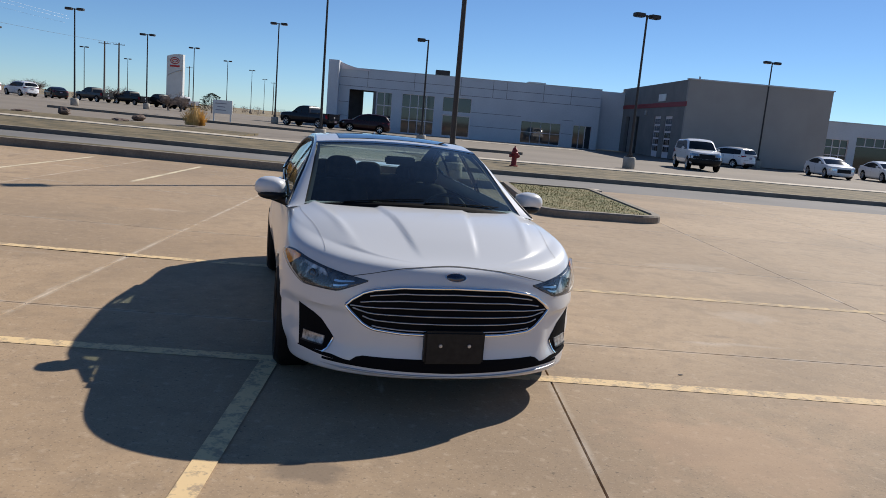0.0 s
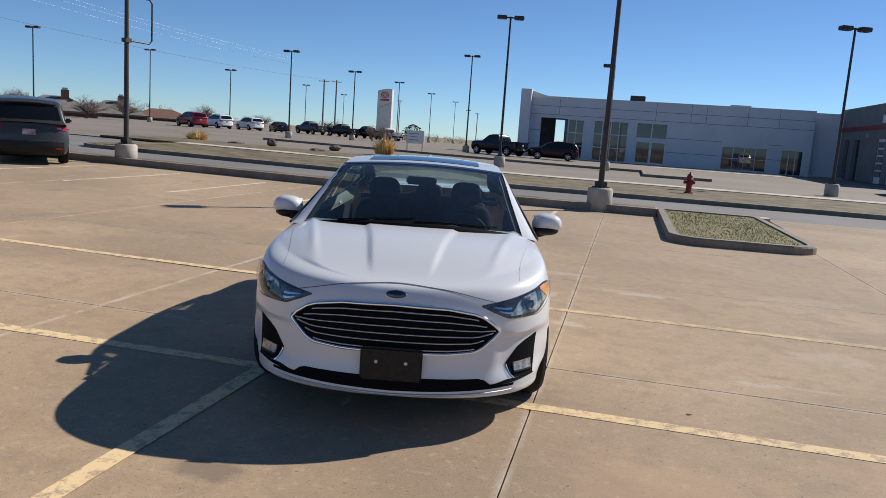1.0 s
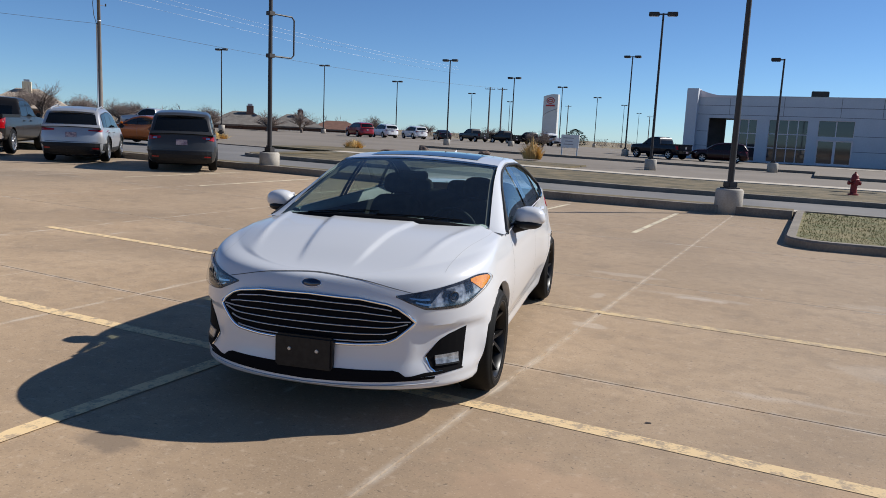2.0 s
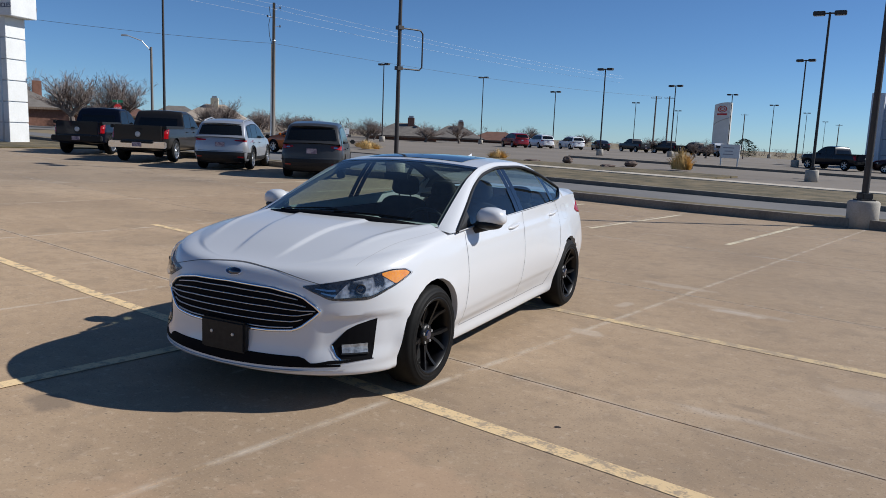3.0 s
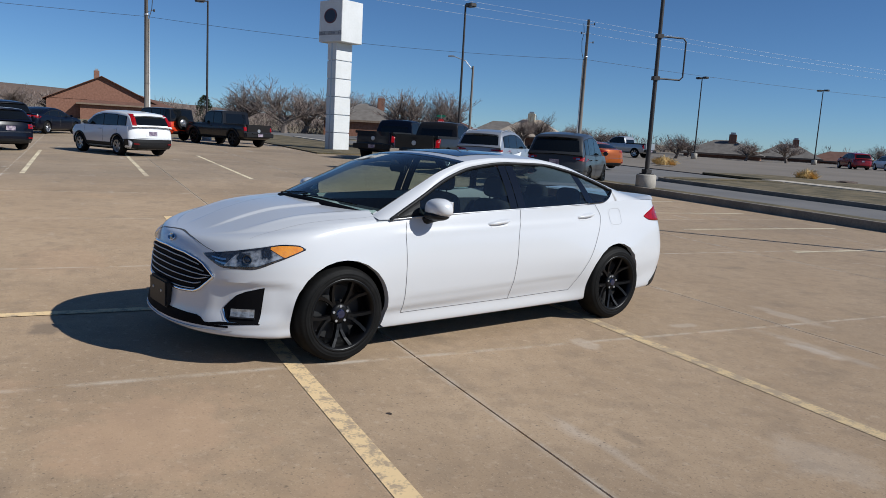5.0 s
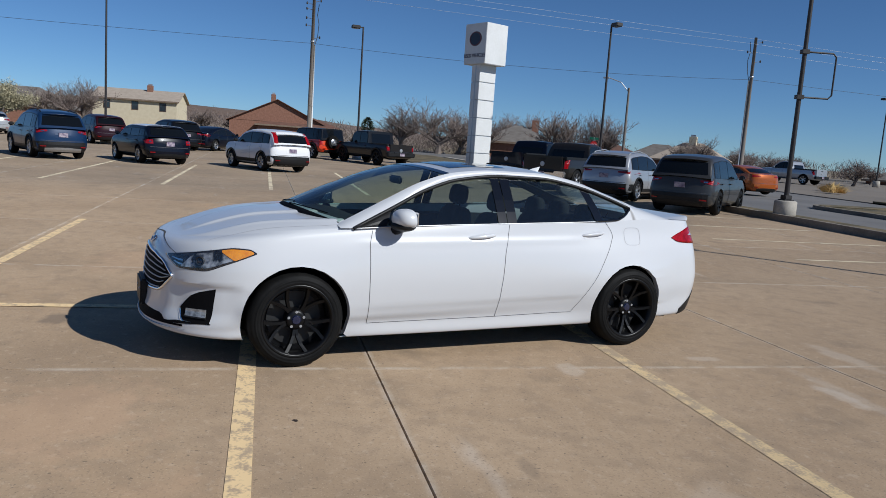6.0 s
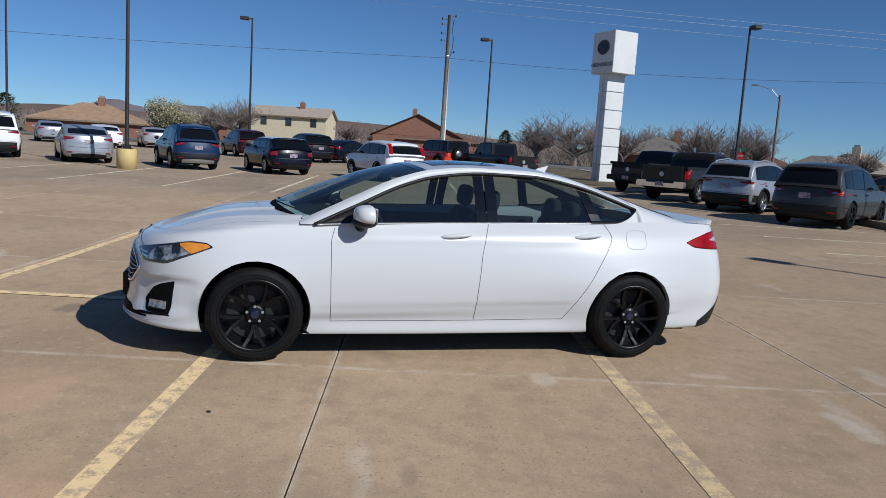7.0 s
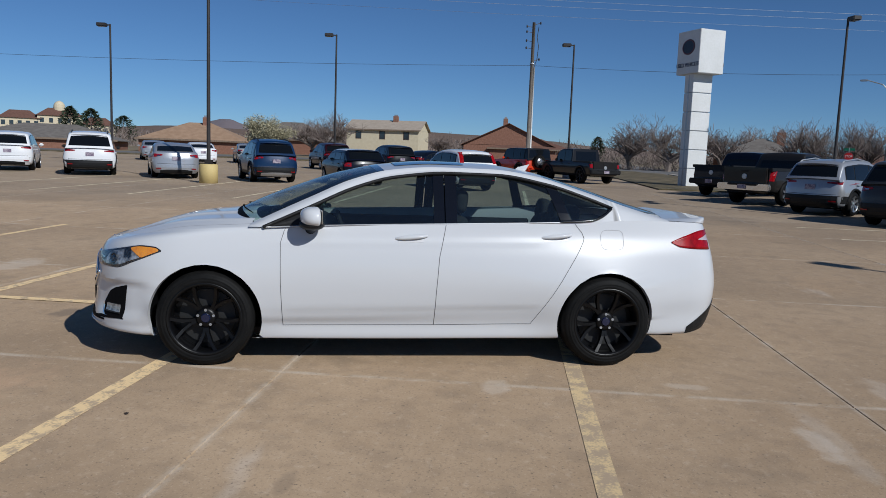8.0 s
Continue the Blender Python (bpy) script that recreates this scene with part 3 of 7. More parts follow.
def cut_arch(bm, cy, cz, r):
    """Opens a wheel arch in the flanks and turns its edge inwards."""
    doomed = []
    for f in bm.faces:
        m = f.calc_center_median()
        if abs(m.x) > 0.5 and (m.y - cy) ** 2 + (m.z - cz) ** 2 < r * r:
            doomed.append(f)
    bmesh.ops.delete(bm, geom=doomed, context="FACES")
    edge = []
    for v in bm.verts:
        d = math.hypot(v.co.y - cy, v.co.z - cz)
        if v.is_boundary and abs(v.co.x) > 0.5 and d < r * 1.25 and v.co.z > 0.2:
            k = r / d
            v.co.y, v.co.z = cy + (v.co.y - cy) * k, cz + (v.co.z - cz) * k
            edge.append(v)
    es = [e for e in bm.edges if e.is_boundary and e.verts[0] in edge and e.verts[1] in edge]
    ext = bmesh.ops.extrude_edge_only(bm, edges=es)
    for v in ext["geom"]:
        if isinstance(v, bmesh.types.BMVert):
            v.co.x *= 0.955
            v.co.y, v.co.z = cy + (v.co.y - cy) * 0.985, cz + (v.co.z - cz) * 0.985


class Skin:
    """Rays onto a finished body, to lay trim on it."""

    def __init__(self, bm):
        self.tree = BVHTree.FromBMesh(bm)

    def at(self, origin, way, lift):
        hit, nor, _, _ = self.tree.ray_cast(Vector(origin), Vector(way).normalized(), 4.0)
        if hit is None:
            return None
        if nor.dot(Vector(way)) > 0:
            nor = -nor
        return hit + nor * lift

    def patch(self, a0, a1, top, bot, place, way, lift, n=16, m=6, skirt=0.02):
        """A piece of trim between two curves, laid on the skin. place(a, z) starts a ray."""
        bm = bmesh.new()
        rows = []
        for k in range(n + 1):
            a = a0 + (a1 - a0) * k / n
            t, b = top(a), bot(a)
            rows.append([b + (t - b) * j / m for j in range(m + 1)])
        pts = []
        for k, zs in enumerate(rows):
            a = a0 + (a1 - a0) * k / n
            line = [self.at(place(a, z), way, lift) for z in zs]
            pts.append(line)
        for j in range(m + 1):
            good = [k for k in range(n + 1) if pts[k][j] is not None]
            for k in range(n + 1):
                if pts[k][j] is None:
                    near = min(good, key=lambda g: abs(g - k)) if good else None
                    pts[k][j] = pts[near][j].copy() if near is not None else next((p.copy() for row in pts for p in row if p is not None), Vector((0, 0, 0.5)))
        add_grid(bm, pts)
        face_to(bm, -Vector(way))
        if skirt:
            ext = bmesh.ops.extrude_edge_only(bm, edges=[e for e in bm.edges if e.is_boundary])
            d = Vector(way).normalized() * skirt
            for v in ext["geom"]:
                if isinstance(v, bmesh.types.BMVert):
                    v.co += d
        return bm

    def strip(self, pts, place, way, width, lift=0.0015, n=40):
        """A thin band along a polyline of (a, z)."""
        bm = bmesh.new()
        seg = [math.dist(p, q) for p, q in zip(pts, pts[1:])]
        rows = []
        for k in range(n + 1):
            d = sum(seg) * k / n
            i = 0
            while i < len(seg) - 1 and d > seg[i]:
                d -= seg[i]
                i += 1
            (ax, az), (bx, bz) = pts[i], pts[i + 1]
            t = min(1, d / seg[i])
            x, z = ax + (bx - ax) * t, az + (bz - az) * t
            nx, nz = -(bz - az) / seg[i], (bx - ax) / seg[i]
            pr = [self.at(place(x + nx * s, z + nz * s), way, lift) for s in (-width / 2, width / 2)]
            if pr[0] is not None and pr[1] is not None:
                rows.append(pr)
        add_grid(bm, rows)
        return bm

    def path(self, pts, place, way, lift):
        return [p for p in (self.at(place(a, z), way, lift) for a, z in pts) if p is not None]


def mirror_x(bm):
    for v in bm.verts:
        v.co.x = -v.co.x
    bmesh.ops.reverse_faces(bm, faces=bm.faces)
    return bm


def wheel(parent, x, y, radius, width, rim_r, rim_mat, spokes=5, paired=False, side=1, cap_mat=None):
    """A wheel whose face looks along side * x."""
    root = new("wheel")
    root.parent = parent
    root.matrix_basis = pose(x, y, radius, 0, 90 * side, 0)
    w = width / 2
    prof = [(rim_r - 0.01, -w), (rim_r + 0.012, -w - 0.004), (radius - 0.05, -w - 0.006), (radius - 0.012, -w * 0.8), (radius, -w * 0.62), (radius, w * 0.62), (radius - 0.012, w * 0.8), (radius - 0.026, w * 0.95), (radius - 0.030, w * 0.945), (radius - 0.040, w + 0.005), (rim_r + 0.036, w + 0.008), (rim_r + 0.030, w + 0.003), (rim_r + 0.024, w + 0.008), (rim_r + 0.012, w + 0.004), (rim_r - 0.01, w)]
    bm = lathe(prof, 40)
    part("tyre", bm, M["rubber"], root, smooth=True)
    bm = lathe([(rim_r, -w), (rim_r - 0.02, -w * 0.6), (rim_r - 0.03, w * 0.5), (rim_r - 0.018, w - 0.006), (rim_r + 0.004, w + 0.004), (rim_r + 0.006, w - 0.01)], 40)
    add_lathe(bm, [(rim_r - 0.02, -w * 0.2), (0.05, -w * 0.2)], 24)
    rim = part("rim", bm, rim_mat, root, smooth=True)
    bm = bmesh.new()
    for k in range(spokes):
        a0 = 2 * math.pi * k / spokes
        for off in ((-0.18, 0.18) if paired else (0.0,)):
            a1 = a0 + off * 1.75
            hub_a = a0 + off * 0.55
            r0, r1 = 0.06, rim_r - 0.012
            pts = []
            for t in (0.0, 0.3, 0.62, 1.0):
                r = r0 + (r1 - r0) * t
                aa = hub_a + (a1 - hub_a) * (max(0.0, t - 0.25) / 0.75 if paired else t)
                half = (0.0125 if paired else 0.034) * (1 + 0.25 * t)
                h = w * 0.55 + 0.45 * w * t**1.5 - 0.012
                ca, sa = math.cos(aa), math.sin(aa)
                pts.append([(r * ca - sa * q, r * sa + ca * q, hh) for q, hh in ((-half, h - 0.03), (-half * 0.75, h), (half * 0.75, h), (half, h - 0.03))])
            add_grid(bm, pts)
    part("spokes", bm, rim_mat, rim)
    part("hub", lathe([(0.001, w * 0.6), (0.050, w * 0.6), (0.066, w * 0.55), (0.074, w * 0.42), (0.078, 0.0)], 28), rim_mat, rim, smooth=True)
    part("hub_cap", lathe([(0.001, w * 0.68), (0.028, w * 0.67), (0.034, w * 0.6)], 16), cap_mat or rim_mat, rim)
    for k in range(5):
        a = 2 * math.pi * (k + 0.5) / 5
        part("lug_nut", lathe([(0.001, w * 0.62), (0.010, w * 0.62), (0.011, w * 0.4)], 8, Matrix.Translation((0.056 * math.cos(a), 0.056 * math.sin(a), 0))), M["steel"], rim)
    part("brake_disc", lathe([(0.06, -w * 0.1), (rim_r - 0.06, -w * 0.1), (rim_r - 0.06, -w * 0.3), (0.06, -w * 0.3)], 24, close=True), M["dark_steel"], root)
    return root


# ---- the white sedan ----
def smooth01(t):
    t = max(0.0, min(1.0, t))
    return t * t * (3 - 2 * t)


SEDAN = thing("sedan", pose(0, 0, 0, 0, 0, 12.3) @ pose(-0.02, 0, 0), "clean white four-door sedan with black wheels parked across faded lines", "car")
Z = [curve_fn(k) for k in (
    [(-2.4, 0.20), (2.4, 0.22)],
    [(-2.4, 0.225), (-1.8, 0.205), (-1.0, 0.185), (1.0, 0.20), (1.9, 0.235), (2.4, 0.275)],
    [(-2.4, 0.275), (-1.0, 0.29), (1.0, 0.32), (2.4, 0.40)],
    [(-2.4, 0.40), (-1.0, 0.38), (1.0, 0.46), (2.4, 0.53)],
    [(-2.4, 0.55), (-1.0, 0.60), (1.0, 0.62), (2.4, 0.66)],
    [(-2.4, 0.70), (-1.6, 0.75), (-1.0, 0.80), (1.0, 0.80), (2.4, 0.84)],
    [(-2.4, 0.79), (-1.9, 0.865), (-1.4, 0.915), (-1.0, 0.935), (1.0, 0.96), (1.8, 0.97), (2.4, 0.99)],
    [(-2.2, 0.84), (-1.9, 0.90), (-1.5, 0.955), (-1.0, 0.985), (-0.6, 1.005), (0.24, 1.035), (1.2, 1.068), (1.75, 1.09), (2.4, 1.075)],
)]
SECT = [(0.80, -2.22, 2.38, 0.75, 0.40), (0.888, -2.365, 2.44, 0.75, 0.42), (0.902, -2.385, 2.485, 0.75, 0.43), (0.934, -2.355, 2.50, 0.75, 0.44),
        (0.936, -2.345, 2.50, 0.75, 0.44), (0.934, -2.325, 2.47, 0.76, 0.44), (0.918, -2.27, 2.43, 0.80, 0.44), (0.868, -2.20, 2.40, 0.95, 0.42)]
AXLE_F, AXLE_R = -1.43, 1.472
# how far each level draws in along the car: tucked sills and shoulders, a narrowing tail
DRAW_IN = [curve_fn(k) for k in (
    [(-2.4, 1), (2.4, 0.97)],
    [(-1.9, 1), (-0.9, 0.945), (0.6, 0.945), (1.3, 0.965), (2.035, 0.92), (2.45, 0.88)],
    [(-1.9, 1), (-0.9, 0.957), (0.6, 0.957), (1.3, 0.97), (2.035, 0.92), (2.45, 0.88)],
    [(-1.9, 1), (-0.9, 0.968), (0.5, 0.970), (1.3, 0.98), (2.035, 0.915), (2.45, 0.87)],
    [(-1.9, 1), (-0.9, 0.998), (0.9, 0.998), (1.4, 0.975), (2.035, 0.91), (2.45, 0.86)],
    [(-1.9, 1), (-0.9, 0.990), (0.3, 0.988), (1.1, 0.968), (2.035, 0.885), (2.45, 0.835)],
    [(-1.9, 1), (-0.9, 0.970), (0.1, 0.967), (1.1, 0.928), (2.035, 0.845), (2.45, 0.79)],
    [(-1.9, 1), (0.3, 1.0), (1.1, 0.958), (2.035, 0.862), (2.45, 0.80)],
)]


def flank_bulge(y, z):
    """Swelling of the flank over the wheels."""
    level = smooth01((z - 0.16) / 0.18) * smooth01((0.90 - z) / 0.28)
    return level * (0.020 * math.exp(-(((y - AXLE_F) / 0.42) ** 2)) + 0.036 * math.exp(-(((y - AXLE_R) / 0.44) ** 2)))


def body_row(k, w, yf, yr, af, ar, z):
    out = []
    for p in plan_row(w, yf, yr, af, ar, z, 2.38 if k < 7 else 2.22, 3.5):
        x = p.x * DRAW_IN[k](p.y)
        out.append(Vector((x + flank_bulge(p.y, p.z) * smooth01((x - 0.55) / 0.3), p.y, p.z)))
    return out


base_rows = [body_row(k, *sect, z) for k, (sect, z) in enumerate(zip(SECT, Z))]
ROW7 = base_rows[7]


def row7_x(y):
    for p, q in zip(ROW7, ROW7[1:]):
        if p.y <= y <= q.y and q.y > p.y:
            return p.x + (q.x - p.x) * (y - p.y) / (q.y - p.y)
    return ROW7[len(ROW7) // 2].x


def hood_point(p, s):
    """Bonnet: a broad shallow panel between two outer creases, falling to the wings, with two inner ridges."""
    y, x = p.y, p.x * s
    ax = abs(x)
    t = max(0.0, min(1.0, (y + 2.15) / 1.15))
    back = smooth01((y + 2.2) / 0.6)
    fold = max(0.02, min(0.50 + 0.22 * t, 0.93 * p.x))
    out = max(0.0, (ax - fold) / max(0.02, p.x - fold))
    z = p.z + 0.046 * back * (1 - out**1.25)
    z += 0.016 * back * (1 - min(1.0, ax / fold) ** 2)
    z += 0.007 * back * math.exp(-(((ax - fold) / 0.022) ** 2)) * smooth01((y + 2.12) / 0.3)
    ridge = 0.17 + 0.16 * t
    z += 0.013 * smooth01((ridge - ax) / 0.03 + 0.5) * smooth01((y + 2.17) / 0.3)
    return Vector((x, y - 0.14 * (1 - s * s) * smooth01((y + 1.7) / 0.7), z))


def deck_point(p, s):
    z = p.z + 0.022 * (1 - s * s) * smooth01((2.40 - p.y) / 0.2)
    return Vector((p.x * s, p.y + 0.1 * (1 - s * s) * smooth01((2.1 - p.y) / 0.35), z))


def crease(p):
    """Pressed lines: a step along the lower doors, a shelf across the bumper's corners."""
    x, y, z = p
    if -1.05 < y < 1.1 and x > 0.5:
        ends = smooth01((y + 1.02) / 0.14) * smooth01((1.03 - y) / 0.16)
        x -= 0.008 * ends * smooth01((0.422 + 0.024 * y - z) / 0.03 + 0.5) * smooth01((z - 0.2) / 0.1)
        x += 0.005 * ends * math.exp(-(((z - 0.90 - 0.02 * y) / 0.022) ** 2))
    if y < -1.75 and 0.25 < z < 0.7:
        push = 0.024 * smooth01((0.568 - z) / 0.03 + 0.5) * smooth01((z - 0.28) / 0.12) * smooth01((x - 0.56) / 0.10) * smooth01((-1.78 - y) / 0.12)
        y += push * 0.8
        x -= push * 0.6
    return Vector((x, y, z))


def sedan_shell():
    bm = bmesh.new()
    rows = [[crease(p) for p in r] for r in loft_rows(base_rows, 8)]
    add_grid(bm, rows)
    add_grid(bm, [[Vector((-p.x, p.y, p.z)) for p in r] for r in rows], flip=True)
    steps = [1 - 2 * k / 90 for k in range(91)]
    add_grid(bm, [[hood_point(p, s) for s in steps] for p in ROW7 if p.y < -0.99])
    add_grid(bm, [[deck_point(p, s) for s in steps] for p in ROW7 if p.y > 1.62])
    bmesh.ops.remove_doubles(bm, verts=bm.verts, dist=0.0015)
    bmesh.ops.recalc_face_normals(bm, faces=bm.faces)
    cut_arch(bm, AXLE_F, 0.336, 0.385)
    cut_arch(bm, AXLE_R, 0.336, 0.372)
    return bm


shell = sedan_shell()
skin = Skin(shell)
body = part("body", shell, M["paint_white"], SEDAN, smooth=True)
mod = body.modifiers.new("edges", "EDGE_SPLIT")
mod.split_angle = radians(38)

# glasshouse curves
arc_u = curve_fn([(-1.04, 0.985), (-0.72, 1.13), (-0.40, 1.275), (-0.12, 1.355), (0.28, 1.395), (0.65, 1.392), (1.02, 1.335), (1.34, 1.24), (1.52, 1.175)])
arc_l = curve_fn([(-1.04, 0.984), (-0.6, 1.006), (0.24, 1.036), (1.12, 1.066), (1.33, 1.076), (1.43, 1.108), (1.52, 1.172)])
rail_z = curve_fn([(-1.14, 1.0), (-0.72, 1.20), (-0.42, 1.335), (-0.15, 1.408), (0.2, 1.438), (0.6, 1.436), (0.95, 1.395), (1.3, 1.30), (1.7, 1.175), (1.98, 1.10)])
rail_x = curve_fn([(-1.14, 0.775), (-0.42, 0.665), (0.0, 0.628), (0.6, 0.61), (1.2, 0.61), (1.7, 0.635), (1.98, 0.68)])


def side_x(y, z):
    return 0.872 - 0.60 * (z - 1.0) - 0.04 * smooth01((y - 0.9) / 0.9)


def low_z(y):
    return arc_u(y) if -1.04 <= y <= 1.52 else (Z[7](y) if y > 0 else 0.985)


def pillar_band(with_fill=True):
    """A-pillar, roof rail and rear pillar in one pressing."""
    bm = bmesh.new()
    rows = []
    n = 78
    for k in range(n + 1):
        y = -1.14 + 3.12 * k / n
        ends = [(low_z(y), side_x(y, low_z(y)) if y < 1.52 else row7_x(y))]
        if abs(y - 1.52) < 0.021:
            ends.append((Z[7](1.54), row7_x(1.54)))
        for z0, x0 in ends:
            x1, z1 = rail_x(y), rail_z(y)
            line = []
            for j in range(7):
                t = j / 6
                b = 0.035 * math.sin(math.pi * t) * min(1, abs(z1 - z0) / 0.12)
                line.append(Vector((x0 + (x1 - x0) * t + b * 0.55, y, z0 + (z1 - z0) * t + b * 0.35)))
            rows.append(line)
    add_grid(bm, rows)
    fill = []
    for k in range(13):
        y = 1.10 + 0.42 * k / 12
        z0, z1 = Z[7](y), arc_l(y)
        fill.append([Vector((row7_x(y) + (side_x(y, z1) - row7_x(y)) * t, y, z0 + (z1 - z0) * t)) for t in (0, 0.5, 1)])
    if with_fill:
        add_grid(bm, fill)
    return bm


def top_point(y, s):
    """The upper skin: windscreen, roof, rear window."""
    crown = 0.062 - 0.026 * smooth01((y + 1.1) / 0.9) - 0.012 * smooth01((y - 1.0) / 0.8)
    bow = -0.17 * smooth01((0.15 - y) / 1.1) + 0.10 * smooth01((y - 0.9) / 0.9)
    return Vector((rail_x(y) * s, y + bow * (1 - s * s), rail_z(y) + crown * (1 - s * s)))


def top_skin(y0, y1, n=24, lift=0.0, half=1.0):
    bm = bmesh.new()
    add_grid(bm, [[top_point(y0 + (y1 - y0) * k / n, half * (-1 + 2 * j / 24)) + Vector((0, 0, lift)) for j in range(25)] for k in range(n + 1)])
    return face_to(bm, Vector((0, 0, 1)))


HEAD_F, HEAD_R = -0.20, 1.02
part("side_pillar", pillar_band(), M["paint_white"], SEDAN, smooth=True)
part("side_pillar", mirror_x(pillar_band()), M["paint_white"], SEDAN, smooth=True)
for flip in (False, True):
    lin = pillar_band(False)
    for v in lin.verts:
        v.co.x = (v.co.x - 0.034) * (-1 if flip else 1)
        v.co.z -= 0.012
    part("pillar_lining", lin, M["pillar_trim"], SEDAN, "grey pillar lining", smooth=True)
part("roof", top_skin(HEAD_F, HEAD_R), M["paint_white"], SEDAN, smooth=True)
part("headliner", top_skin(HEAD_F, HEAD_R, lift=-0.03, half=0.97), M["lining"], SEDAN, "pale cloth headliner", smooth=True)
part("moonroof", top_skin(-0.10, 0.42, lift=0.004, half=0.72), M["gloss_black"], SEDAN, "dark tinted moonroof glass", smooth=True)
part("windscreen", top_skin(-1.14, HEAD_F, half=0.985), M["glass_front"], SEDAN, "green-tinted windscreen", smooth=True)
part("rear_window", top_skin(HEAD_R, 1.93), M["glass_side"], SEDAN, smooth=True)
bm = top_skin(-1.14, -1.115, 2, lift=0.002)
edge = [top_point(-1.14, -1 + 2 * j / 24) for j in range(25)]
add_grid(bm, [[p + Vector((0, dy, dz)) for p in edge] for dy, dz in ((0, 0.002), (-0.012, -0.010), (-0.018, -0.04))])
part("cowl", bm, M["grille_black"], SEDAN)
part("windscreen_border", top_skin(HEAD_F - 0.05, HEAD_F + 0.002, 4, lift=0.002), M["gloss_black"], SEDAN)


def pane(y0t, y0b, y1t, y1b, inward, inset=0.006, n=14):
    bm = bmesh.new()
    rows = []
    for k in range(n + 1):
        yt, yb = y0t + (y1t - y0t) * k / n, y0b + (y1b - y0b) * k / n
        zt, zb = arc_u(yt) - inset, arc_l(yb) + inset * 0.3
        zt = max(zt, zb + 0.001)
        line = []
        for j in range(5):
            t = j / 4
            z = zb + (zt - zb) * t
            y = yb + (yt - yb) * t
            line.append(Vector((side_x(y, z) - inward + 0.012 * math.sin(math.pi * t), y, z)))
        rows.append(line)
    add_grid(bm, rows)
    return face_to(bm, Vector((1, 0, 0)))


for flip in (False, True):
    fx = mirror_x if flip else (lambda b: b)
    part("front_window", fx(pane(-0.74, -0.80, 0.17, 0.17, 0.012)), M["glass_side"], SEDAN, smooth=True)
    part("rear_side_window", fx(pane(0.32, 0.32, 1.02, 1.12, 0.012)), M["glass_side"], SEDAN, smooth=True)
    part("quarter_window", fx(pane(1.09, 1.19, 1.505, 1.505, 0.005)), M["glass_side"], SEDAN, smooth=True)
    part("centre_pillar", fx(pane(0.16, 0.16, 0.238, 0.238, 0.004)), M["gloss_black"], SEDAN)
    part("centre_pillar", fx(pane(0.246, 0.246, 0.33, 0.33, 0.004)), M["gloss_black"], SEDAN)
    part("window_divider", fx(pane(1.01, 1.11, 1.10, 1.20, 0.005)), M["gloss_black"], SEDAN)
    part("mirror_triangle", fx(pane(-1.03, -1.03, -0.73, -0.79, 0.006)), M["black_plastic"], SEDAN)
    ys = [-1.04 + 2.56 * k / 40 for k in range(41)]
    part("window_frame", fx(tube([(side_x(y, arc_u(y)) + 0.003, y, arc_u(y)) for y in ys], 0.014, 6)), M["black_plastic"], SEDAN, smooth=True)
    part("belt_trim", fx(tube([(side_x(y, arc_l(y)) + 0.004, y, arc_l(y)) for y in ys], 0.0055, 6)), M["steel"], SEDAN, "bright metal window trim", smooth=True)
    part("quarter_frame", fx(tube([(side_x(y, arc_l(y)) + 0.006, y, arc_l(y) + 0.006) for y in [1.10 + 0.41 * k / 16 for k in range(17)]], 0.011, 8)), M["gloss_black"], SEDAN, smooth=True)

def bent_side(keys):
    """A line with corners through keys."""
    return lambda a: float(np.interp(a, [k[0] for k in keys], [k[1] for k in keys]))


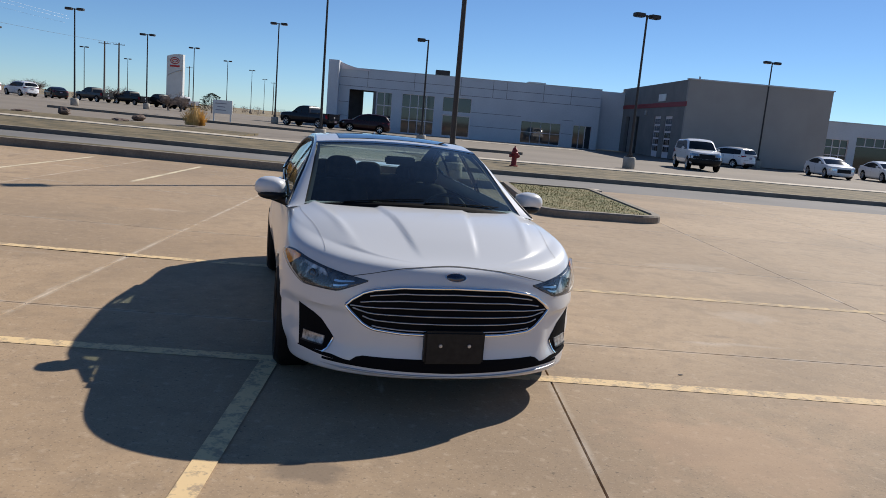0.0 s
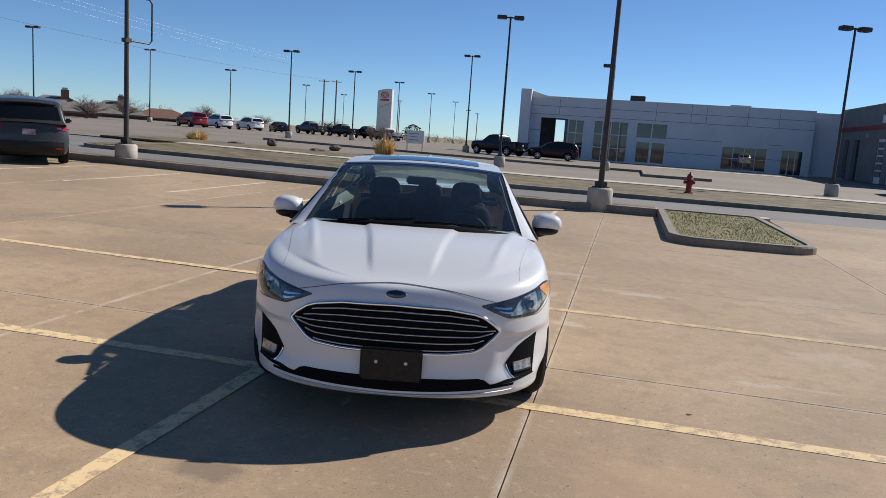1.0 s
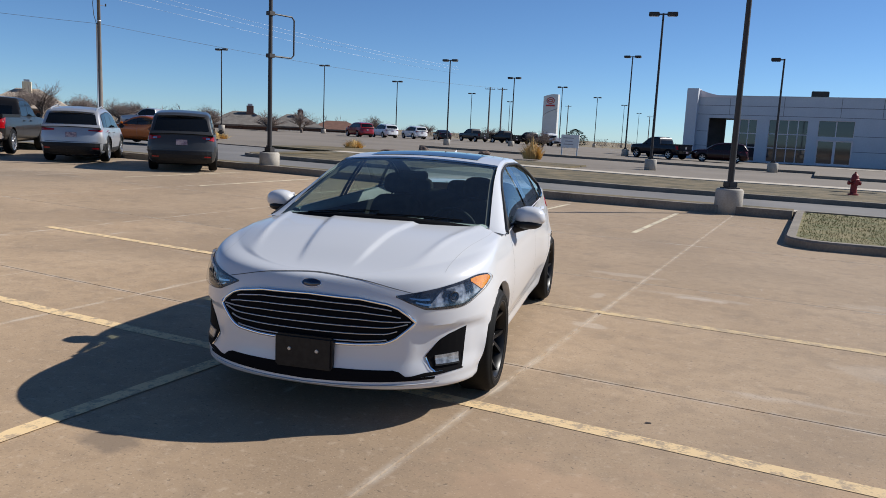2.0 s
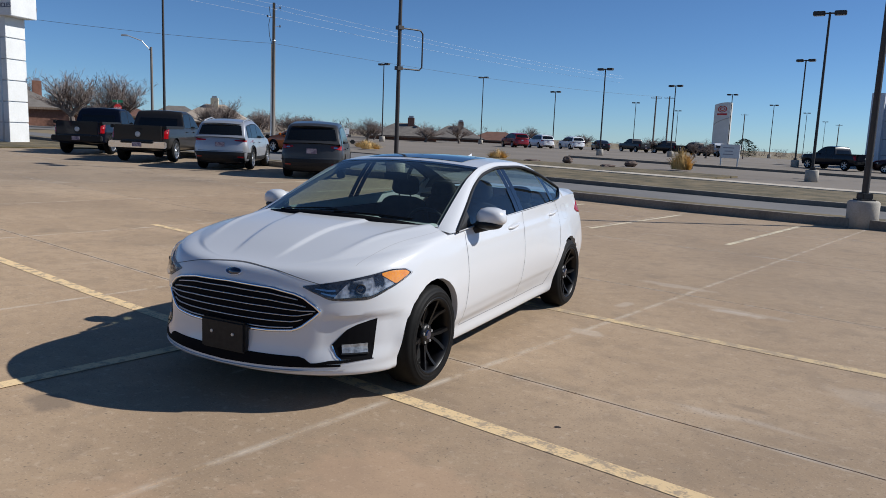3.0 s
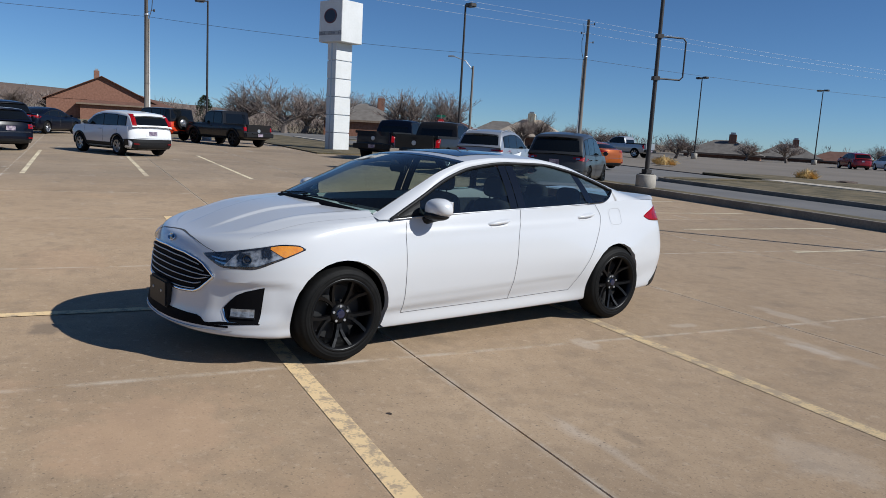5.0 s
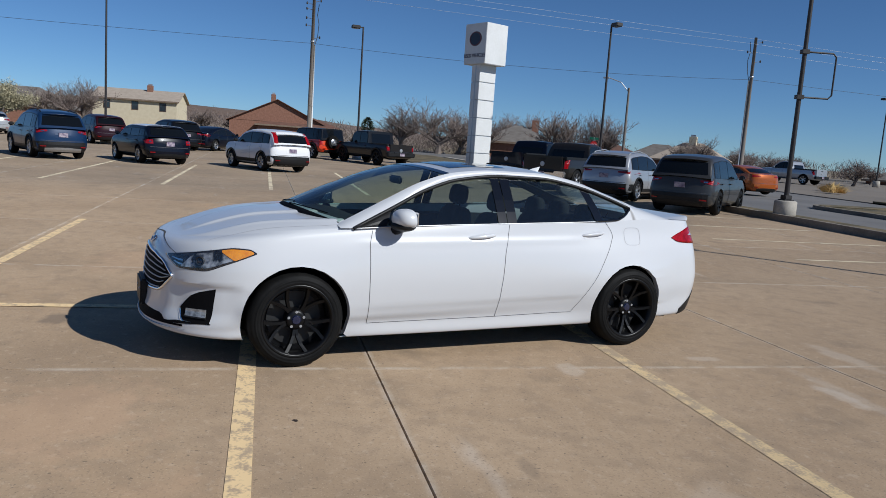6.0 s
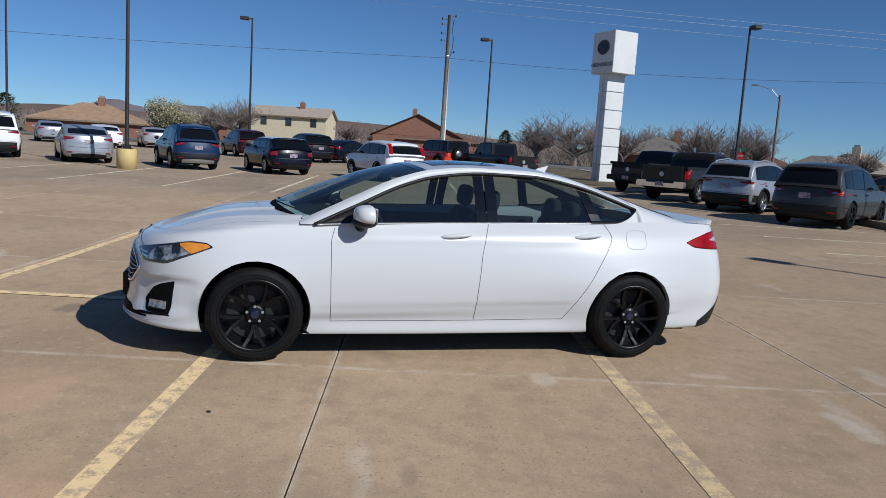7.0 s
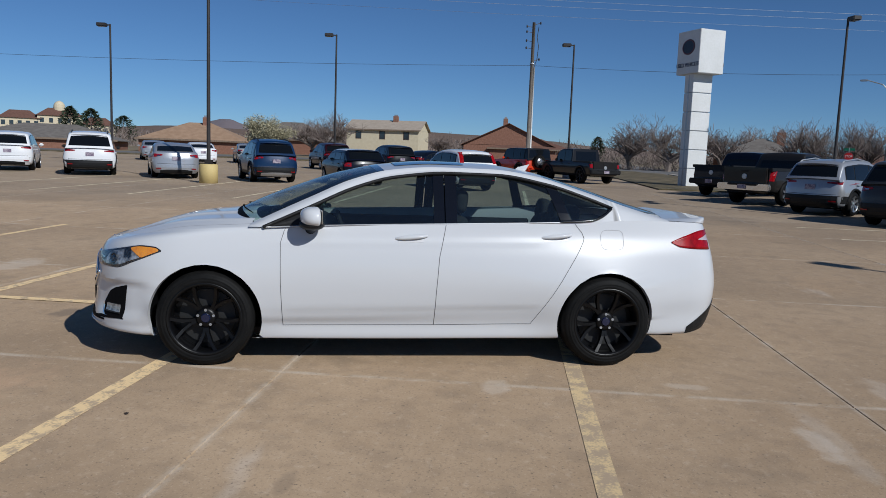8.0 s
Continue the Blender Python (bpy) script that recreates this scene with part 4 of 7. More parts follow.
# panel gaps, laid on the flanks
for sg in (1, -1):
    here = lambda a, z, sg=sg: (sg * 1.6, a, z)
    way = (-sg, 0, 0)
    gaps = [
        [(-0.90, 0.285), (-0.915, 0.6), (-0.92, 0.88), (-0.895, 0.97)],
        [(-0.90, 0.285), (0.18, 0.295), (0.90, 0.31)],
        [(0.18, 0.295), (0.185, 0.55), (0.20, 0.80), (0.235, 0.97), (0.245, 1.03)],
        [(0.90, 0.31), (1.03, 0.52), (1.15, 0.72), (1.24, 0.86), (1.285, 0.945), (1.27, 0.99), (1.21, 1.06)],
    ]
    for g in gaps:
        part("panel_gap", skin.strip(g, here, way, 0.0034), M["seam"], SEDAN)
    ring = [(1.505 + 0.09 * math.copysign(abs(math.cos(a)) ** 0.5, math.cos(a)), 0.945 + 0.072 * math.copysign(abs(math.sin(a)) ** 0.5, math.sin(a))) for a in (2 * math.pi * k / 36 for k in range(37))]
    if sg > 0:
        part("fuel_door", skin.strip(ring, here, way, 0.0035, n=72), M["fine_seam"], SEDAN)
    # door handles
    for y, z in ((-0.005, 0.937), (1.065, 0.962)):
        x = skin.at((sg * 1.6, y, z), way, 0.0)
        bm = bmesh.new()
        prof = []
        for k in range(11):
            t = -1 + 0.2 * k
            h, d = 0.017 * (1 - 0.5 * t * t), 0.026 * (1 - t**4) + 0.004
            prof.append([(x.x + sg * d * q, y + 0.118 * t, z + 0.012 * t + h * r) for q, r in ((0, -1.0), (0.8, -0.8), (1, 0), (0.8, 0.8), (0, 1))])
        add_grid(bm, prof, flip=sg < 0)
        bmesh.ops.recalc_face_normals(bm, faces=bm.faces)
        part("door_handle", bm, M["paint_white"], SEDAN, smooth=True)
        part("handle_recess", skin.strip([(y - 0.09, z - 0.028), (y + 0.09, z - 0.022)], here, way, 0.022, n=12), surface("handle_shade", (0.62, 0.62, 0.62), None, 0.3), SEDAN)
    # door mirror
    root = new("door_mirror")
    root.parent = SEDAN
    root.matrix_basis = pose(sg * 0.985, -0.675, 1.075, 0, 0, sg * 10)
    bm = bmesh.new()
    bmesh.ops.create_uvsphere(bm, u_segments=20, v_segments=14, radius=1.0)
    for v in bm.verts:
        x, y, z = v.co
        k = 2.6
        r = (abs(x) ** k + abs(y) ** k + abs(z) ** k) ** (1 / k)
        x, y, z = x / r, y / r, z / r
        v.co = (x * 0.112 * (1 - 0.12 * z), (y * 0.108 if y < 0 else y * 0.03), z * 0.068)
    lower = bmesh.new()
    bmesh.ops.create_uvsphere(lower, u_segments=16, v_segments=10, radius=1.0)
    for v in lower.verts:
        v.co = (v.co.x * 0.104 - sg * 0.014, v.co.y * 0.090 - 0.026, v.co.z * 0.040 - 0.056)
    part("mirror_cap", bm, M["paint_white"], root, smooth=True)
    part("mirror_housing", lower, M["black_plastic"], root, smooth=True)
    part("mirror_glass", box(-0.095, 0.095, 0.027, 0.033, -0.045, 0.05, 0.002), M["chrome"], root)
    part("mirror_stalk", tube([(-sg * 0.15, -0.02, -0.105), (-sg * 0.08, -0.02, -0.085), (sg * 0.02, -0.015, -0.065)], [0.042, 0.036, 0.026], 10), M["black_plastic"], root, smooth=True)
    # lamps, laid from the corner
    diag = Vector((-0.75 * sg, 0.66, 0))
    axis = Vector((0.66, 0.75, 0))

    def corner(a, z, sg=sg):
        p = axis * a + Vector((0.75, -0.66, 0)) * 2.6
        return (sg * p.x, p.y, z)

    hl_t = curve_fn([(-1.365, 0.746), (-1.12, 0.786), (-0.97, 0.813), (-0.82, 0.836), (-0.74, 0.832), (-0.695, 0.808)])
    hl_b = curve_fn([(-1.365, 0.738), (-1.29, 0.700), (-1.20, 0.668), (-1.02, 0.670), (-0.86, 0.724), (-0.76, 0.768), (-0.695, 0.800)])
    shine = lambda q: (lambda a: hl_b(a) + (hl_t(a) - hl_b(a)) * q)
    lamp = part("headlight", skin.patch(-1.365, -0.695, hl_t, hl_b, corner, diag, 0.002, 34, 8), M["lamp_dark"], SEDAN)
    part("turn_signal", skin.patch(-0.905, -0.712, lambda a: hl_t(a) - 0.009, lambda a: min(hl_t(a) - 0.012, hl_b(a) + 0.009 + max(0.0, -0.815 - a) * 1.0), corner, diag, 0.007, 16, 5, 0.004), M["lens_amber"], lamp)
    low_amber = lambda a: hl_b(a) + 0.004 + max(0.0, -0.815 - a) * 1.0
    part("reflector", skin.patch(-1.20, -0.83, lambda a: max(shine(0.20)(a), min(shine(0.88)(a), shine(0.20)(a) + (a + 1.20) * 0.9, low_amber(a))), shine(0.14), corner, diag, 0.006, 28, 8, 0.004), M["lamp_facets"], lamp)
    part("light_blade", skin.patch(-1.30, -1.19, shine(0.60), shine(0.48), corner, diag, 0.007, 8, 2, 0.004), M["lamp_bowl"], lamp)
    part("light_blade", skin.patch(-1.27, -1.19, shine(0.34), shine(0.24), corner, diag, 0.007, 8, 2, 0.004), M["lamp_bowl"], lamp)
    for a, q, r in ((-1.045, 0.50, 0.030),):
        c = skin.at(corner(a, hl_b(a) + (hl_t(a) - hl_b(a)) * q), diag, 0.006)
        turn = Matrix.Translation(c) @ (-diag).to_track_quat("Z", "Y").to_matrix().to_4x4()
        part("projector_ring", lathe([(r * 0.74, 0.004), (r * 0.82, 0.010), (r, 0.012), (r * 1.05, 0.0)], 20, turn), M["dark_steel"], lamp, smooth=True)
        part("projector", lathe([(0.001, 0.013), (r * 0.4, 0.011), (r * 0.65, 0.006), (r * 0.76, 0.002)], 20, turn), M["gloss_black"], lamp, smooth=True)
    part("lamp_lens", skin.patch(-1.36, -0.70, lambda a: hl_t(a) - 0.002, lambda a: hl_b(a) + 0.002, corner, diag, 0.02, 24, 8, 0.018), M["lens"], lamp, smooth=True)
    fg_t = bent_side([(-1.205, 0.404), (-1.165, 0.448), (-1.12, 0.492), (-1.06, 0.520), (-0.934, 0.554)])
    fg_b = bent_side([(-1.205, 0.392), (-1.185, 0.340), (-1.162, 0.318), (-1.05, 0.313), (-0.962, 0.311), (-0.934, 0.545)])
    fog = part("fog_light_bezel", skin.patch(-1.205, -0.934, fg_t, fg_b, corner, diag, 0.003, 24, 6), M["grille_black"], SEDAN)
    part("fog_light", skin.patch(-1.150, -0.995, lambda a: 0.402 + 0.03 * (a + 1.15), lambda a: 0.352, corner, diag, 0.010, 10, 3, 0.008), M["fog_glass"], fog)
    part("fog_rim", skin.patch(-1.156, -0.989, lambda a: 0.350, lambda a: 0.343, corner, diag, 0.012, 10, 1, 0.006), M["black_plastic"], fog)
    part("fog_trim", skin.strip([(-1.206, 0.400), (-1.186, 0.338), (-1.160, 0.315)], corner, diag, 0.007, 0.006, 16), M["chrome"], fog)
    part("intake_line", skin.patch(-1.36, -0.958, lambda a: 0.314 - 0.015 * smooth01((-1.2 - a) / 0.12), lambda a: 0.291 + 0.017 * smooth01((a + 1.27) / 0.30), corner, diag, 0.0035, 20, 2, 0.01), M["grille_black"], SEDAN)
    # tail lamp
    tl_t = curve_fn([(1.99, 0.935), (2.10, 0.978), (2.26, 1.02), (2.34, 1.022)])
    tl_b = curve_fn([(1.99, 0.928), (2.07, 0.895), (2.34, 0.875)])
    tail = part("tail_light", skin.patch(1.99, 2.335, tl_t, tl_b, here, way, 0.006, 20, 6), M["lens_red"], SEDAN, smooth=True)
    part("reverse_lens", skin.patch(2.22, 2.325, lambda a: 0.955 + 0.30 * (a - 2.22), lambda a: 0.952 - 0.10 * (a - 2.22), here, way, 0.009, 6, 2, 0.004), surface("pale_reverse_lens", (0.50, 0.42, 0.42), None, 0.15, coat=1.0), tail)
    part("rear_diffuser", skin.patch(2.15, 2.43, lambda a: 0.285 + 0.70 * (a - 2.15), lambda a: 0.232 + 0.18 * (a - 2.15), here, way, 0.006, 14, 4), M["black_plastic"], SEDAN)
    for yy in (AXLE_F, AXLE_R):
        bm = lathe([(0.384, 0.0), (0.384, 0.30), (0.05, 0.30)], 36, pose(sg * 0.89, yy, 0.336, 0, -90 * sg, 0))
        bmesh.ops.bisect_plane(bm, geom=bm.verts[:] + bm.edges[:] + bm.faces[:], plane_co=(0, 0, 0.27), plane_no=(0, 0, -1), clear_outer=True)
        for v in bm.verts:
            if abs(v.co.x) > 0.8:
                hit = skin.at((sg * 1.6, v.co.y + math.copysign(0.03, v.co.y - yy), v.co.z), way, 0.0)
                if hit is not None:
                    v.co.x = sg * min(abs(v.co.x), abs(hit.x) - 0.03)
        part("wheel_well", bm, M["grille_black"], SEDAN)
    for yy in (AXLE_F, AXLE_R):
        wheel(SEDAN, sg * 0.818, yy, 0.336, 0.235, 0.254, M["rim_black"], 5, True, sg, M["blue_badge"])

# nose
front = lambda a, z: (a, -3.2, z)
ahead = (0, 1, 0)
def bent(keys):
    """A line with corners through keys given for one half."""
    ks = sorted({(-a, z) for a, z in keys} | set(keys))
    return lambda a: float(np.interp(a, [k[0] for k in ks], [k[1] for k in ks]))


gr_t = bent([(0.0, 0.730), (0.30, 0.722), (0.45, 0.698), (0.50, 0.678), (0.578, 0.622), (0.590, 0.606)])
gr_b = bent([(0.0, 0.470), (0.30, 0.474), (0.44, 0.486), (0.49, 0.505), (0.578, 0.584), (0.590, 0.600)])
grille = part("grille", skin.patch(-0.588, 0.588, gr_t, gr_b, front, ahead, 0.003, 40, 8), M["grille_black"], SEDAN)
for q in (0.08, 0.24, 0.40, 0.56, 0.72, 0.87):
    e = 0.585 - 0.32 * abs(q - 0.5)
    pts = skin.path([(e * (-1 + 2 * k / 30), gr_b(e * (-1 + 2 * k / 30)) + (gr_t(e * (-1 + 2 * k / 30)) - gr_b(e * (-1 + 2 * k / 30))) * q) for k in range(31)], front, ahead, 0.008)
    part("grille_bar", tube(pts, 0.0042, 6), surface("dark_chrome", (0.50, 0.50, 0.52), None, 0.3, metal=1.0), grille, smooth=True)
loop = [(x, gr_t(x)) for x in [-0.588 + 1.176 * k / 40 for k in range(41)]] + [(x, gr_b(x)) for x in [0.588 - 1.176 * k / 40 for k in range(41)]]
pts = skin.path(loop, front, ahead, 0.006)
part("grille_surround", tube(pts + pts[:1], 0.0098, 8), M["chrome"], grille, "bright chrome surround", smooth=True)
part("lower_intake", skin.patch(-0.70, 0.70, lambda a: 0.335 - 0.045 * smooth01((abs(a) - 0.50) / 0.08), lambda a: 0.262 + 0.022 * abs(a), front, ahead, 0.003, 40, 4), M["grille_black"], SEDAN)
pts = skin.path([(-0.72 + 1.44 * k / 40, 0.243 + 0.013 * abs(-1 + k / 20)) for k in range(41)], front, ahead, 0.003)
part("lip_trim", tube(pts, [0.0008 + 0.006 * smooth01((1 - abs(-1 + 2 * k / (len(pts) - 1))) / 0.25) for k in range(len(pts))], 6), M["steel"], SEDAN, "satin silver lower lip", smooth=True)
part("bracket", box(-0.172, 0.172, -2.395, -2.345, 0.318, 0.505, 0.012), M["black_plastic"], SEDAN, "black front plate bracket")
for x in (-0.082, 0.082):
    part("bolt", lathe([(0.001, 0.006), (0.009, 0.005), (0.011, 0.0)], 12, pose(x, -2.395, 0.425, 90, 0, 0)), M["steel"], SEDAN)
c = skin.at((0, -3.2, 0.785), ahead, 0.004)
bm = bmesh.new()
add_lathe(bm, [(0.001, 0.006), (0.05, 0.005), (0.052, 0.0)], 28, Matrix.Translation(c) @ pose(0, 0, 0, 62, 0, 0) @ Matrix.Diagonal((1.1, 0.46, 1, 1)))
part("badge", bm, M["blue_badge"], SEDAN, "small dark blue oval badge", smooth=True)
bm = bmesh.new()
add_lathe(bm, [(0.050, 0.004), (0.053, 0.008), (0.056, 0.004), (0.056, 0.0)], 28, Matrix.Translation(c) @ pose(0, 0, 0, 62, 0, 0) @ Matrix.Diagonal((1.1, 0.48, 1, 1)))
part("badge_rim", bm, M["chrome"], SEDAN, smooth=True)
edge = [(-0.66 + 1.32 * k / 40, 0.0) for k in range(41)]
hz = curve_fn([(-0.66, 0.735), (-0.5, 0.775), (-0.25, 0.822), (0, 0.835), (0.25, 0.822), (0.5, 0.775), (0.66, 0.735)])
part("bonnet_gap", skin.strip([(a, hz(a)) for a, _ in edge], front, ahead, 0.0038, n=60), M["seam"], SEDAN)
for sg in (1, -1):
    down = lambda a, y: (a, y, 2.0)
    pts = [(sg * (0.70 + 0.10 * smooth01((y + 2.0) / 0.8)), y) for y in [-2.02 + 0.92 * k / 20 for k in range(21)]]
    part("bonnet_gap", skin.strip(pts, down, (0, 0, -1), 0.003, n=30), M["fine_seam"], SEDAN)

# tail and roof details
def tail_y(x):
    rear = [p for p in ROW7 if p.y > 1.9]
    return float(np.interp(abs(x), [p.x for p in rear[::-1]], [p.y for p in rear[::-1]]))


bm = bmesh.new()
wide = [-0.70 + 1.40 * k / 36 for k in range(37)]
fade = lambda x: smooth01((0.71 - abs(x)) / 0.12)
deck = lambda x, d: Z[7](tail_y(x) - d) + 0.022 * (1 - (x / 0.75) ** 2) * smooth01(d / 0.2)
add_grid(bm, [[(x, tail_y(x) - d, deck(x, max(d, 0)) + h * fade(x) + 0.002) for x in wide] for d, h in ((0.34, 0.0), (0.24, 0.006), (0.12, 0.018), (0.03, 0.034), (-0.008, 0.036), (-0.016, 0.026), (-0.012, -0.01))])
part("spoiler", bm, M["paint_white"], SEDAN, smooth=True)
bm = bmesh.new()
zr = top_point(0.93, 0).z
for s in (-1, 1):
    add_grid(bm, [[(s * 0.028 * (1 - t), 0.90 + 0.10 * a + 0.045 * t, zr - 0.015 + t * 0.062 * (0.55 + 0.45 * a)) for t in (0, 0.5, 1)] for a in (0, 0.3, 0.6, 0.9, 1.0)])
part("antenna_fin", bm, M["paint_white"], SEDAN, smooth=True)

for x0, x1 in ((-0.52, 0.02), (0.02, 0.60)):
    pts = [top_point(-1.118 + 0.004 * k, (x0 + (x1 - x0) * k / 10) / 0.775) + Vector((0, 0, 0.007)) for k in range(11)]
    part("wiper", tube(pts, [0.006] + [0.0045] * 9 + [0.003], 6), M["grille_black"], SEDAN)
part("rear_valance", skin.patch(-0.72, 0.72, lambda a: 0.36, lambda a: 0.26, lambda a, z: (a, 3.4, z), (0, -1, 0), 0.004, 24, 3), M["black_plastic"], SEDAN)

# cabin
part("cabin_floor", box(-0.80, 0.80, -1.05, 1.45, 0.24, 0.30), M["dash"], SEDAN)
for s in (-1, 1):
    part("door_lining", box(min(s * 0.77, s * 0.80), max(s * 0.77, s * 0.80), -0.95, 1.25, 0.30, 0.965, 0.01), M["dash"], SEDAN)
part("parcel_shelf", box(-0.70, 0.70, 1.30, 1.85, 0.99, 1.03), M["dash"], SEDAN)
part("underbody", box(-0.68, 0.68, -1.9, 2.1, 0.185, 0.23), M["black_plastic"], SEDAN)
bm = bmesh.new()
add_grid(bm, [[(x, y + 0.05 * (x / 0.75) ** 2, z) for x in (-0.78, -0.5, -0.2, 0.2, 0.5, 0.78)] for y, z in ((-1.12, 0.99), (-0.9, 1.005), (-0.72, 0.985), (-0.62, 0.93), (-0.60, 0.75), (-0.62, 0.5))])
part("dashboard", bm, M["dash"], SEDAN, smooth=True)
bm = bmesh.new()
ring = [(0.36 + 0.185 * math.cos(a), -0.47 - 0.07 * math.sin(a), 0.90 + 0.17 * math.sin(a)) for a in (2 * math.pi * k / 28 for k in range(29))]
add_tube(bm, ring, 0.015, 8, False)
add_tube(bm, [(0.19, -0.47, 0.89), (0.36, -0.52, 0.89), (0.53, -0.47, 0.89)], [0.012, 0.05, 0.012], 8)
part("steering_wheel", bm, M["dash"], SEDAN, smooth=True)


def pad(wide, deep, high, at, k=4.5):
    """A padded cushion with well-rounded edges."""
    bm = bmesh.new()
    bmesh.ops.create_uvsphere(bm, u_segments=28, v_segments=18, radius=1.0)
    for v in bm.verts:
        x, y, z = v.co
        r = (abs(x) ** k + abs(y) ** k + abs(z) ** k) ** (1 / k)
        v.co = at @ Vector((x / r * wide / 2 * (1 - 0.08 * z), y / r * deep / 2, z / r * high / 2))
    return bm


def seat(x, y, wide, parent):
    root = new("seat")
    root.parent = parent
    root.matrix_basis = pose(x, y, 0.30)
    part("cushion", pad(wide, 0.56, 0.26, pose(0, 0, 0.12)), M["seat"], root, smooth=True)
    part("backrest", pad(wide, 0.17, 0.66, pose(0, 0.24, 0, -14, 0, 0) @ pose(0, 0, 0.46)), M["seat"], root, smooth=True)
    return root


def headrest(x, y, z, parent):
    bm = pad(0.27, 0.11, 0.185, pose(0, 0, 0.085), 3.2)
    for s in (-0.06, 0.06):
        add_tube(bm, [(s, 0, -0.09), (s, 0, 0.03)], 0.007, 6)
    ob = part("headrest", bm, M["seat"], parent, smooth=True)
    ob.matrix_basis = pose(x, y, z, -8, 0, 0)


for x in (-0.37, 0.37):
    s = seat(x, -0.02, 0.52, SEDAN)
    headrest(0, 0.42, 0.79, s)
s = seat(0, 0.88, 1.32, SEDAN)
for x in (-0.42, 0, 0.42):
    headrest(x, 0.40, 0.70, s)
part("cabin_mirror", box(-0.12, 0.12, -0.40, -0.37, 1.27, 1.335, 0.012), M["dash"], SEDAN)

for ob in SEDAN.children_recursive:
    if ob.type == "MESH" and ob.data.materials and ob.data.materials[0] in (M["lens"],):
        ob.visible_shadow = False


# ---- other parked vehicles ----
def car_paint(name, color, metal=0.0, rough=0.25, coat=0.6, spec=0.35):
    m = surface("paint_" + name, color, None, rough, metal=metal, coat=coat)
    return dull(m, spec)


P = {
    "white": car_paint("white", (0.78, 0.78, 0.78)), "grey": car_paint("grey", (0.038, 0.038, 0.038), 0.0, 0.3, 0.4, 0.3), "silver": car_paint("silver", (0.40, 0.41, 0.43), 0.45, 0.3),
    "charcoal": car_paint("charcoal", (0.020, 0.018, 0.017), 0.0, 0.3, 0.35, 0.2), "navy": car_paint("navy", (0.003, 0.0045, 0.011), 0.0, 0.3, 0.35, 0.2), "blue": car_paint("blue", (0.008, 0.028, 0.078), 0.1, 0.3, 0.4, 0.3),
    "black": car_paint("black", (0.006, 0.006, 0.007), 0.0, 0.3, 0.35, 0.2), "maroon": car_paint("maroon", (0.022, 0.003, 0.005), 0.0, 0.3, 0.35, 0.2), "red": car_paint("red", (0.26, 0.010, 0.012)),
    "orange": car_paint("orange", (0.42, 0.10, 0.012), 0.3), "jeep_orange": car_paint("jeep_orange", (0.60, 0.05, 0.012)), "cream_grey": car_paint("cream_grey", (0.42, 0.42, 0.41), 0.3),
}
M["tail_red"] = dull(surface("deep_red_lamp_lens", (0.34, 0.008, 0.012), (0.20, 0.004, 0.007), 0.2, scale=20, fine=90, coat=0.5), 0.3)
M["car_glass"] = dull(surface("dark_car_glass", (0.005, 0.006, 0.007), None, 0.06, coat=0.0), 0.4)
WHEEL_MESHES = {}


def plain_wheel(parent, x, y, r, w, rim_mat, side):
    key = (r, w, rim_mat.name)
    if key not in WHEEL_MESHES:
        h, rr = w / 2, r * 0.68
        t = lathe([(rr - 0.01, -h), (r - 0.04, -h), (r - 0.008, -h * 0.75), (r, -h * 0.5), (r, h * 0.5), (r - 0.008, h * 0.75), (r - 0.04, h), (rr - 0.01, h)], 28)
        m = bmesh.new()
        add_lathe(m, [(rr + 0.004, h * 0.9), (rr, h * 1.02), (rr - 0.022, h * 0.9), (rr - 0.03, h * 0.3)], 28)
        for k in range(6):
            a = 2 * math.pi * k / 6
            ca, sa = math.cos(a), math.sin(a)
            add_grid(m, [[(q * ca - sa * s, q * sa + ca * s, h * z) for s, z in ((-wd, 0.5), (-wd * 0.7, zz), (wd * 0.7, zz), (wd, 0.5))] for q, wd, zz in ((0.03, 0.045, 0.80), (rr * 0.5, 0.033, 0.84), (rr - 0.015, 0.045, 0.95))])
        add_lathe(m, [(0.001, h * 0.9), (0.05, h * 0.88), (0.075, h * 0.7), (0.08, h * 0.3)], 16)
        b = lathe([(rr, h * 0.2), (0.02, h * 0.2)], 20)
        made = []
        for nm, q, mt in (("tyre", t, M["rubber"]), ("rim", m, rim_mat), ("brake_disc", b, M["grille_black"])):
            me = bpy.data.meshes.new(nm)
            q.to_mesh(me)
            q.free()
            me.materials.append(mt)
            if nm == "tyre":
                me.polygons.foreach_set("use_smooth", [True] * len(me.polygons))
            made.append((nm, me))
        WHEEL_MESHES[key] = made
    root = new("wheel")
    root.parent = parent
    root.matrix_basis = pose(x, y, r, 0, 90 * side, 0)
    for nm, me in WHEEL_MESHES[key]:
        ob = new(nm, me)
        ob.parent = root
    return root


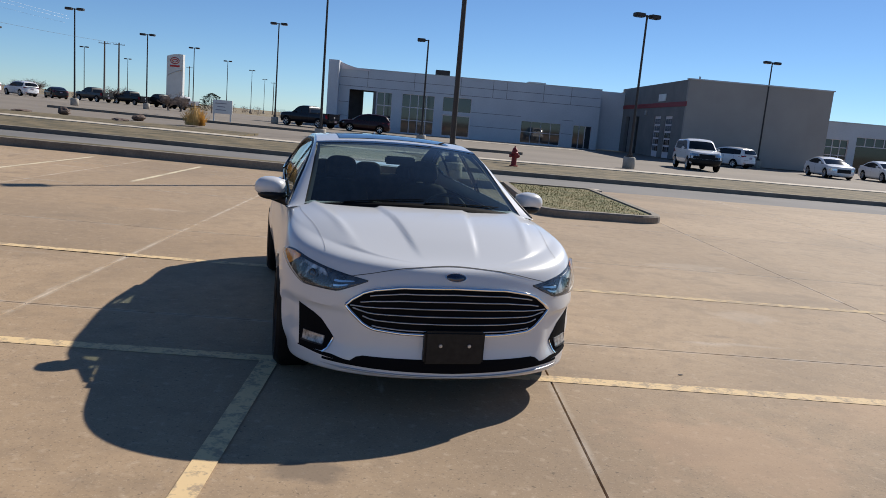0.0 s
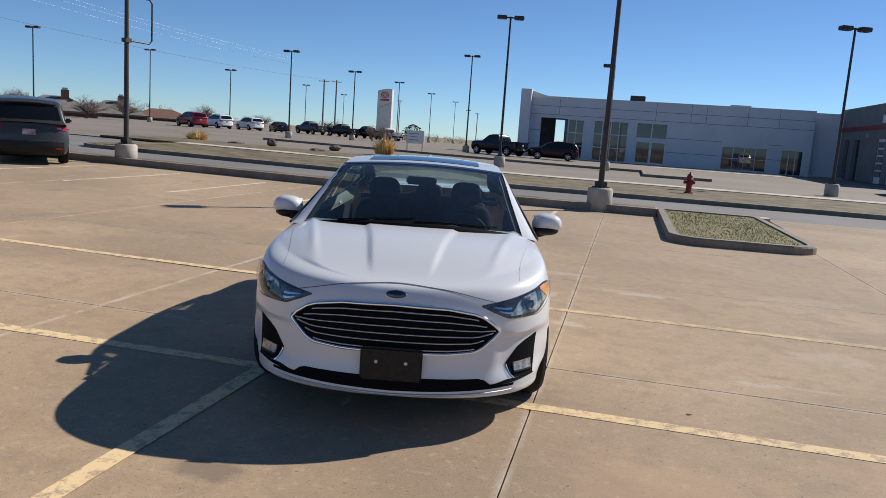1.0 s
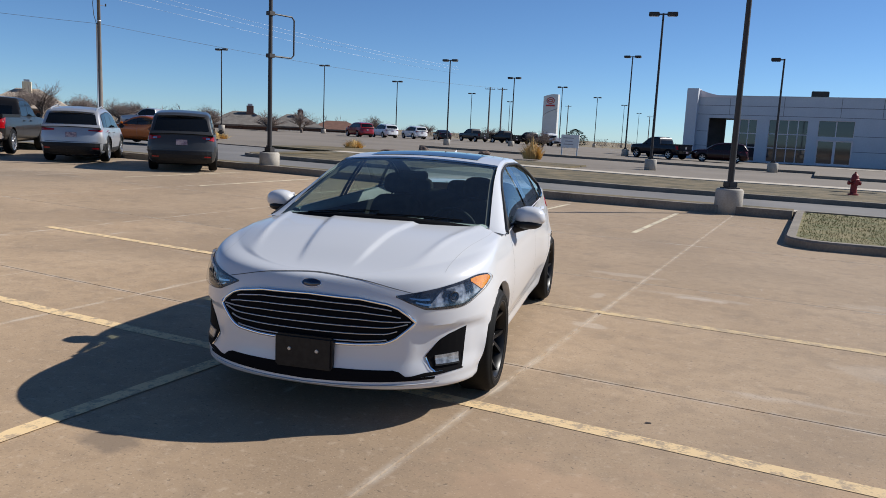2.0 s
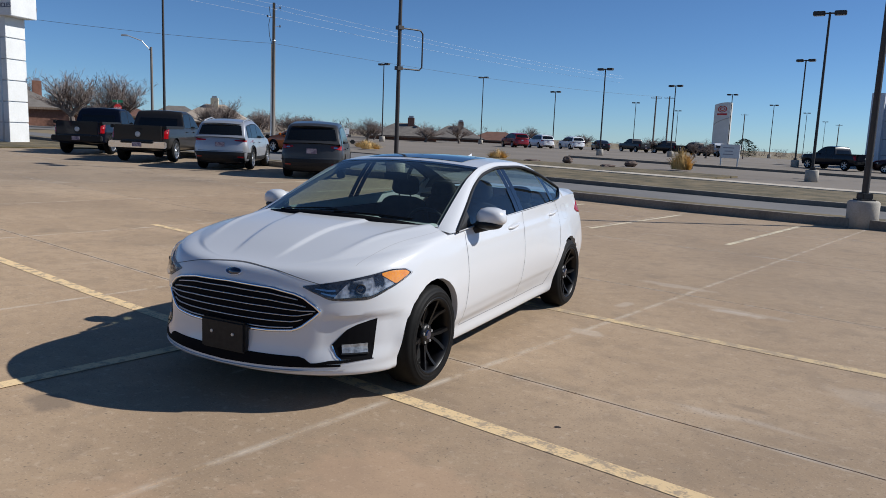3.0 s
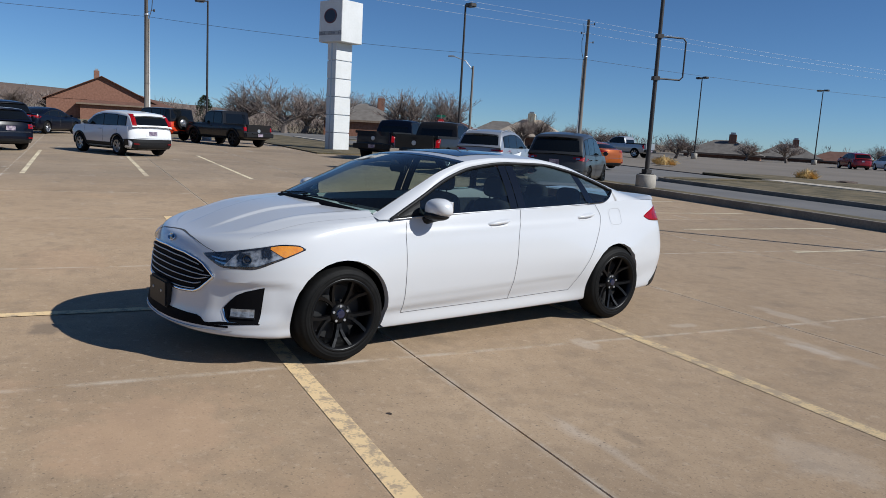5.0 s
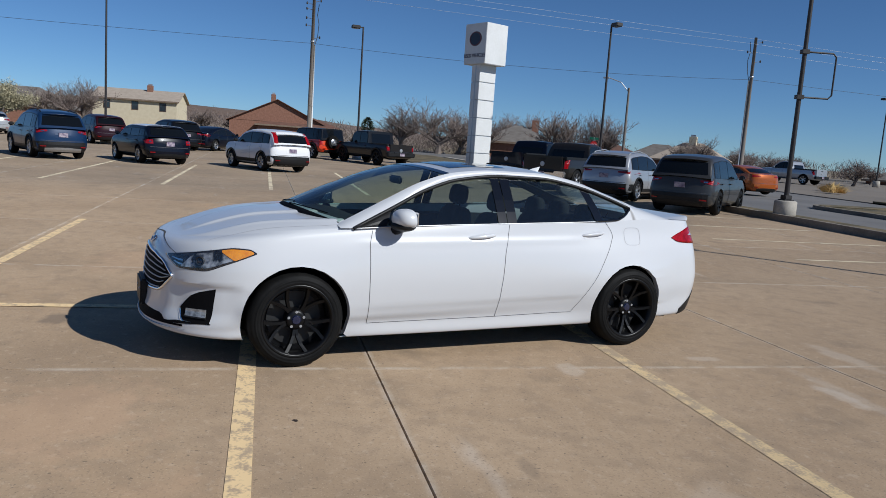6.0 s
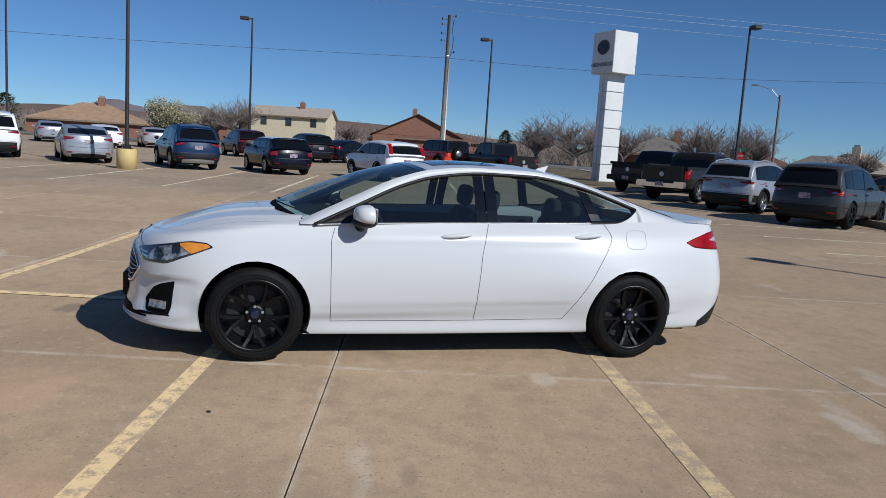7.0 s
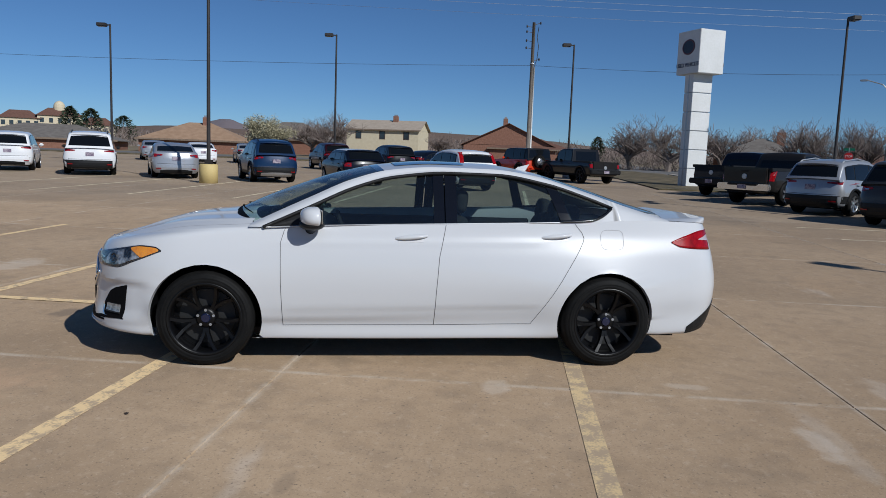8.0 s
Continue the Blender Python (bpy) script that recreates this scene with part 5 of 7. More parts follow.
def vehicle(name, at, L, W, H, paint, prof, label, belt=1.0, hood=0.95, tail=1.0, r=0.36, clear=0.24, wb=0.29, rims="rim_silver", bed=None, lights="mid", cladding=False, corner=0.30, tumble=0.24, spare=False, group="parked vehicles", plate=True, category="car", flare=0.0, bumper=None, top="", rails="", spoiler=True, round_edge=0.13, cap="", nose=""):
    """prof: the roof line as (y, z), from the windscreen's foot over the roof to the tail; y as a share of the length."""
    root = thing(name, at, label, category, group)
    paint = P[paint]
    top_paint = P[top] if top else paint
    hw, yf, yr = W / 2, -L / 2, L / 2
    zt = curve_fn([(yf, hood - 0.14), (yf + 0.35, hood - 0.04), (prof[0][0] * L, belt), (0.0, belt), (yr - 0.3, tail), (yr, tail - 0.02)])
    low = 0.66 if not bed else 0.86
    zs = [(0.80, 0.16, clear), (0.93, 0.05, clear + 0.07), (0.975, 0.0, clear + 0.22), (1.0, 0.02, low), (0.985, 0.035, low + 0.17)]
    rows = [plan_row(hw * k, yf + d, yr - d, corner * 2.0, corner * 1.15, (lambda y, z=z: z), 2.2, 2.6, 8, 34, 0.018) for k, d, z in zs]
    rows.append(plan_row(hw * 0.945, yf + 0.12, yr - 0.09, corner * 2.2, corner * 1.2, zt, 2.2, 2.6, 8, 34, 0.02))
    rows = loft_rows(rows, 3)
    bm = bmesh.new()
    add_grid(bm, rows)
    add_grid(bm, [[Vector((-p.x, p.y, p.z)) for p in q] for q in rows], flip=True)
    y_open = bed[0] * L if bed else 9
    cover = [p for p in rows[-1] if p.y < y_open]
    add_grid(bm, [[Vector((p.x * s, p.y, p.z + 0.05 * (1 - s * s) * smooth01((p.y - yf - 0.1) / 0.5) * smooth01((yr - 0.1 - p.y) / 0.3))) for s in (1, 0.85, 0.5, 0.2, -0.2, -0.5, -0.85, -1)] for p in cover])
    bmesh.ops.remove_doubles(bm, verts=bm.verts, dist=0.002)
    bmesh.ops.recalc_face_normals(bm, faces=bm.faces)
    axle = (yf + L * (0.5 - wb), yr - L * (0.5 - wb))
    for a in axle:
        cut_arch(bm, a, r, r + 0.06)
    sk = Skin(bm)
    body = part("body", bm, paint, root, smooth=True)
    body.modifiers.new("edges", "EDGE_SPLIT").split_angle = radians(38)
    part("underbody", box(-hw * 0.78, hw * 0.78, yf + 0.3, yr - 0.3, clear - 0.04, clear + 0.25), M["grille_black"], root)
    for a in axle:
        for s in (-1, 1):
            plain_wheel(root, s * (hw - 0.135), a, r, 0.25, M[rims], s)
            part("wheel_well", box(*sorted((s * (hw - 0.06), s * (hw - 0.45))), a - r * 0.97, a + r * 0.97, r * 0.9, 2 * r + 0.04), M["grille_black"], root)
            if flare or cladding:
                q0, q1 = -0.25, math.pi + 0.25
                pts = [p for p in (sk.at((s * 3, a + (r + 0.085) * math.cos(q), r + (r + 0.085) * math.sin(q)), (-s, 0, 0), 0.004) for q in (q0 + (q1 - q0) * k / 14 for k in range(15))) if p is not None]
                if len(pts) > 2:
                    part("wheel_flare", tube(pts, flare or 0.032, 6), M["black_plastic"], root)
    # cabin
    line = [(y * L, z) for y, z in prof]
    ky, kz = [p[0] for p in line], [p[1] for p in line]

    def roof_z(y):
        """The roof line with its corners rounded."""
        return sum(float(np.interp(y + d * 0.11, ky, kz)) for d in (-1, -0.5, 0, 0.5, 1)) / 5 if ky[0] + 0.12 < y < ky[-1] - 0.12 else float(np.interp(y, ky, kz))

    def half(z):
        return hw * 0.935 - tumble * max(0, z - belt)

    y_top0, y_top1 = line[1][0], line[-2][0]

    def skin_ring(y):
        """Right half of the cabin's section at y, from the belt over the rounded edge to the middle."""
        z = roof_z(y)
        c = min(round_edge, max(0.004, (z - belt) * 0.5))
        bow = -0.12 * smooth01((y_top0 + 0.2 - y) / 0.5) + (0.10 if not bed else 0.02) * smooth01((y - y_top1 + 0.1) / 0.4)
        plan_in = 0.05 * smooth01((y - 0.5 * ky[-1]) / (0.6 * ky[-1])) ** 2 if not bed else 0.0
        x1 = half(z) - plan_in
        pts = [(half(belt) - plan_in, belt - 0.04), (half(belt + (z - c - belt) * 0.5) - plan_in, belt + (z - c - belt) * 0.5), (half(z - c) - plan_in, z - c)]
        pts += [(x1 - c * 1.2 * (1 - math.sin(q)), z - c * (1 - math.cos(q))) for q in (1.15, 0.8, 0.4, 0.0)]
        pts[-4:] = [(half(z - c) - plan_in - (c * 1.3) * (1 - math.cos(q)), z - c + c * math.sin(q)) for q in (0.4, 0.8, 1.2, math.pi / 2)]
        xe = pts[-1][0]
        out = [Vector((x, y + bow * (1 - (x / half(belt)) ** 2), zz)) for x, zz in pts]
        for s in (0.66, 0.33, 0.0):
            x = xe * s
            out.append(Vector((x, y + bow * (1 - (x / half(belt)) ** 2), z + 0.03 * (1 - s * s))))
        return out

    ys = sorted({ky[0] + (ky[-1] - ky[0]) * k / 34 for k in range(35)} | set(ky))
    bm = bmesh.new()
    full = []
    for y in ys:
        h = skin_ring(y)
        full.append(h + [Vector((-p.x, p.y, p.z)) for p in h[-2::-1]])
    add_grid(bm, full)
    e = full[-1]
    if bed:
        bm.faces.new([bm.verts.new(p) for p in e])
    bmesh.ops.recalc_face_normals(bm, faces=bm.faces)
    sc = Skin(bm)
    ob = part("cabin", bm, top_paint, root, smooth=True)
    ob.modifiers.new("edges", "EDGE_SPLIT").split_angle = radians(38)
    if cap:
        rings = [[p + Vector((0, 0, 0.006)) for p in skin_ring(y)[4:]] for y in ys if y_top0 + 0.05 < y < y_top1 - 0.02]
        cbm = bmesh.new()
        add_grid(cbm, [h + [Vector((-p.x, p.y, p.z)) for p in h[-2::-1]] for h in rings])
        bmesh.ops.recalc_face_normals(cbm, faces=cbm.faces)
        part("roof", cbm, P[cap], root, smooth=True)

    def screen(t0, t1, y_a, y_b, wide, way, lift, n=5):
        za, zb = roof_z(y_a), roof_z(y_b)
        z0, z1 = za + (zb - za) * t0, za + (zb - za) * t1
        lo, hi = min(z0, z1), max(z0, z1)
        return sc.patch(-1, 1, lambda a: hi - 0.03 * a * a, lambda a: lo, lambda a, z: (a * (half(z) - wide), yf - 1 if way > 0 else yr + 1, z), (0, way, 0), lift, 10, n, 0.0)

    part("windscreen", screen(0.08, 0.95, line[0][0], line[1][0], 0.10, 1, 0.006), M["car_glass"], root, smooth=True)
    if bed:
        z0, z1 = belt + 0.05, roof_z(line[-2][0]) - 0.12
        part("rear_window", sc.patch(-hw * 0.68, hw * 0.68, lambda a: z1, lambda a: z0, lambda a, z: (a, yr + 0.5, z), (0, -1, 0), 0.008, 6, 3, 0.0), M["car_glass"], root)
    else:
        part("rear_window", screen(0.09, 0.80, line[-2][0], line[-1][0], 0.13, -1, 0.008), M["car_glass"], root, smooth=True)
        if spoiler:
            ysp = line[-2][0]
            zsp = roof_z(ysp)
            bm = bmesh.new()
            add_grid(bm, [[Vector((x * (half(zsp) - 0.14), ysp - 0.10 + dy + 0.07 * (1 - x * x), zsp + dz + 0.028 * (1 - x * x))) for x in (-1, -0.8, -0.4, 0, 0.4, 0.8, 1)] for dy, dz in ((0.0, 0.010), (0.12, 0.004), (0.19, -0.012), (0.18, -0.03), (0.08, -0.035))])
            part("rear_spoiler", bm, top_paint, root, smooth=True)
    slope = 0.30 if not bed else 0.26
    y0, y1 = line[0][0] + slope, line[-1][0] - (0.10 if bed else 0.36)
    cuts = [y0, y0 + (y1 - y0) * (0.44 if not bed else 0.52), y0 + (y1 - y0) * (0.80 if not bed else 1.0), y1]
    for s in (-1, 1):
        here = lambda a, z, s=s: (s * 2.5, a, z)
        tops = lambda a: max(belt + 0.05, roof_z(a) - round_edge - 0.01)
        part("window_surround", sc.patch(y0 - 0.12, y1 + 0.02, lambda a: tops(a) + 0.025, lambda a: belt + 0.012, here, (-s, 0, 0), 0.004, 16, 3, 0.0), M["black_plastic"], root)
        for ya, yb in zip(cuts, cuts[1:]):
            if yb - ya < 0.15:
                continue
            part("side_window", sc.patch(ya + 0.025, yb - 0.025, tops, lambda a: belt + 0.03, here, (-s, 0, 0), 0.009, 6, 3, 0.0), M["car_glass"], root, smooth=True)
        part("door_mirror", box(*sorted((s * (hw + 0.0), s * (hw + 0.19))), line[0][0] + 0.36, line[0][0] + 0.46, belt + 0.01, belt + 0.15, 0.04), paint if not cladding else M["black_plastic"], root)
        for gy in (cuts[1] - 0.26, cuts[2] - 0.22) if not bed else (cuts[1] - 0.26, y1 - 0.24):
            part("door_handle", box(*sorted((s * (hw - 0.03), s * (hw + 0.015))), gy, gy + 0.18, belt - 0.15, belt - 0.12, 0.008), paint, root)
        for g in [cuts[1], cuts[0] - 0.15] + ([cuts[2]] if not bed else [y1 + 0.06]):
            part("panel_gap", sk.strip([(g, clear + 0.15), (g, belt - 0.05)], here, (-s, 0, 0), 0.012, 0.003, 10), M["seam"], root)
        # rear lamps
        zl = {"mid": (tail - 0.21, tail - 0.06), "slim": (tail - 0.15, tail - 0.06), "tall": (0.86, tail - 0.06), "pillar": (tail - 0.14, tail + 0.42), "block": (0.84, 1.04), "oval": (tail - 0.25, tail - 0.10)}[lights]
        wl = {"mid": 0.36, "slim": 0.42, "tall": 0.17, "pillar": 0.13, "block": 0.16, "oval": 0.24}[lights]
        bk = lambda a, z, s=s: (s * a, yr + 1.0, z)
        edge = hw * 0.955
        if lights == "pillar":
            part("tail_light", sc.patch(tail + 0.02, zl[1], lambda a: 0.93, lambda a: 0.76, lambda z, f, s=s: (s * half(z) * f, yr + 1, z), (0, -1, 0), 0.012, 8, 2), M["lens_red"], root)
        else:
            part("tail_light", sk.patch(edge - wl, edge, lambda a: zl[1] - (0.02 if lights in ("mid", "slim") else 0) * (edge - a) / wl, lambda a: zl[0] + (0.08 if lights == "mid" else 0.03 if lights == "slim" else 0) * (edge - a) / wl, bk, (0, -1, 0), 0.012, 8, 2), M["lens_red"] if lights in ("tall", "block") else M["tail_red"], root)
            if lights in ("mid", "oval"):
                part("reversing_light", sk.patch(edge - wl * 0.75, edge - wl * 0.45, lambda a: zl[1] - 0.05, lambda a: zl[1] - 0.09, bk, (0, -1, 0), 0.02, 2, 1), M["lamp_bowl"], root)
        part("rear_reflector", sk.patch(hw * 0.62, hw * 0.80, lambda a: clear + 0.22, lambda a: clear + 0.19, bk, (0, -1, 0), 0.06, 2, 1), M["tail_red"], root)
        fr = lambda a, z, s=s: (s * a, yf - 1.0, z)
        part("headlight", sk.patch(hw * 0.52, hw * 0.93, lambda a: hood - 0.16, lambda a: hood - 0.29, fr, (0, 1, 0), 0.012, 6, 2), M["lamp_bowl"], root)
        if cladding:
            part("sill_cladding", sk.patch(axle[0] + r + 0.09, axle[1] - r - 0.09, lambda a: clear + 0.20, lambda a: clear + 0.02, here, (-s, 0, 0), 0.006, 6, 3), M["black_plastic"], root)
            part("bumper_corner", sk.patch(axle[1] + r + 0.09, yr - 0.22, lambda a: clear + 0.34, lambda a: clear + 0.06, here, (-s, 0, 0), 0.006, 6, 3), M["black_plastic"], root)
        if rails:
            ra, rb = line[1][0] + 0.25, line[-2][0] - 0.12
            rx = half(roof_z(0)) - round_edge * 0.75
            pts = [(s * rx, ra, roof_z(ra) - 0.02), (s * rx, ra + 0.12, roof_z(ra) + 0.035), (s * rx, (ra + rb) / 2, roof_z((ra + rb) / 2) + 0.045), (s * rx, rb - 0.12, roof_z(rb) + 0.035), (s * rx, rb, roof_z(rb) - 0.02)]
            part("roof_rail", tube(pts, 0.020, 6), M[rails], root)
    part("grille", sk.patch(-hw * 0.48, hw * 0.48, lambda a: hood - 0.17, lambda a: hood - 0.42, lambda a, z: (a, yf - 1, z), (0, 1, 0), 0.012, 8, 2), M["black_plastic"], root)
    if nose:
        ahead_of = lambda a, z: (a, yf - 1, z)
        part("front_bumper", sk.patch(-hw * 0.96, hw * 0.96, lambda a: hood - 0.46, lambda a: clear + 0.03, ahead_of, (0, 1, 0), 0.05, 12, 3, 0.06), M[nose], root, "black front bumper")
        part("grille_surround", sk.patch(-hw * 0.93, hw * 0.93, lambda a: hood - 0.30, lambda a: hood - 0.45, ahead_of, (0, 1, 0), 0.010, 12, 2), M[nose], root)
    bz = 0.34 if not bed else clear + 0.10
    back = lambda a, z: (a, yr + 1, z)
    if bed:
        part("rear_bumper", box(-hw * 0.97, hw * 0.97, yr - 0.10, yr + 0.10, bz, bz + 0.23, 0.035), M[bumper or "black_plastic"], root)
        part("bumper_step", box(-hw * 0.55, hw * 0.55, yr - 0.05, yr + 0.115, bz + 0.16, bz + 0.236, 0.012), M["black_plastic"], root)
    else:
        dark = cladding or bumper
        part("rear_bumper", sk.patch(-hw * 0.97, hw * 0.97, lambda a: clear + (0.36 if dark else 0.34), lambda a: clear + 0.05, back, (0, -1, 0), 0.035, 14, 3, 0.05), M["black_plastic"] if dark else paint, root)
        part("bumper_valance", sk.patch(-hw * 0.66, hw * 0.66, lambda a: clear + 0.17 - 0.05 * (a / hw) ** 2, lambda a: clear + 0.04, back, (0, -1, 0), 0.042, 10, 2, 0.04), M["black_plastic"] if paint is not P["blue"] else M["steel"], root)
        part("hatch_gap", sk.strip([(-hw * 0.80, clear + 0.40), (0, clear + 0.39), (hw * 0.80, clear + 0.40)], back, (0, -1, 0), 0.014, 0.004, 20), M["seam"], root)
    if plate:
        zp = (tail - 0.24) if not bed else bz + 0.12
        c = sk.at((0, yr + 1, zp), (0, -1, 0), 0.0)
        y_at = c.y if not bed else yr + 0.115
        part("plate_recess", sk.patch(-0.27, 0.27, lambda a: zp + 0.10, lambda a: zp - 0.10, back, (0, -1, 0), 0.004, 4, 2), M["black_plastic"] if bed else paint, root)
        part("plate", box(-0.155, 0.155, y_at + 0.01, y_at + 0.022, zp - 0.075, zp + 0.075), M["plate"], root)
    if bed:
        yb0 = bed[0] * L + 0.04
        part("bed_liner", box(-hw * 0.82, hw * 0.82, yb0, yr - 0.12, 0.72, 0.76), M["black_plastic"], root)
        for s in (-1, 1):
            part("bed_rail", box(*sorted((s * hw * 0.84, s * hw * 0.955)), yb0, yr - 0.10, tail - 0.10, tail + 0.02, 0.015), M["black_plastic"], root)
            part("bed_wall", box(*sorted((s * hw * 0.80, s * hw * 0.85)), yb0, yr - 0.12, 0.7, tail - 0.02), paint, root)
        part("tailgate", box(-hw * 0.80, hw * 0.80, yr - 0.15, yr - 0.015, bz + 0.26, tail + 0.02, 0.025), paint, root)
        part("tailgate_handle", box(-0.14, 0.14, yr - 0.02, yr + 0.0, tail - 0.14, tail - 0.08, 0.008), M["black_plastic"], root)
        part("badge", lathe([(0.001, 0.012), (0.09, 0.010), (0.10, 0.0)], 16, pose(0, yr - 0.014, tail - 0.30, -90, 0, 0)), M["steel"], root)
        part("bulkhead", box(-hw * 0.8, hw * 0.8, yb0 - 0.04, yb0, 0.7, belt), paint, root)
    if spare:
        sp = new("spare_wheel")
        sp.parent = root
        sp.matrix_basis = pose(0.12, yr + 0.10, 1.02, -90, 0, 0)
        part("tyre", lathe([(0.22, -0.11), (0.37, -0.11), (0.39, -0.06), (0.39, 0.06), (0.37, 0.11), (0.22, 0.11)], 24), M["rubber"], sp)
        part("rim", lathe([(0.001, 0.08), (0.10, 0.09), (0.22, 0.05), (0.23, 0.10)], 20), M["rim_silver"], sp)
    return root


def spot(x, y, heading):
    """Stands a vehicle on the land; heading in degrees from east, turning left."""
    return on_land(x, y, heading + 90)


SUV = [(-0.24, 1.04), (-0.07, 1.56), (0.06, 1.68), (0.20, 1.69), (0.41, 1.60), (0.477, 1.07)]
BOXY = [(-0.18, 1.10), (-0.10, 1.74), (0.0, 1.80), (0.46, 1.78), (0.485, 1.10)]
CAR = [(-0.24, 0.94), (-0.05, 1.34), (0.06, 1.43), (0.14, 1.42), (0.24, 1.34), (0.40, 1.03)]
HATCH = [(-0.25, 0.98), (-0.09, 1.46), (0.05, 1.57), (0.25, 1.56), (0.43, 1.49), (0.485, 1.02)]
TRUCK = [(-0.22, 1.22), (-0.10, 1.80), (-0.02, 1.90), (0.11, 1.87), (0.135, 1.22)]


def suv(x, y, h, paint, label, L=4.75, W=1.92, tall=0.0, **k):
    prof = [(a, z + tall * (z > 1.2)) for a, z in SUV]
    return vehicle("parked_suv", spot(x, y, h), L, W, 1.72, paint, prof, label, belt=1.06, hood=1.02, tail=1.09, **{"r": 0.365, **k})


def car(x, y, h, paint, label, L=4.8, W=1.86, **k):
    return vehicle("parked_car", spot(x, y, h), L, W, 1.45, paint, CAR, label, belt=0.95, hood=0.86, tail=1.04, r=0.34, clear=0.19, spoiler=False, **k)


def truck(x, y, h, paint, label, L=5.8, W=2.02, **k):
    return vehicle("pickup_truck", spot(x, y, h), L, W, 1.9, paint, TRUCK, label, belt=1.24, hood=1.2, tail=1.30, r=0.42, clear=0.42, wb=0.315, bed=(0.14,), lights="tall", category="pickup truck", round_edge=0.09, tumble=0.2, **k)


suv(-15.15, 12.15, 133, "grey", "dark grey sport utility with tinted glass, nose to the kerb", W=1.95, rims="rim_black", lights="mid", tall=0.06, bumper="black_plastic")
suv(-19.1, 11.6, 132, "silver", "silver crossover with black lower cladding beside a truck", L=4.62, W=1.87, cladding=True, rails="steel", lights="slim")
truck(-23.3, 11.3, 131, "charcoal", "dark brown pickup truck with chrome rear bumper", L=5.9, W=2.08, bumper="chrome")
truck(-28.1, 11.3, 132, "navy", "dark navy pickup truck with black bumper", bumper="black_plastic")
vehicle("parked_hatchback", spot(-24.8, -1.4, 209), 4.2, 1.8, 1.6, "white", HATCH, "white boxy hatchback with tall red rear lamps", belt=1.02, hood=1.0, tail=1.05, r=0.33, lights="pillar", cladding=True, tumble=0.16, corner=0.22)
vehicle("parked_hatchback", spot(-25.4, -5.9, 209), 4.27, 1.8, 1.44, "navy", [(-0.24, 0.95), (-0.10, 1.38), (0.04, 1.44), (0.38, 1.41), (0.47, 0.98)], "small dark navy wagon with white roof and oval red lamps", cap="white", belt=0.98, hood=0.92, tail=1.0, r=0.32, lights="oval")
suv(-25.3, -9.6, 209, "blue", "metallic blue crossover with black lower trim", L=4.62, W=1.82, cladding=True, rails="black_plastic", tall=0.03)
car(-25.6, -13.9, 209, "silver", "silver sedan parked beside a yellow lamp base")
suv(-25.6, -17.6, 209, "white", "white three-row crossover with dark rear glass", L=5.15, W=2.02, cladding=True, tall=0.10, rails="black_plastic", lights="slim", r=0.38)
suv(-26.6, -21.9, 209, "white", "white crossover with slim red tail lamps", L=4.9, W=1.95, lights="slim")
car(-43.5, -20.3, 209, "white", "white sedan in the second row of cars")
car(-49.5, -26.5, 209, "silver", "pale silver sedan in the second row of cars")
car(-50.5, -19.5, 205, "cream_grey", "pale grey sedan facing the houses")
suv(-43.0, -11.2, 209, "maroon", "very dark maroon crossover in the second row of cars", L=4.6)
car(-42.8, -4.4, 150, "navy", "dark navy sedan with papers in the window")
suv(-41.0, -6.8, 209, "black", "black crossover in the second row of cars", L=4.6)
vehicle("parked_jeep", spot(-41.0, 1.4, 213), 4.2, 1.88, 1.85, "jeep_orange", BOXY, "bright orange off-road wagon with black top and spare wheel", belt=1.12, hood=1.1, tail=1.12, r=0.41, clear=0.4, lights="block", spare=True, rims="rim_silver", corner=0.12, tumble=0.12, flare=0.06, top="black", round_edge=0.06, spoiler=False)
vehicle("pickup_truck", spot(-37.0, 4.6, 207), 5.5, 1.9, 1.88, "charcoal", [(-0.19, 1.16), (-0.13, 1.76), (-0.05, 1.85), (0.13, 1.83), (0.15, 1.16)], "dark grey square-cut off-road pickup with black flares", belt=1.16, hood=1.14, tail=1.16, r=0.42, clear=0.42, wb=0.31, bed=(0.155,), lights="block", corner=0.12, tumble=0.1, flare=0.06, top="black", round_edge=0.06, rims="rim_black", category="pickup truck")
car(-29.0, 23.0, 186, "orange", "metallic orange compact sedan on the road beyond the kerb", L=4.6, W=1.79, lights="slim", plate=False)
# across the road
truck(-10.2, 63.5, 150, "navy", "dark blue pickup truck in front of the showroom")
suv(-5.1, 63.5, 186, "maroon", "maroon crossover in front of the showroom", L=4.7)
vehicle("pickup_truck", spot(17.5, 40.6, -97), 5.6, 1.95, 1.9, "white", [(-0.22, 1.22), (-0.10, 1.80), (-0.02, 1.88), (0.12, 1.84), (0.44, 1.80), (0.47, 1.25)], "white pickup truck with bed cap and black nose by service bays", nose="black_plastic", belt=1.22, hood=1.18, tail=1.26, r=0.40, clear=0.36, wb=0.31, lights="tall", category="pickup truck")
vehicle("parked_hatchback", spot(24.3, 52.5, 120), 4.4, 1.78, 1.5, "white", HATCH, "white hatchback beside the service wing", belt=1.02, hood=0.98, tail=1.05, r=0.32)
car(29.3, 46.5, -95, "white", "white sedan facing the road across the way")
car(33.6, 46.8, -95, "white", "second white sedan facing the road across the way")
truck(-51.0, 43.5, 200, "silver", "silver pickup truck parked on the rise beyond the road")
suv(-47.0, 71.0, 148, "red", "red sport utility in the far row", L=4.8)
suv(-47.6, 77.8, 148, "white", "white crossover in the far row", L=4.6, rails="steel")
suv(-46.7, 84.0, 148, "white", "white crossover in the far row", L=4.6)
car(-46.0, 91.0, 130, "charcoal", "dark sedan in the far row")
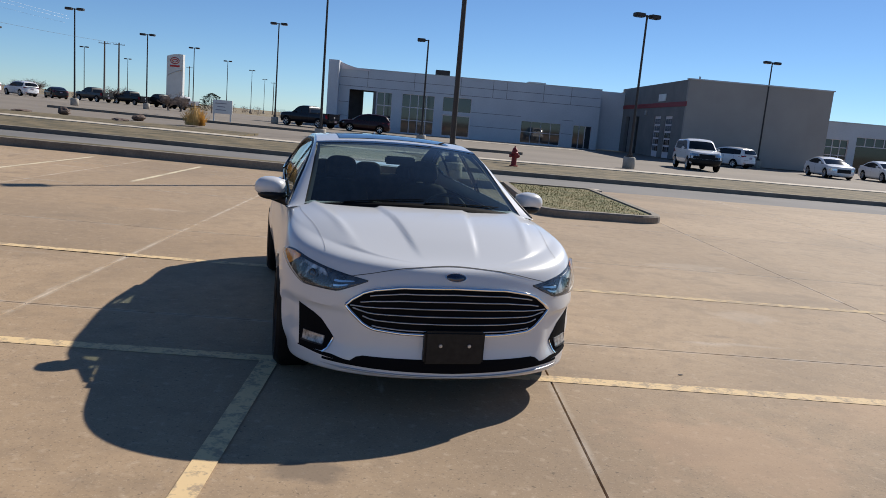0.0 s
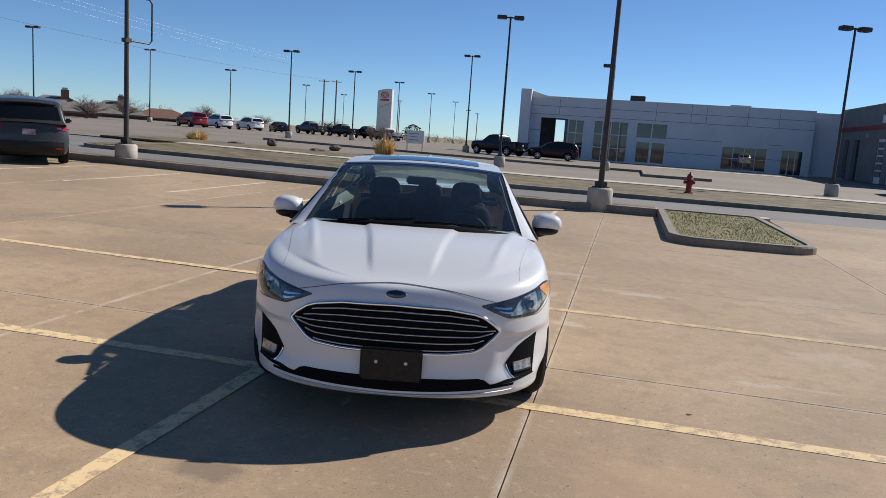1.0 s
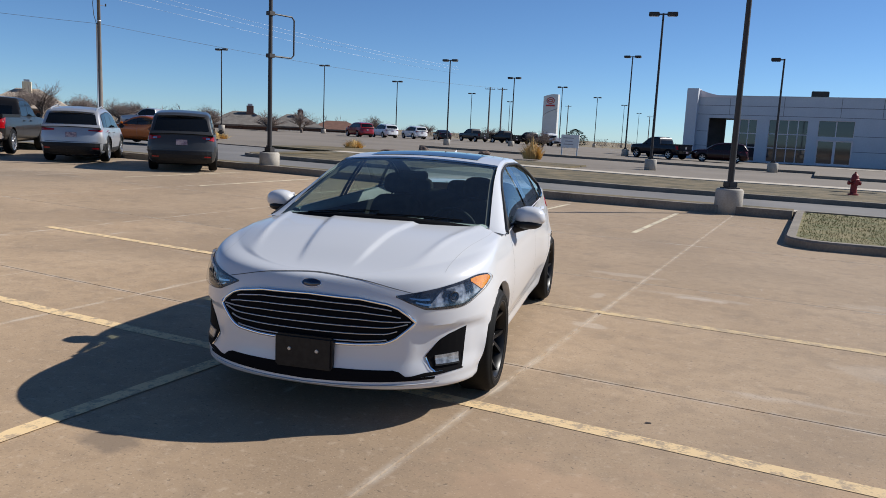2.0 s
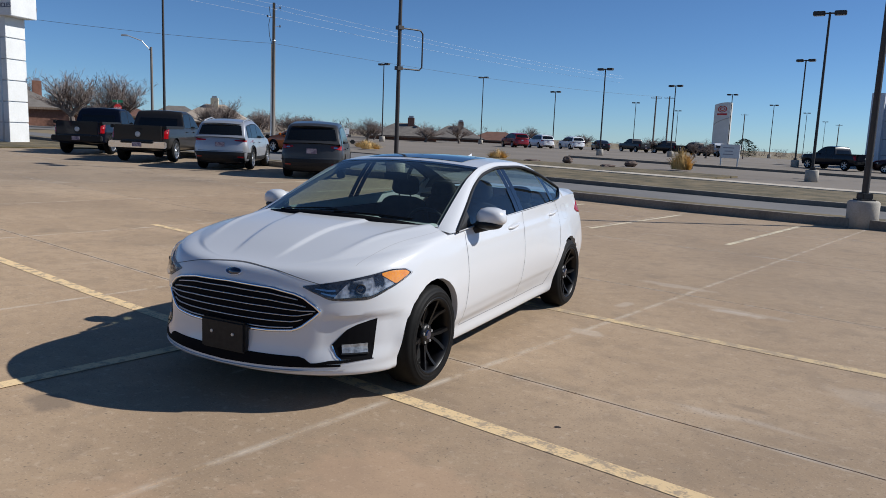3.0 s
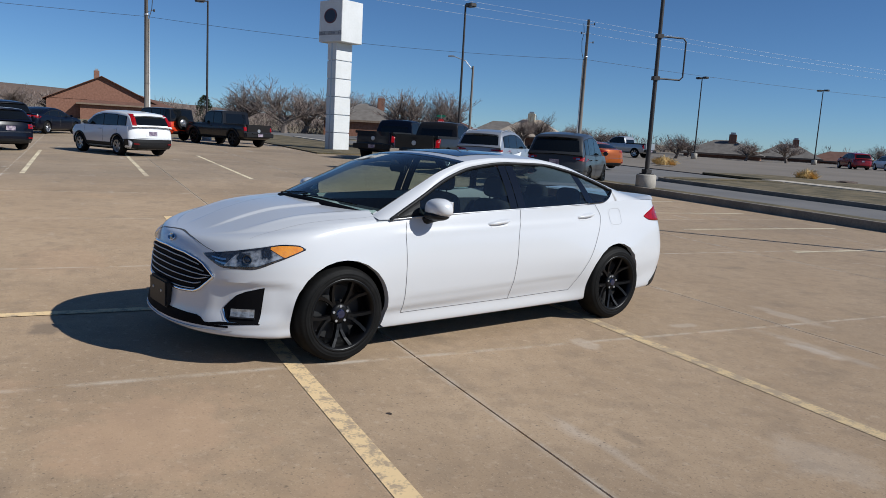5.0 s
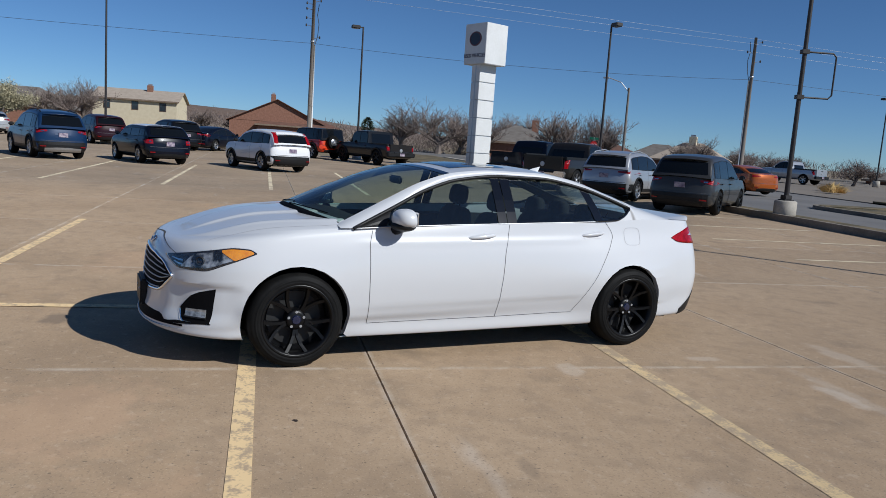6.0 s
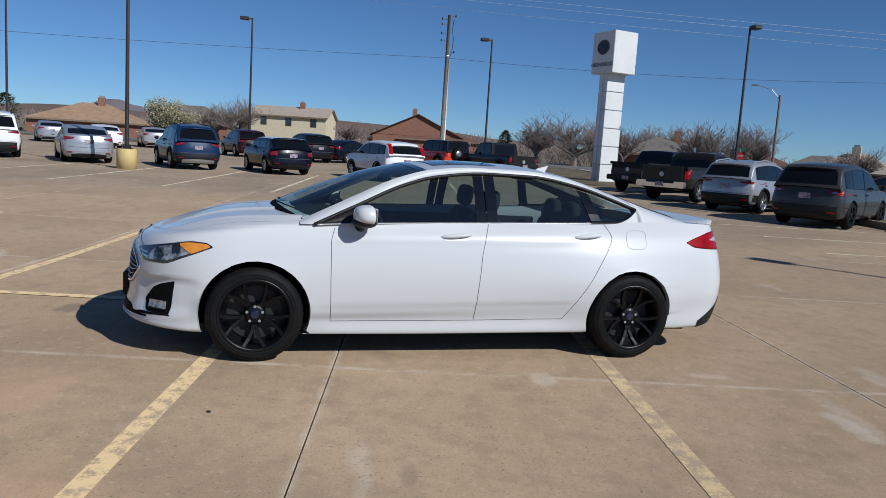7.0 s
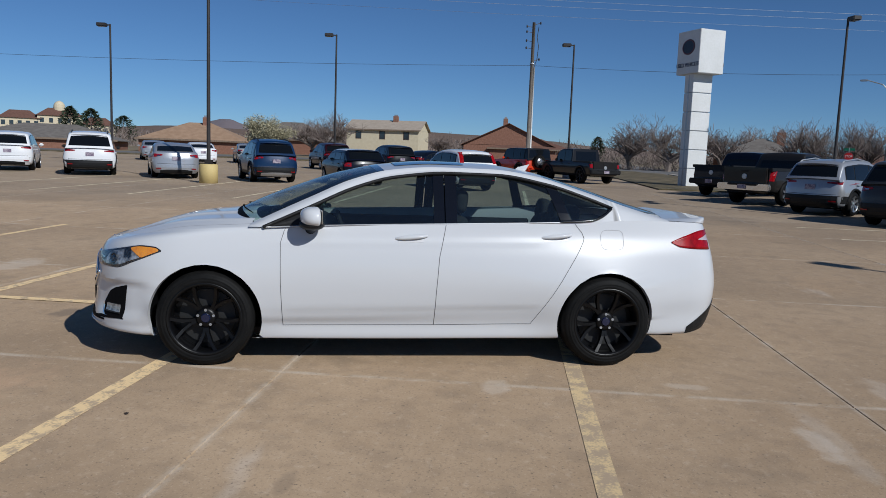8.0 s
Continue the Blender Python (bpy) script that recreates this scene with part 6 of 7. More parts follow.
truck(-44.5, 98.5, 150, "grey", "grey pickup truck in the far row")
truck(-41.2, 103.0, 150, "black", "black pickup truck in the far row")
truck(-37.6, 104.5, 150, "black", "black pickup truck in the far row")
truck(-34.6, 105.0, 140, "white", "white pickup truck in the far row")


# ---- showroom and service wing across the road ----
M["panel_grey"] = surface("pale_metal_cladding", (0.56, 0.58, 0.61), (0.63, 0.65, 0.68), 0.45, scale=0.4, fine=6)
M["stucco_tan"] = surface("tan_stucco", (0.35, 0.32, 0.29), (0.40, 0.37, 0.335), 0.9, scale=0.5, fine=12, bump=0.1)
M["block_grey"] = surface("grey_block", (0.17, 0.165, 0.16), (0.215, 0.21, 0.20), 0.85, scale=0.8, fine=12)
M["joint_grey"] = surface("facade_joint", (0.20, 0.205, 0.215), None, 0.7)
# near-black colour carries the deep shade inside the porch
M["porch_shade"] = surface("shaded_porch_cladding", (0.055, 0.050, 0.047), (0.085, 0.078, 0.072), 0.8, scale=1.5, fine=12)
M["frame_white"] = surface("white_window_frame", (0.78, 0.70, 0.70), None, 0.5)
M["shop_glass"] = surface("dark_shop_glass", (0.03, 0.038, 0.045), None, 0.03, coat=0.5)


def wall_window(parent, x0, x1, z0, z1, y, cols, rows, frame=0.085, glass_mat="shop_glass", name="window"):
    """Glazing in a wall that faces south, standing at y."""
    root = new(name)
    root.parent = parent
    part("glazing", box(x0, x1, y - 0.02, y + 0.02, z0, z1), M[glass_mat], root)
    for k in range(cols + 1):
        x = x0 + (x1 - x0) * k / cols
        part("mullion", box(x - frame / 2, x + frame / 2, y - 0.06, y - 0.02, z0, z1), M["frame_white"], root)
    for k in range(rows + 1):
        z = z0 + (z1 - z0) * k / rows
        part("transom", box(x0, x1, y - 0.065, y - 0.025, z - frame / 2, z + frame / 2), M["frame_white"], root)
    return root


def wall_with_holes(x0, x1, z0, z1, y0, y1, holes):
    """A wall along x with openings (x0, x1, z0, z1) right through it."""
    xs = sorted({x0, x1, *[h[0] for h in holes], *[h[1] for h in holes]})
    zs = sorted({z0, z1, *[h[2] for h in holes], *[h[3] for h in holes]})
    bm = bmesh.new()
    for a, b in zip(xs, xs[1:]):
        for c, d in zip(zs, zs[1:]):
            mx, mz = (a + b) / 2, (c + d) / 2
            if not any(h[0] < mx < h[1] and h[2] < mz < h[3] for h in holes):
                add_box(bm, a, b, y0, y1, c, d)
    bmesh.ops.remove_doubles(bm, verts=bm.verts, dist=0.001)
    return bm


def showroom():
    root = thing("showroom", pose(0, 0, -0.05), "long grey metal-clad car showroom with glazed entrance", "building")
    holes = [(-7.9, -5.0, 0.0, 4.25), (-4.9, -3.3, 0.1, 4.2), (-2.2, 1.3, 0.1, 4.25), (2.2, 5.3, 0.1, 4.3), (10.9, 15.2, 0.15, 2.45), (16.6, 18.6, 0.0, 2.45)]
    part("wall", wall_with_holes(-9.0, 19.3, 0, 6.45, 76, 76.4, holes), M["panel_grey"], root)
    for z in (1.45, 2.9, 4.6, 5.5):
        for a, b in ((-9.0, -7.95), (5.35, 10.8), (15.3, 16.5)) if z < 4.3 else ((-9.0, 19.3),):
            part("panel_joint", box(a, b, 75.985, 76.0, z - 0.025, z + 0.025), M["joint_grey"], root)
    for x in (-6.0, -1.0, 4.0, 7.5, 9.0, 13.0, 16.0):
        part("panel_joint", box(x - 0.02, x + 0.02, 75.985, 76.0, 4.62, 6.4), M["block_grey"], root)
    wall_window(root, -4.9, -3.3, 0.1, 4.2, 76.2, 2, 3)
    wall_window(root, -2.2, 1.3, 0.1, 4.25, 76.2, 4, 3)
    wall_window(root, 2.2, 5.3, 2.75, 4.3, 76.2, 2, 1)
    wall_window(root, 2.2, 5.3, 0.1, 2.45, 76.15, 2, 1, 0.24, name="entrance_door")
    part("spandrel", box(2.2, 5.3, 76.02, 76.3, 2.45, 2.75), M["panel_grey"], root)
    wall_window(root, 10.9, 15.2, 0.15, 2.45, 76.2, 4, 2, 0.05)
    wall_window(root, 16.6, 18.6, 0.0, 2.45, 76.2, 3, 1, 0.08, name="side_door")
    part("portal", box(-10.1, -9.0, 74.8, 77.2, 0, 7.1), M["panel_grey"], root)
    bm = bmesh.new()
    add_grid(bm, [[(-9.0 + 3.2 * k / 8, y, 6.4 + 0.62 * (1 - k / 8) ** 2) for k in range(9)] for y in (75.9, 76.5)])
    add_grid(bm, [[(-9.0 + 3.2 * k / 8, 75.9, z if z else 6.4 + 0.62 * (1 - k / 8) ** 2) for k in range(9)] for z in (6.3, 0)])
    part("swept_parapet", bm, M["frame_white"], root)
    part("porch_back", box(-5.35, -4.9, 76.4, 84, 0, 4.25), M["block_grey"], root)
    part("porch_wall", box(-9.0, -6.7, 80.0, 80.3, 0, 6.0), M["porch_shade"], root)
    part("porch_ceiling", box(-9.0, -5.0, 76.4, 82.0, 4.26, 4.4), M["porch_shade"], root)
    part("side_wall", box(19.0, 19.3, 76.4, 100, 0, 6.4), M["panel_grey"], root)
    part("side_wall", box(-5.0, -4.7, 84, 100, 0, 6.4), M["panel_grey"], root)
    part("roof", box(-9.0, 19.3, 76.4, 100, 6.0, 6.2), M["block_grey"], root)
    for x, z, w in ((2.0, 7.25, 1.6), (12.6, 6.85, 2.0), (16.0, 6.7, 1.2)):
        part("roof_unit", box(x - w / 2, x + w / 2, 79, 81, 6.2, z, 0.05), M["pole"] if x < 5 else M["steel"], root)
    for z in (6.45,):
        part("coping", box(-9.0, 19.3, 75.95, 76.45, 6.45, 6.52), M["steel"], root)


def service_wing():
    root = thing("service_wing", pose(0, 0, 0.05), "tan service wing with a red band and roller doors", "building")
    part("front_wall", box(22.1, 34.4, 57.0, 57.35, 0, 6.75), M["stucco_tan"], root)
    part("coping", box(22.0, 34.5, 56.93, 57.4, 6.75, 6.85), M["steel"], root)
    # west wall, with doors
    spans = [(60.2, 62.2), (63.4, 65.4), (70.5, 72.3), (74.0, 75.4)]
    prev = 57.35
    for a, b in spans:
        part("west_wall", box(22.1, 22.45, prev, a, 0, 6.75), M["block_grey"], root)
        part("west_wall", box(22.1, 22.45, a, b, 3.75, 6.75), M["block_grey"], root)
        prev = b
    part("west_wall", box(22.1, 22.45, prev, 78.0, 0, 6.75), M["block_grey"], root)
    part("red_band", box(22.04, 22.1, 57.0, 77.0, 4.55, 4.95), M["red_paint"], root)
    part("sign_panel", box(22.02, 22.1, 62.6, 64.6, 5.1, 5.75), M["sign_white"], root)
    for a, b in spans[:2]:
        door = part("roller_door", box(22.2, 22.26, a, b, 0, 3.75), M["frame_white"], root, "white roller door with square panes")
        for i in range(3):
            for j in range(5):
                part("pane", box(22.17, 22.2, a + 0.15 + i * 0.6, a + 0.62 + i * 0.6, 0.55 + j * 0.62, 1.02 + j * 0.62), M["shop_glass"], door)
    for a, b in spans[2:]:
        part("dark_doorway", box(22.4, 22.44, a, b, 0, 3.75), M["gloss_black"], root)
    part("link_wall", box(19.3, 22.1, 77.0, 77.3, 0, 6.3), M["panel_grey"], root)
    part("roof", box(22.45, 34.4, 57.35, 100, 6.3, 6.5), M["block_grey"], root)
    part("east_wall", box(34.05, 34.4, 57.35, 100, 0, 6.75), M["stucco_tan"], root)
    part("roof_vent", tube([(24.0, 60, 6.5), (24.0, 60, 7.3)], 0.09, 8), M["steel"], root)
    part("wall_lamp", box(21.95, 22.1, 68.0, 68.3, 3.9, 4.3), M["steel"], root)


def rear_shop():
    root = thing("workshop", pose(0, 0, 0), "low pale workshop with wide glazed doors", "building")
    part("wall", wall_with_holes(40.5, 62, 0, 4.9, 70, 70.4, [(41.4, 43.8, 0, 3.2), (44.6, 48.6, 0, 3.6), (50, 54, 0, 3.6)]), M["panel_grey"], root)
    wall_window(root, 41.4, 43.8, 0, 3.2, 70.2, 3, 4)
    wall_window(root, 44.6, 48.6, 2.7, 3.6, 70.2, 4, 1)
    part("dark_opening", box(44.6, 54, 70.5, 70.6, 0, 3.6), M["gloss_black"], root)
    part("roof", box(40.5, 62, 70.4, 90, 4.4, 4.6), M["block_grey"], root)
    part("coping", box(40.4, 62, 69.9, 70.45, 4.9, 5.0), M["steel"], root)
    part("side_wall", box(40.5, 40.8, 70.4, 90, 0, 4.6), M["panel_grey"], root)


showroom()
service_wing()
rear_shop()


# ---- signs ----
def lettering(text, size, at, material, parent, depth=0.01):
    cu = bpy.data.curves.new("lettering", "FONT")
    cu.body, cu.size, cu.extrude, cu.align_x, cu.align_y = text, size, depth, "CENTER", "CENTER"
    tmp = bpy.data.objects.new("lettering", cu)
    scene.collection.objects.link(tmp)
    dg = bpy.context.evaluated_depsgraph_get()
    me = bpy.data.meshes.new_from_object(tmp.evaluated_get(dg))
    bpy.data.objects.remove(tmp)
    me.materials.clear()
    me.materials.append(material)
    ob = new("lettering", me)
    ob.parent = parent
    ob.matrix_basis = at
    return ob


def pylon_sign():
    """The panelled pylon at the corner of the lot."""
    root = thing("pylon_sign", on_land(-36.4, 10.75, 25) @ Matrix.Diagonal((0.90, 0.90, 0.985, 1)), "white panelled pylon sign with a dark oval and lettering", "sign")
    part("footing", box(-0.6, 0.6, -0.95, 0.95, -0.15, 0.05), M["base_conc"], root)
    part("core", box(-0.34, 0.34, -0.62, 0.62, 0.0, 6.2), M["steel"], root)
    for k in range(6):
        z0 = 0.02 + k * 1.03
        part("panel", box(-0.40, 0.40, -0.68, 0.68, z0, z0 + 0.98, 0.012), M["sign_white"], root)
    for s in (-1, 1):
        part("groove", box(-0.06, 0.06, *sorted((s * 0.681, s * 0.686)), 0.05, 6.1), M["steel"], root)
    head = part("sign_box", box(-1.03, 1.03, -0.89, 0.89, 6.15, 8.45, 0.02), M["sign_white"], root)
    for s, a in ((-1, 0), (1, 180)):
        bm = bmesh.new()
        add_lathe(bm, [(0.001, 0.02), (0.5, 0.02), (0.52, 0.0)], 32, pose(0, s * 0.89, 7.58, 90 if s < 0 else -90, 0, 0) @ Matrix.Diagonal((1.12, 0.80, 1, 1)))
        part("oval", bm, surface("dark_navy_oval", (0.012, 0.012, 0.03), None, 0.4), head)
        bm = bmesh.new()
        add_lathe(bm, [(0.44, 0.03), (0.47, 0.034), (0.5, 0.03)], 32, pose(0, s * 0.89, 7.58, 90 if s < 0 else -90, 0, 0) @ Matrix.Diagonal((1.12, 0.80, 1, 1)))
        part("oval_ring", bm, surface("dull_red_ring", (0.16, 0.03, 0.03), None, 0.4), head)
        lettering("USED VEHICLES", 0.30, pose(0, s * 0.902, 6.62, 90, 0, a), surface("navy_letters", (0.03, 0.04, 0.09), None, 0.5), head)
    return root


def brand_pylon():
    root = thing("dealer_pylon", on_land(-53.6, 160.4, -8) @ Matrix.Scale(1.52, 4), "tall white dealership pylon with a red oval emblem", "sign")
    bm = bmesh.new()
    n = 10
    add_grid(bm, [[(-1.2 + 2.4 * k / n, y, z if z is not None else 6.75 + 0.55 * math.sin(math.pi * (0.12 + 0.5 * k / n))) for k in range(n + 1)] for y, z in ((-0.3, 0.0), (-0.3, None), (0.3, None), (0.3, 0.0), (-0.3, 0.0))])
    for s in (-1, 1):
        add_grid(bm, [[(s * 1.2, y, z) for y in (-0.3, 0.3)] for z in (0.0, 6.75 + 0.55 * math.sin(math.pi * (0.12 if s < 0 else 0.62)))])
    part("slab_body", bm, M["sign_white"], root)
    red = surface("bright_red_sign", (0.5, 0.02, 0.02), None, 0.4)
    for w, h in ((0.62, 0.42), (0.36, 0.18)):
        bm = bmesh.new()
        pts = [(w * math.cos(a), -0.33, 6.35 + h * math.sin(a)) for a in (2 * math.pi * k / 28 for k in range(29))]
        add_tube(bm, pts, 0.055, 6, False)
        part("emblem_ring", bm, red, root)
    part("name_bar", box(-0.72, 0.72, -0.34, -0.30, 5.5, 5.75), red, root)
    part("swoosh", tube([(-1.1 + 2.2 * k / 10, -0.31, 4.1 + 1.05 * (k / 10) ** 0.6) for k in range(11)], 0.05, 6), M["steel"], root)


pylon_sign()
brand_pylon()


def small_board(x, y, turn):
    root = thing("notice_board", on_land(x, y, turn), "small white dealer notice board on two posts", "sign")
    part("board", box(-0.82, 0.82, -0.05, 0.05, 0.6, 1.65, 0.02), M["sign_white"], root)
    for s in (-0.7, 0.7):
        part("post", box(s - 0.05, s + 0.05, -0.04, 0.04, 0, 0.6), M["steel"], root)
    for k, w in enumerate((0.6, 0.42, 0.55)):
        part("text_bar", box(-w, w * 0.6, -0.06, -0.05, 1.35 - 0.25 * k, 1.42 - 0.25 * k), surface("grey_print", (0.3, 0.3, 0.32), None, 0.6), root)


small_board(-15.5, 53.8, -12)


def stop_sign(x, y, turn):
    root = thing("stop_sign", on_land(x, y, turn), "red octagonal stop sign with green street plate above", "sign")
    part("post", tube([(0, 0, 0), (0, 0, 3.0)], 0.03, 8), M["steel"], root)
    bm = bmesh.new()
    add_lathe(bm, [(0.001, -0.01), (0.38, -0.01), (0.38, 0.01), (0.001, 0.01)], 8, pose(0, -0.04, 2.2, 90, 22.5, 0))
    part("plate", bm, surface("stop_red", (0.50, 0.02, 0.02), None, 0.4), root)
    lettering("STOP", 0.26, pose(0, -0.065, 2.2, 90, 0, 0), M["sign_white"], root, 0.004)
    part("street_plate", box(-0.45, 0.45, -0.02, 0.02, 2.72, 2.95), surface("street_green", (0.02, 0.16, 0.09), None, 0.4), root)


stop_sign(-66.0, 31.5, 65)


# ---- hydrant, stones, ornamental grass ----
def hydrant(x, y):
    root = thing("fire_hydrant", on_land(x, y, 20, 0.09), "weathered dark red fire hydrant standing in the turf", "fire hydrant")
    part("barrel", lathe([(0.001, 0), (0.17, 0), (0.17, 0.05), (0.11, 0.06), (0.10, 0.48), (0.145, 0.5), (0.145, 0.55), (0.12, 0.57), (0.10, 0.68), (0.05, 0.75), (0.001, 0.76)], 20), M["red_paint"], root, smooth=False)
    part("bonnet_nut", lathe([(0.03, 0.75), (0.03, 0.81), (0.001, 0.81)], 6), M["red_paint"], root)
    for s in (-1, 1):
        part("nozzle", lathe([(0.055, 0.0), (0.055, 0.16), (0.07, 0.16), (0.07, 0.21), (0.001, 0.21)], 12, pose(0, 0, 0.42, 0, 90 * s, 0)), M["red_paint"], root)
    part("pumper_nozzle", lathe([(0.075, 0.0), (0.075, 0.15), (0.09, 0.15), (0.09, 0.21), (0.001, 0.21)], 12, pose(0, 0, 0.42, 90, 0, 0)), M["red_paint"], root)


hydrant(4.0, 24.0)
M["rock"] = surface("dark_red_rock", (0.075, 0.05, 0.04), (0.14, 0.10, 0.08), 0.9, scale=5, fine=30, bump=0.5)


def boulder(x, y, w, h):
    bm = bmesh.new()
    bmesh.ops.create_icosphere(bm, subdivisions=3, radius=1.0)
    for v in bm.verts:
        k = 1 + 0.35 * noise.noise(v.co * 1.7 + Vector((x, y, 0)))
        v.co = Vector((v.co.x * w * k, v.co.y * w * 0.7 * k, h * 0.42 + v.co.z * h * 0.62 * k))
    ob = part("boulder", bm, M["rock"])
    ob.matrix_world = on_land(x, y, x * 40, 0.05)
    tagged(ob, "dark reddish landscape boulder on brown mulch", "boulder", "boulders")


for x, y, w, h in ((-19.8, 36.8, 0.46, 0.34), (-16.3, 38.5, 0.42, 0.30), (-15.6, 34.0, 0.55, 0.18), (-20.8, 34.2, 0.55, 0.14), (-13.3, 40.0, 0.3, 0.3)):
    boulder(x, y, w, h)
M["straw"] = surface("straw_grass", (0.55, 0.36, 0.12), (0.70, 0.50, 0.22), 0.9, scale=6, fine=30)


def tuft(x, y, h, w, lean=0.0):
    rng = random.Random(int(x * 31 + y * 7))
    bm = bmesh.new()
    for k in range(700):
        a, r = rng.uniform(0, 2 * math.pi), rng.random() ** 0.7
        hh = h * rng.uniform(0.4, 1.0) * (1 - 0.45 * r)
        bx, by = 0.40 * w * r * math.cos(a), 0.40 * w * r * math.sin(a)
        sp = rng.uniform(-0.35, 1.0) * w * 0.34
        pts = []
        for t in (0, 0.5, 1.0):
            q = t**1.8
            pts.append((bx + sp * q * math.cos(a) + lean * q * h, by + sp * q * math.sin(a), hh * (t - 0.18 * q * r)))
        wd = 0.018
        d = Vector((-math.sin(a + 1), math.cos(a + 1), 0)) * wd
        add_grid(bm, [[Vector(p) - d * (1.1 - t), Vector(p) + d * (1.1 - t)] for p, t in zip(pts, (0, 0.4, 0.9))])
    ob = part("ornamental_grass", bm, M["straw"])
    ob.matrix_world = on_land(x, y, 0, 0.08)
    tagged(ob, "dry straw-coloured clump of ornamental grass", "grass clump", "grass clumps", "stuff")


for x, y, h, w in ((-12.9, 38.0, 1.5, 1.35), (-23.7, 34.7, 0.68, 1.3), (-37.0, 36.0, 0.7, 1.8), (-34.0, 33.5, 0.6, 1.6)):
    tuft(x, y, h, w)


# ---- west lamps, poles and cables ----
lamp_post(-21.6, -10.6, 8.2, 1, 90, 0.72, 0.345, "base_yellow", "dark pole lamp on a yellow painted concrete base")
for x, y, h, a in ((-42.6, -10.75, 8.7, 100), (-43.6, 4.5, 8.55, 95), (-32.2, 16.5, 8.45, 190), (-37.7, -23.3, 8.3, 100)):
    lamp_post(x, y, h, 1, a, 0.3, 0.3, "base_conc", "dark single-head pole lamp by the lot's edge")
frame_root = thing("banner_frame", on_land(-13.1, 13.75, 78), "empty dark steel banner frame clamped to the lamp post", "banner frame")
part("hoop", tube([(0.05, 0, 4.95), (0.85, 0, 4.95), (0.95, 0, 4.85), (0.95, 0, 3.75), (0.85, 0, 3.65), (0.05, 0, 3.65)], 0.026, 8), M["pole"], frame_root)
for z in (3.65, 4.95):
    part("clamp", box(-0.10, 0.10, -0.10, 0.10, z - 0.06, z + 0.06), M["pole"], frame_root)


def utility_pole(x, y, h, arms=1, standoffs=(), conduit=0, label="weathered wooden utility pole with cables"):
    """standoffs: (side, drop below the top) of short insulator brackets; conduit: the side that carries a pale riser."""
    root = thing("utility_pole", on_land(x, y, 70 if standoffs else 20), label, "utility pole", "utility poles")
    part("mast", tube([(0, 0, -0.3), (0, 0, h)], [0.20, 0.13], 12), M["wood_pole"], root, smooth=True)
    for s, drop in standoffs:
        z = h - drop
        arm = part("bracket", tube([(s * 0.10, 0, z - 0.10), (s * 0.45, 0, z), (s * 0.62, 0, z)], 0.025, 6), M["steel"], root)
        part("insulator", lathe([(0.001, 0.24), (0.05, 0.21), (0.075, 0.12), (0.05, 0.08), (0.07, 0.03), (0.02, 0.0)], 10, pose(s * 0.60, 0, z - 0.10)), M["pole"], arm, smooth=True)
    if conduit:
        c = conduit
        part("conduit", tube([(c * 0.24, 0, 0), (c * 0.20, 0, h * 0.70)], 0.065, 8), M["sign_white"], root, smooth=True)
        part("riser_cable", tube([(c * 0.20, 0, h * 0.70), (c * 0.42, 0, h * 0.76), (c * 0.50, 0, h * 0.84), (c * 0.34, 0, h * 0.90), (c * 0.45, 0, h * 0.97)], 0.028, 6), M["wire"], root, smooth=True)
        part("band", lathe([(0.19, 0.0), (0.20, 0.03), (0.20, 0.09), (0.19, 0.12)], 12, pose(0, 0, h * 0.72)), M["steel"], root)
    for k in range(arms):
        z = h - 0.4 - 0.9 * k
        arm = part("cross_arm", box(-1.1, 1.1, -0.06, 0.06, z - 0.06, z + 0.06), M["wood_pole"], root)
        for s in (-1.0, -0.5, 0.5, 1.0):
            part("insulator", lathe([(0.001, 0.18), (0.04, 0.16), (0.05, 0.06), (0.02, 0.0)], 8, pose(s, 0, z + 0.06)), M["steel"], arm)
    return root


utility_pole(-59.8, 2.2, 12.5, 0, ((-1, 0.3), (-1, 0.75), (-1, 1.5), (-1, 2.1), (1, 0.1), (1, 3.1)), 1, "weathered utility pole with insulators and a pale conduit")
utility_pole(-55.0, 41.3, 12.7, 0, ((1, 0.4), (-1, 1.3), (1, 2.1)), -1, "weathered wooden utility pole with insulators and riser cable")
for x, y, h in ((-63.5, 147.8, 11.4), (-62.4, 152.1, 11.7), (-80.5, 258.1, 13.3), (-58.0, 290.0, 12.0)):
    utility_pole(x, y, h, 1)


def cable(a, b, sag, r=0.022, mat="wire"):
    bm = bmesh.new()
    a, b = Vector(a), Vector(b)
    n = 24
    add_tube(bm, [a.lerp(b, k / n) - Vector((0, 0, sag * 4 * (k / n) * (1 - k / n))) for k in range(n + 1)], r, 5)
    tagged(part("cable", bm, M[mat]), "thin dark overhead cable between utility poles", "cable", "overhead cables")


cable((-59.8, 2.2, 9.6), (-54.0, -75.0, 9.6), 0.6, 0.014)
cable((-59.8, 2.2, 9.6), (-55.0, 41.3, 9.6), 0.5, 0.014)
cable((-55.0, 41.3, 9.6), (-50.0, 120.0, 9.6), 0.7, 0.014)
for z, dx in ((13.2, 0.0), (12.7, 0.3), (12.1, -0.3)):
    cable((-55.0 + dx, 41.3, z), (-47.0 + dx, -45.0, z + 1.2), 0.4, 0.008, "steel")
    cable((-55.0 + dx, 41.3, z), (-58.0 + dx, 120.0, z), 0.5, 0.008, "steel")


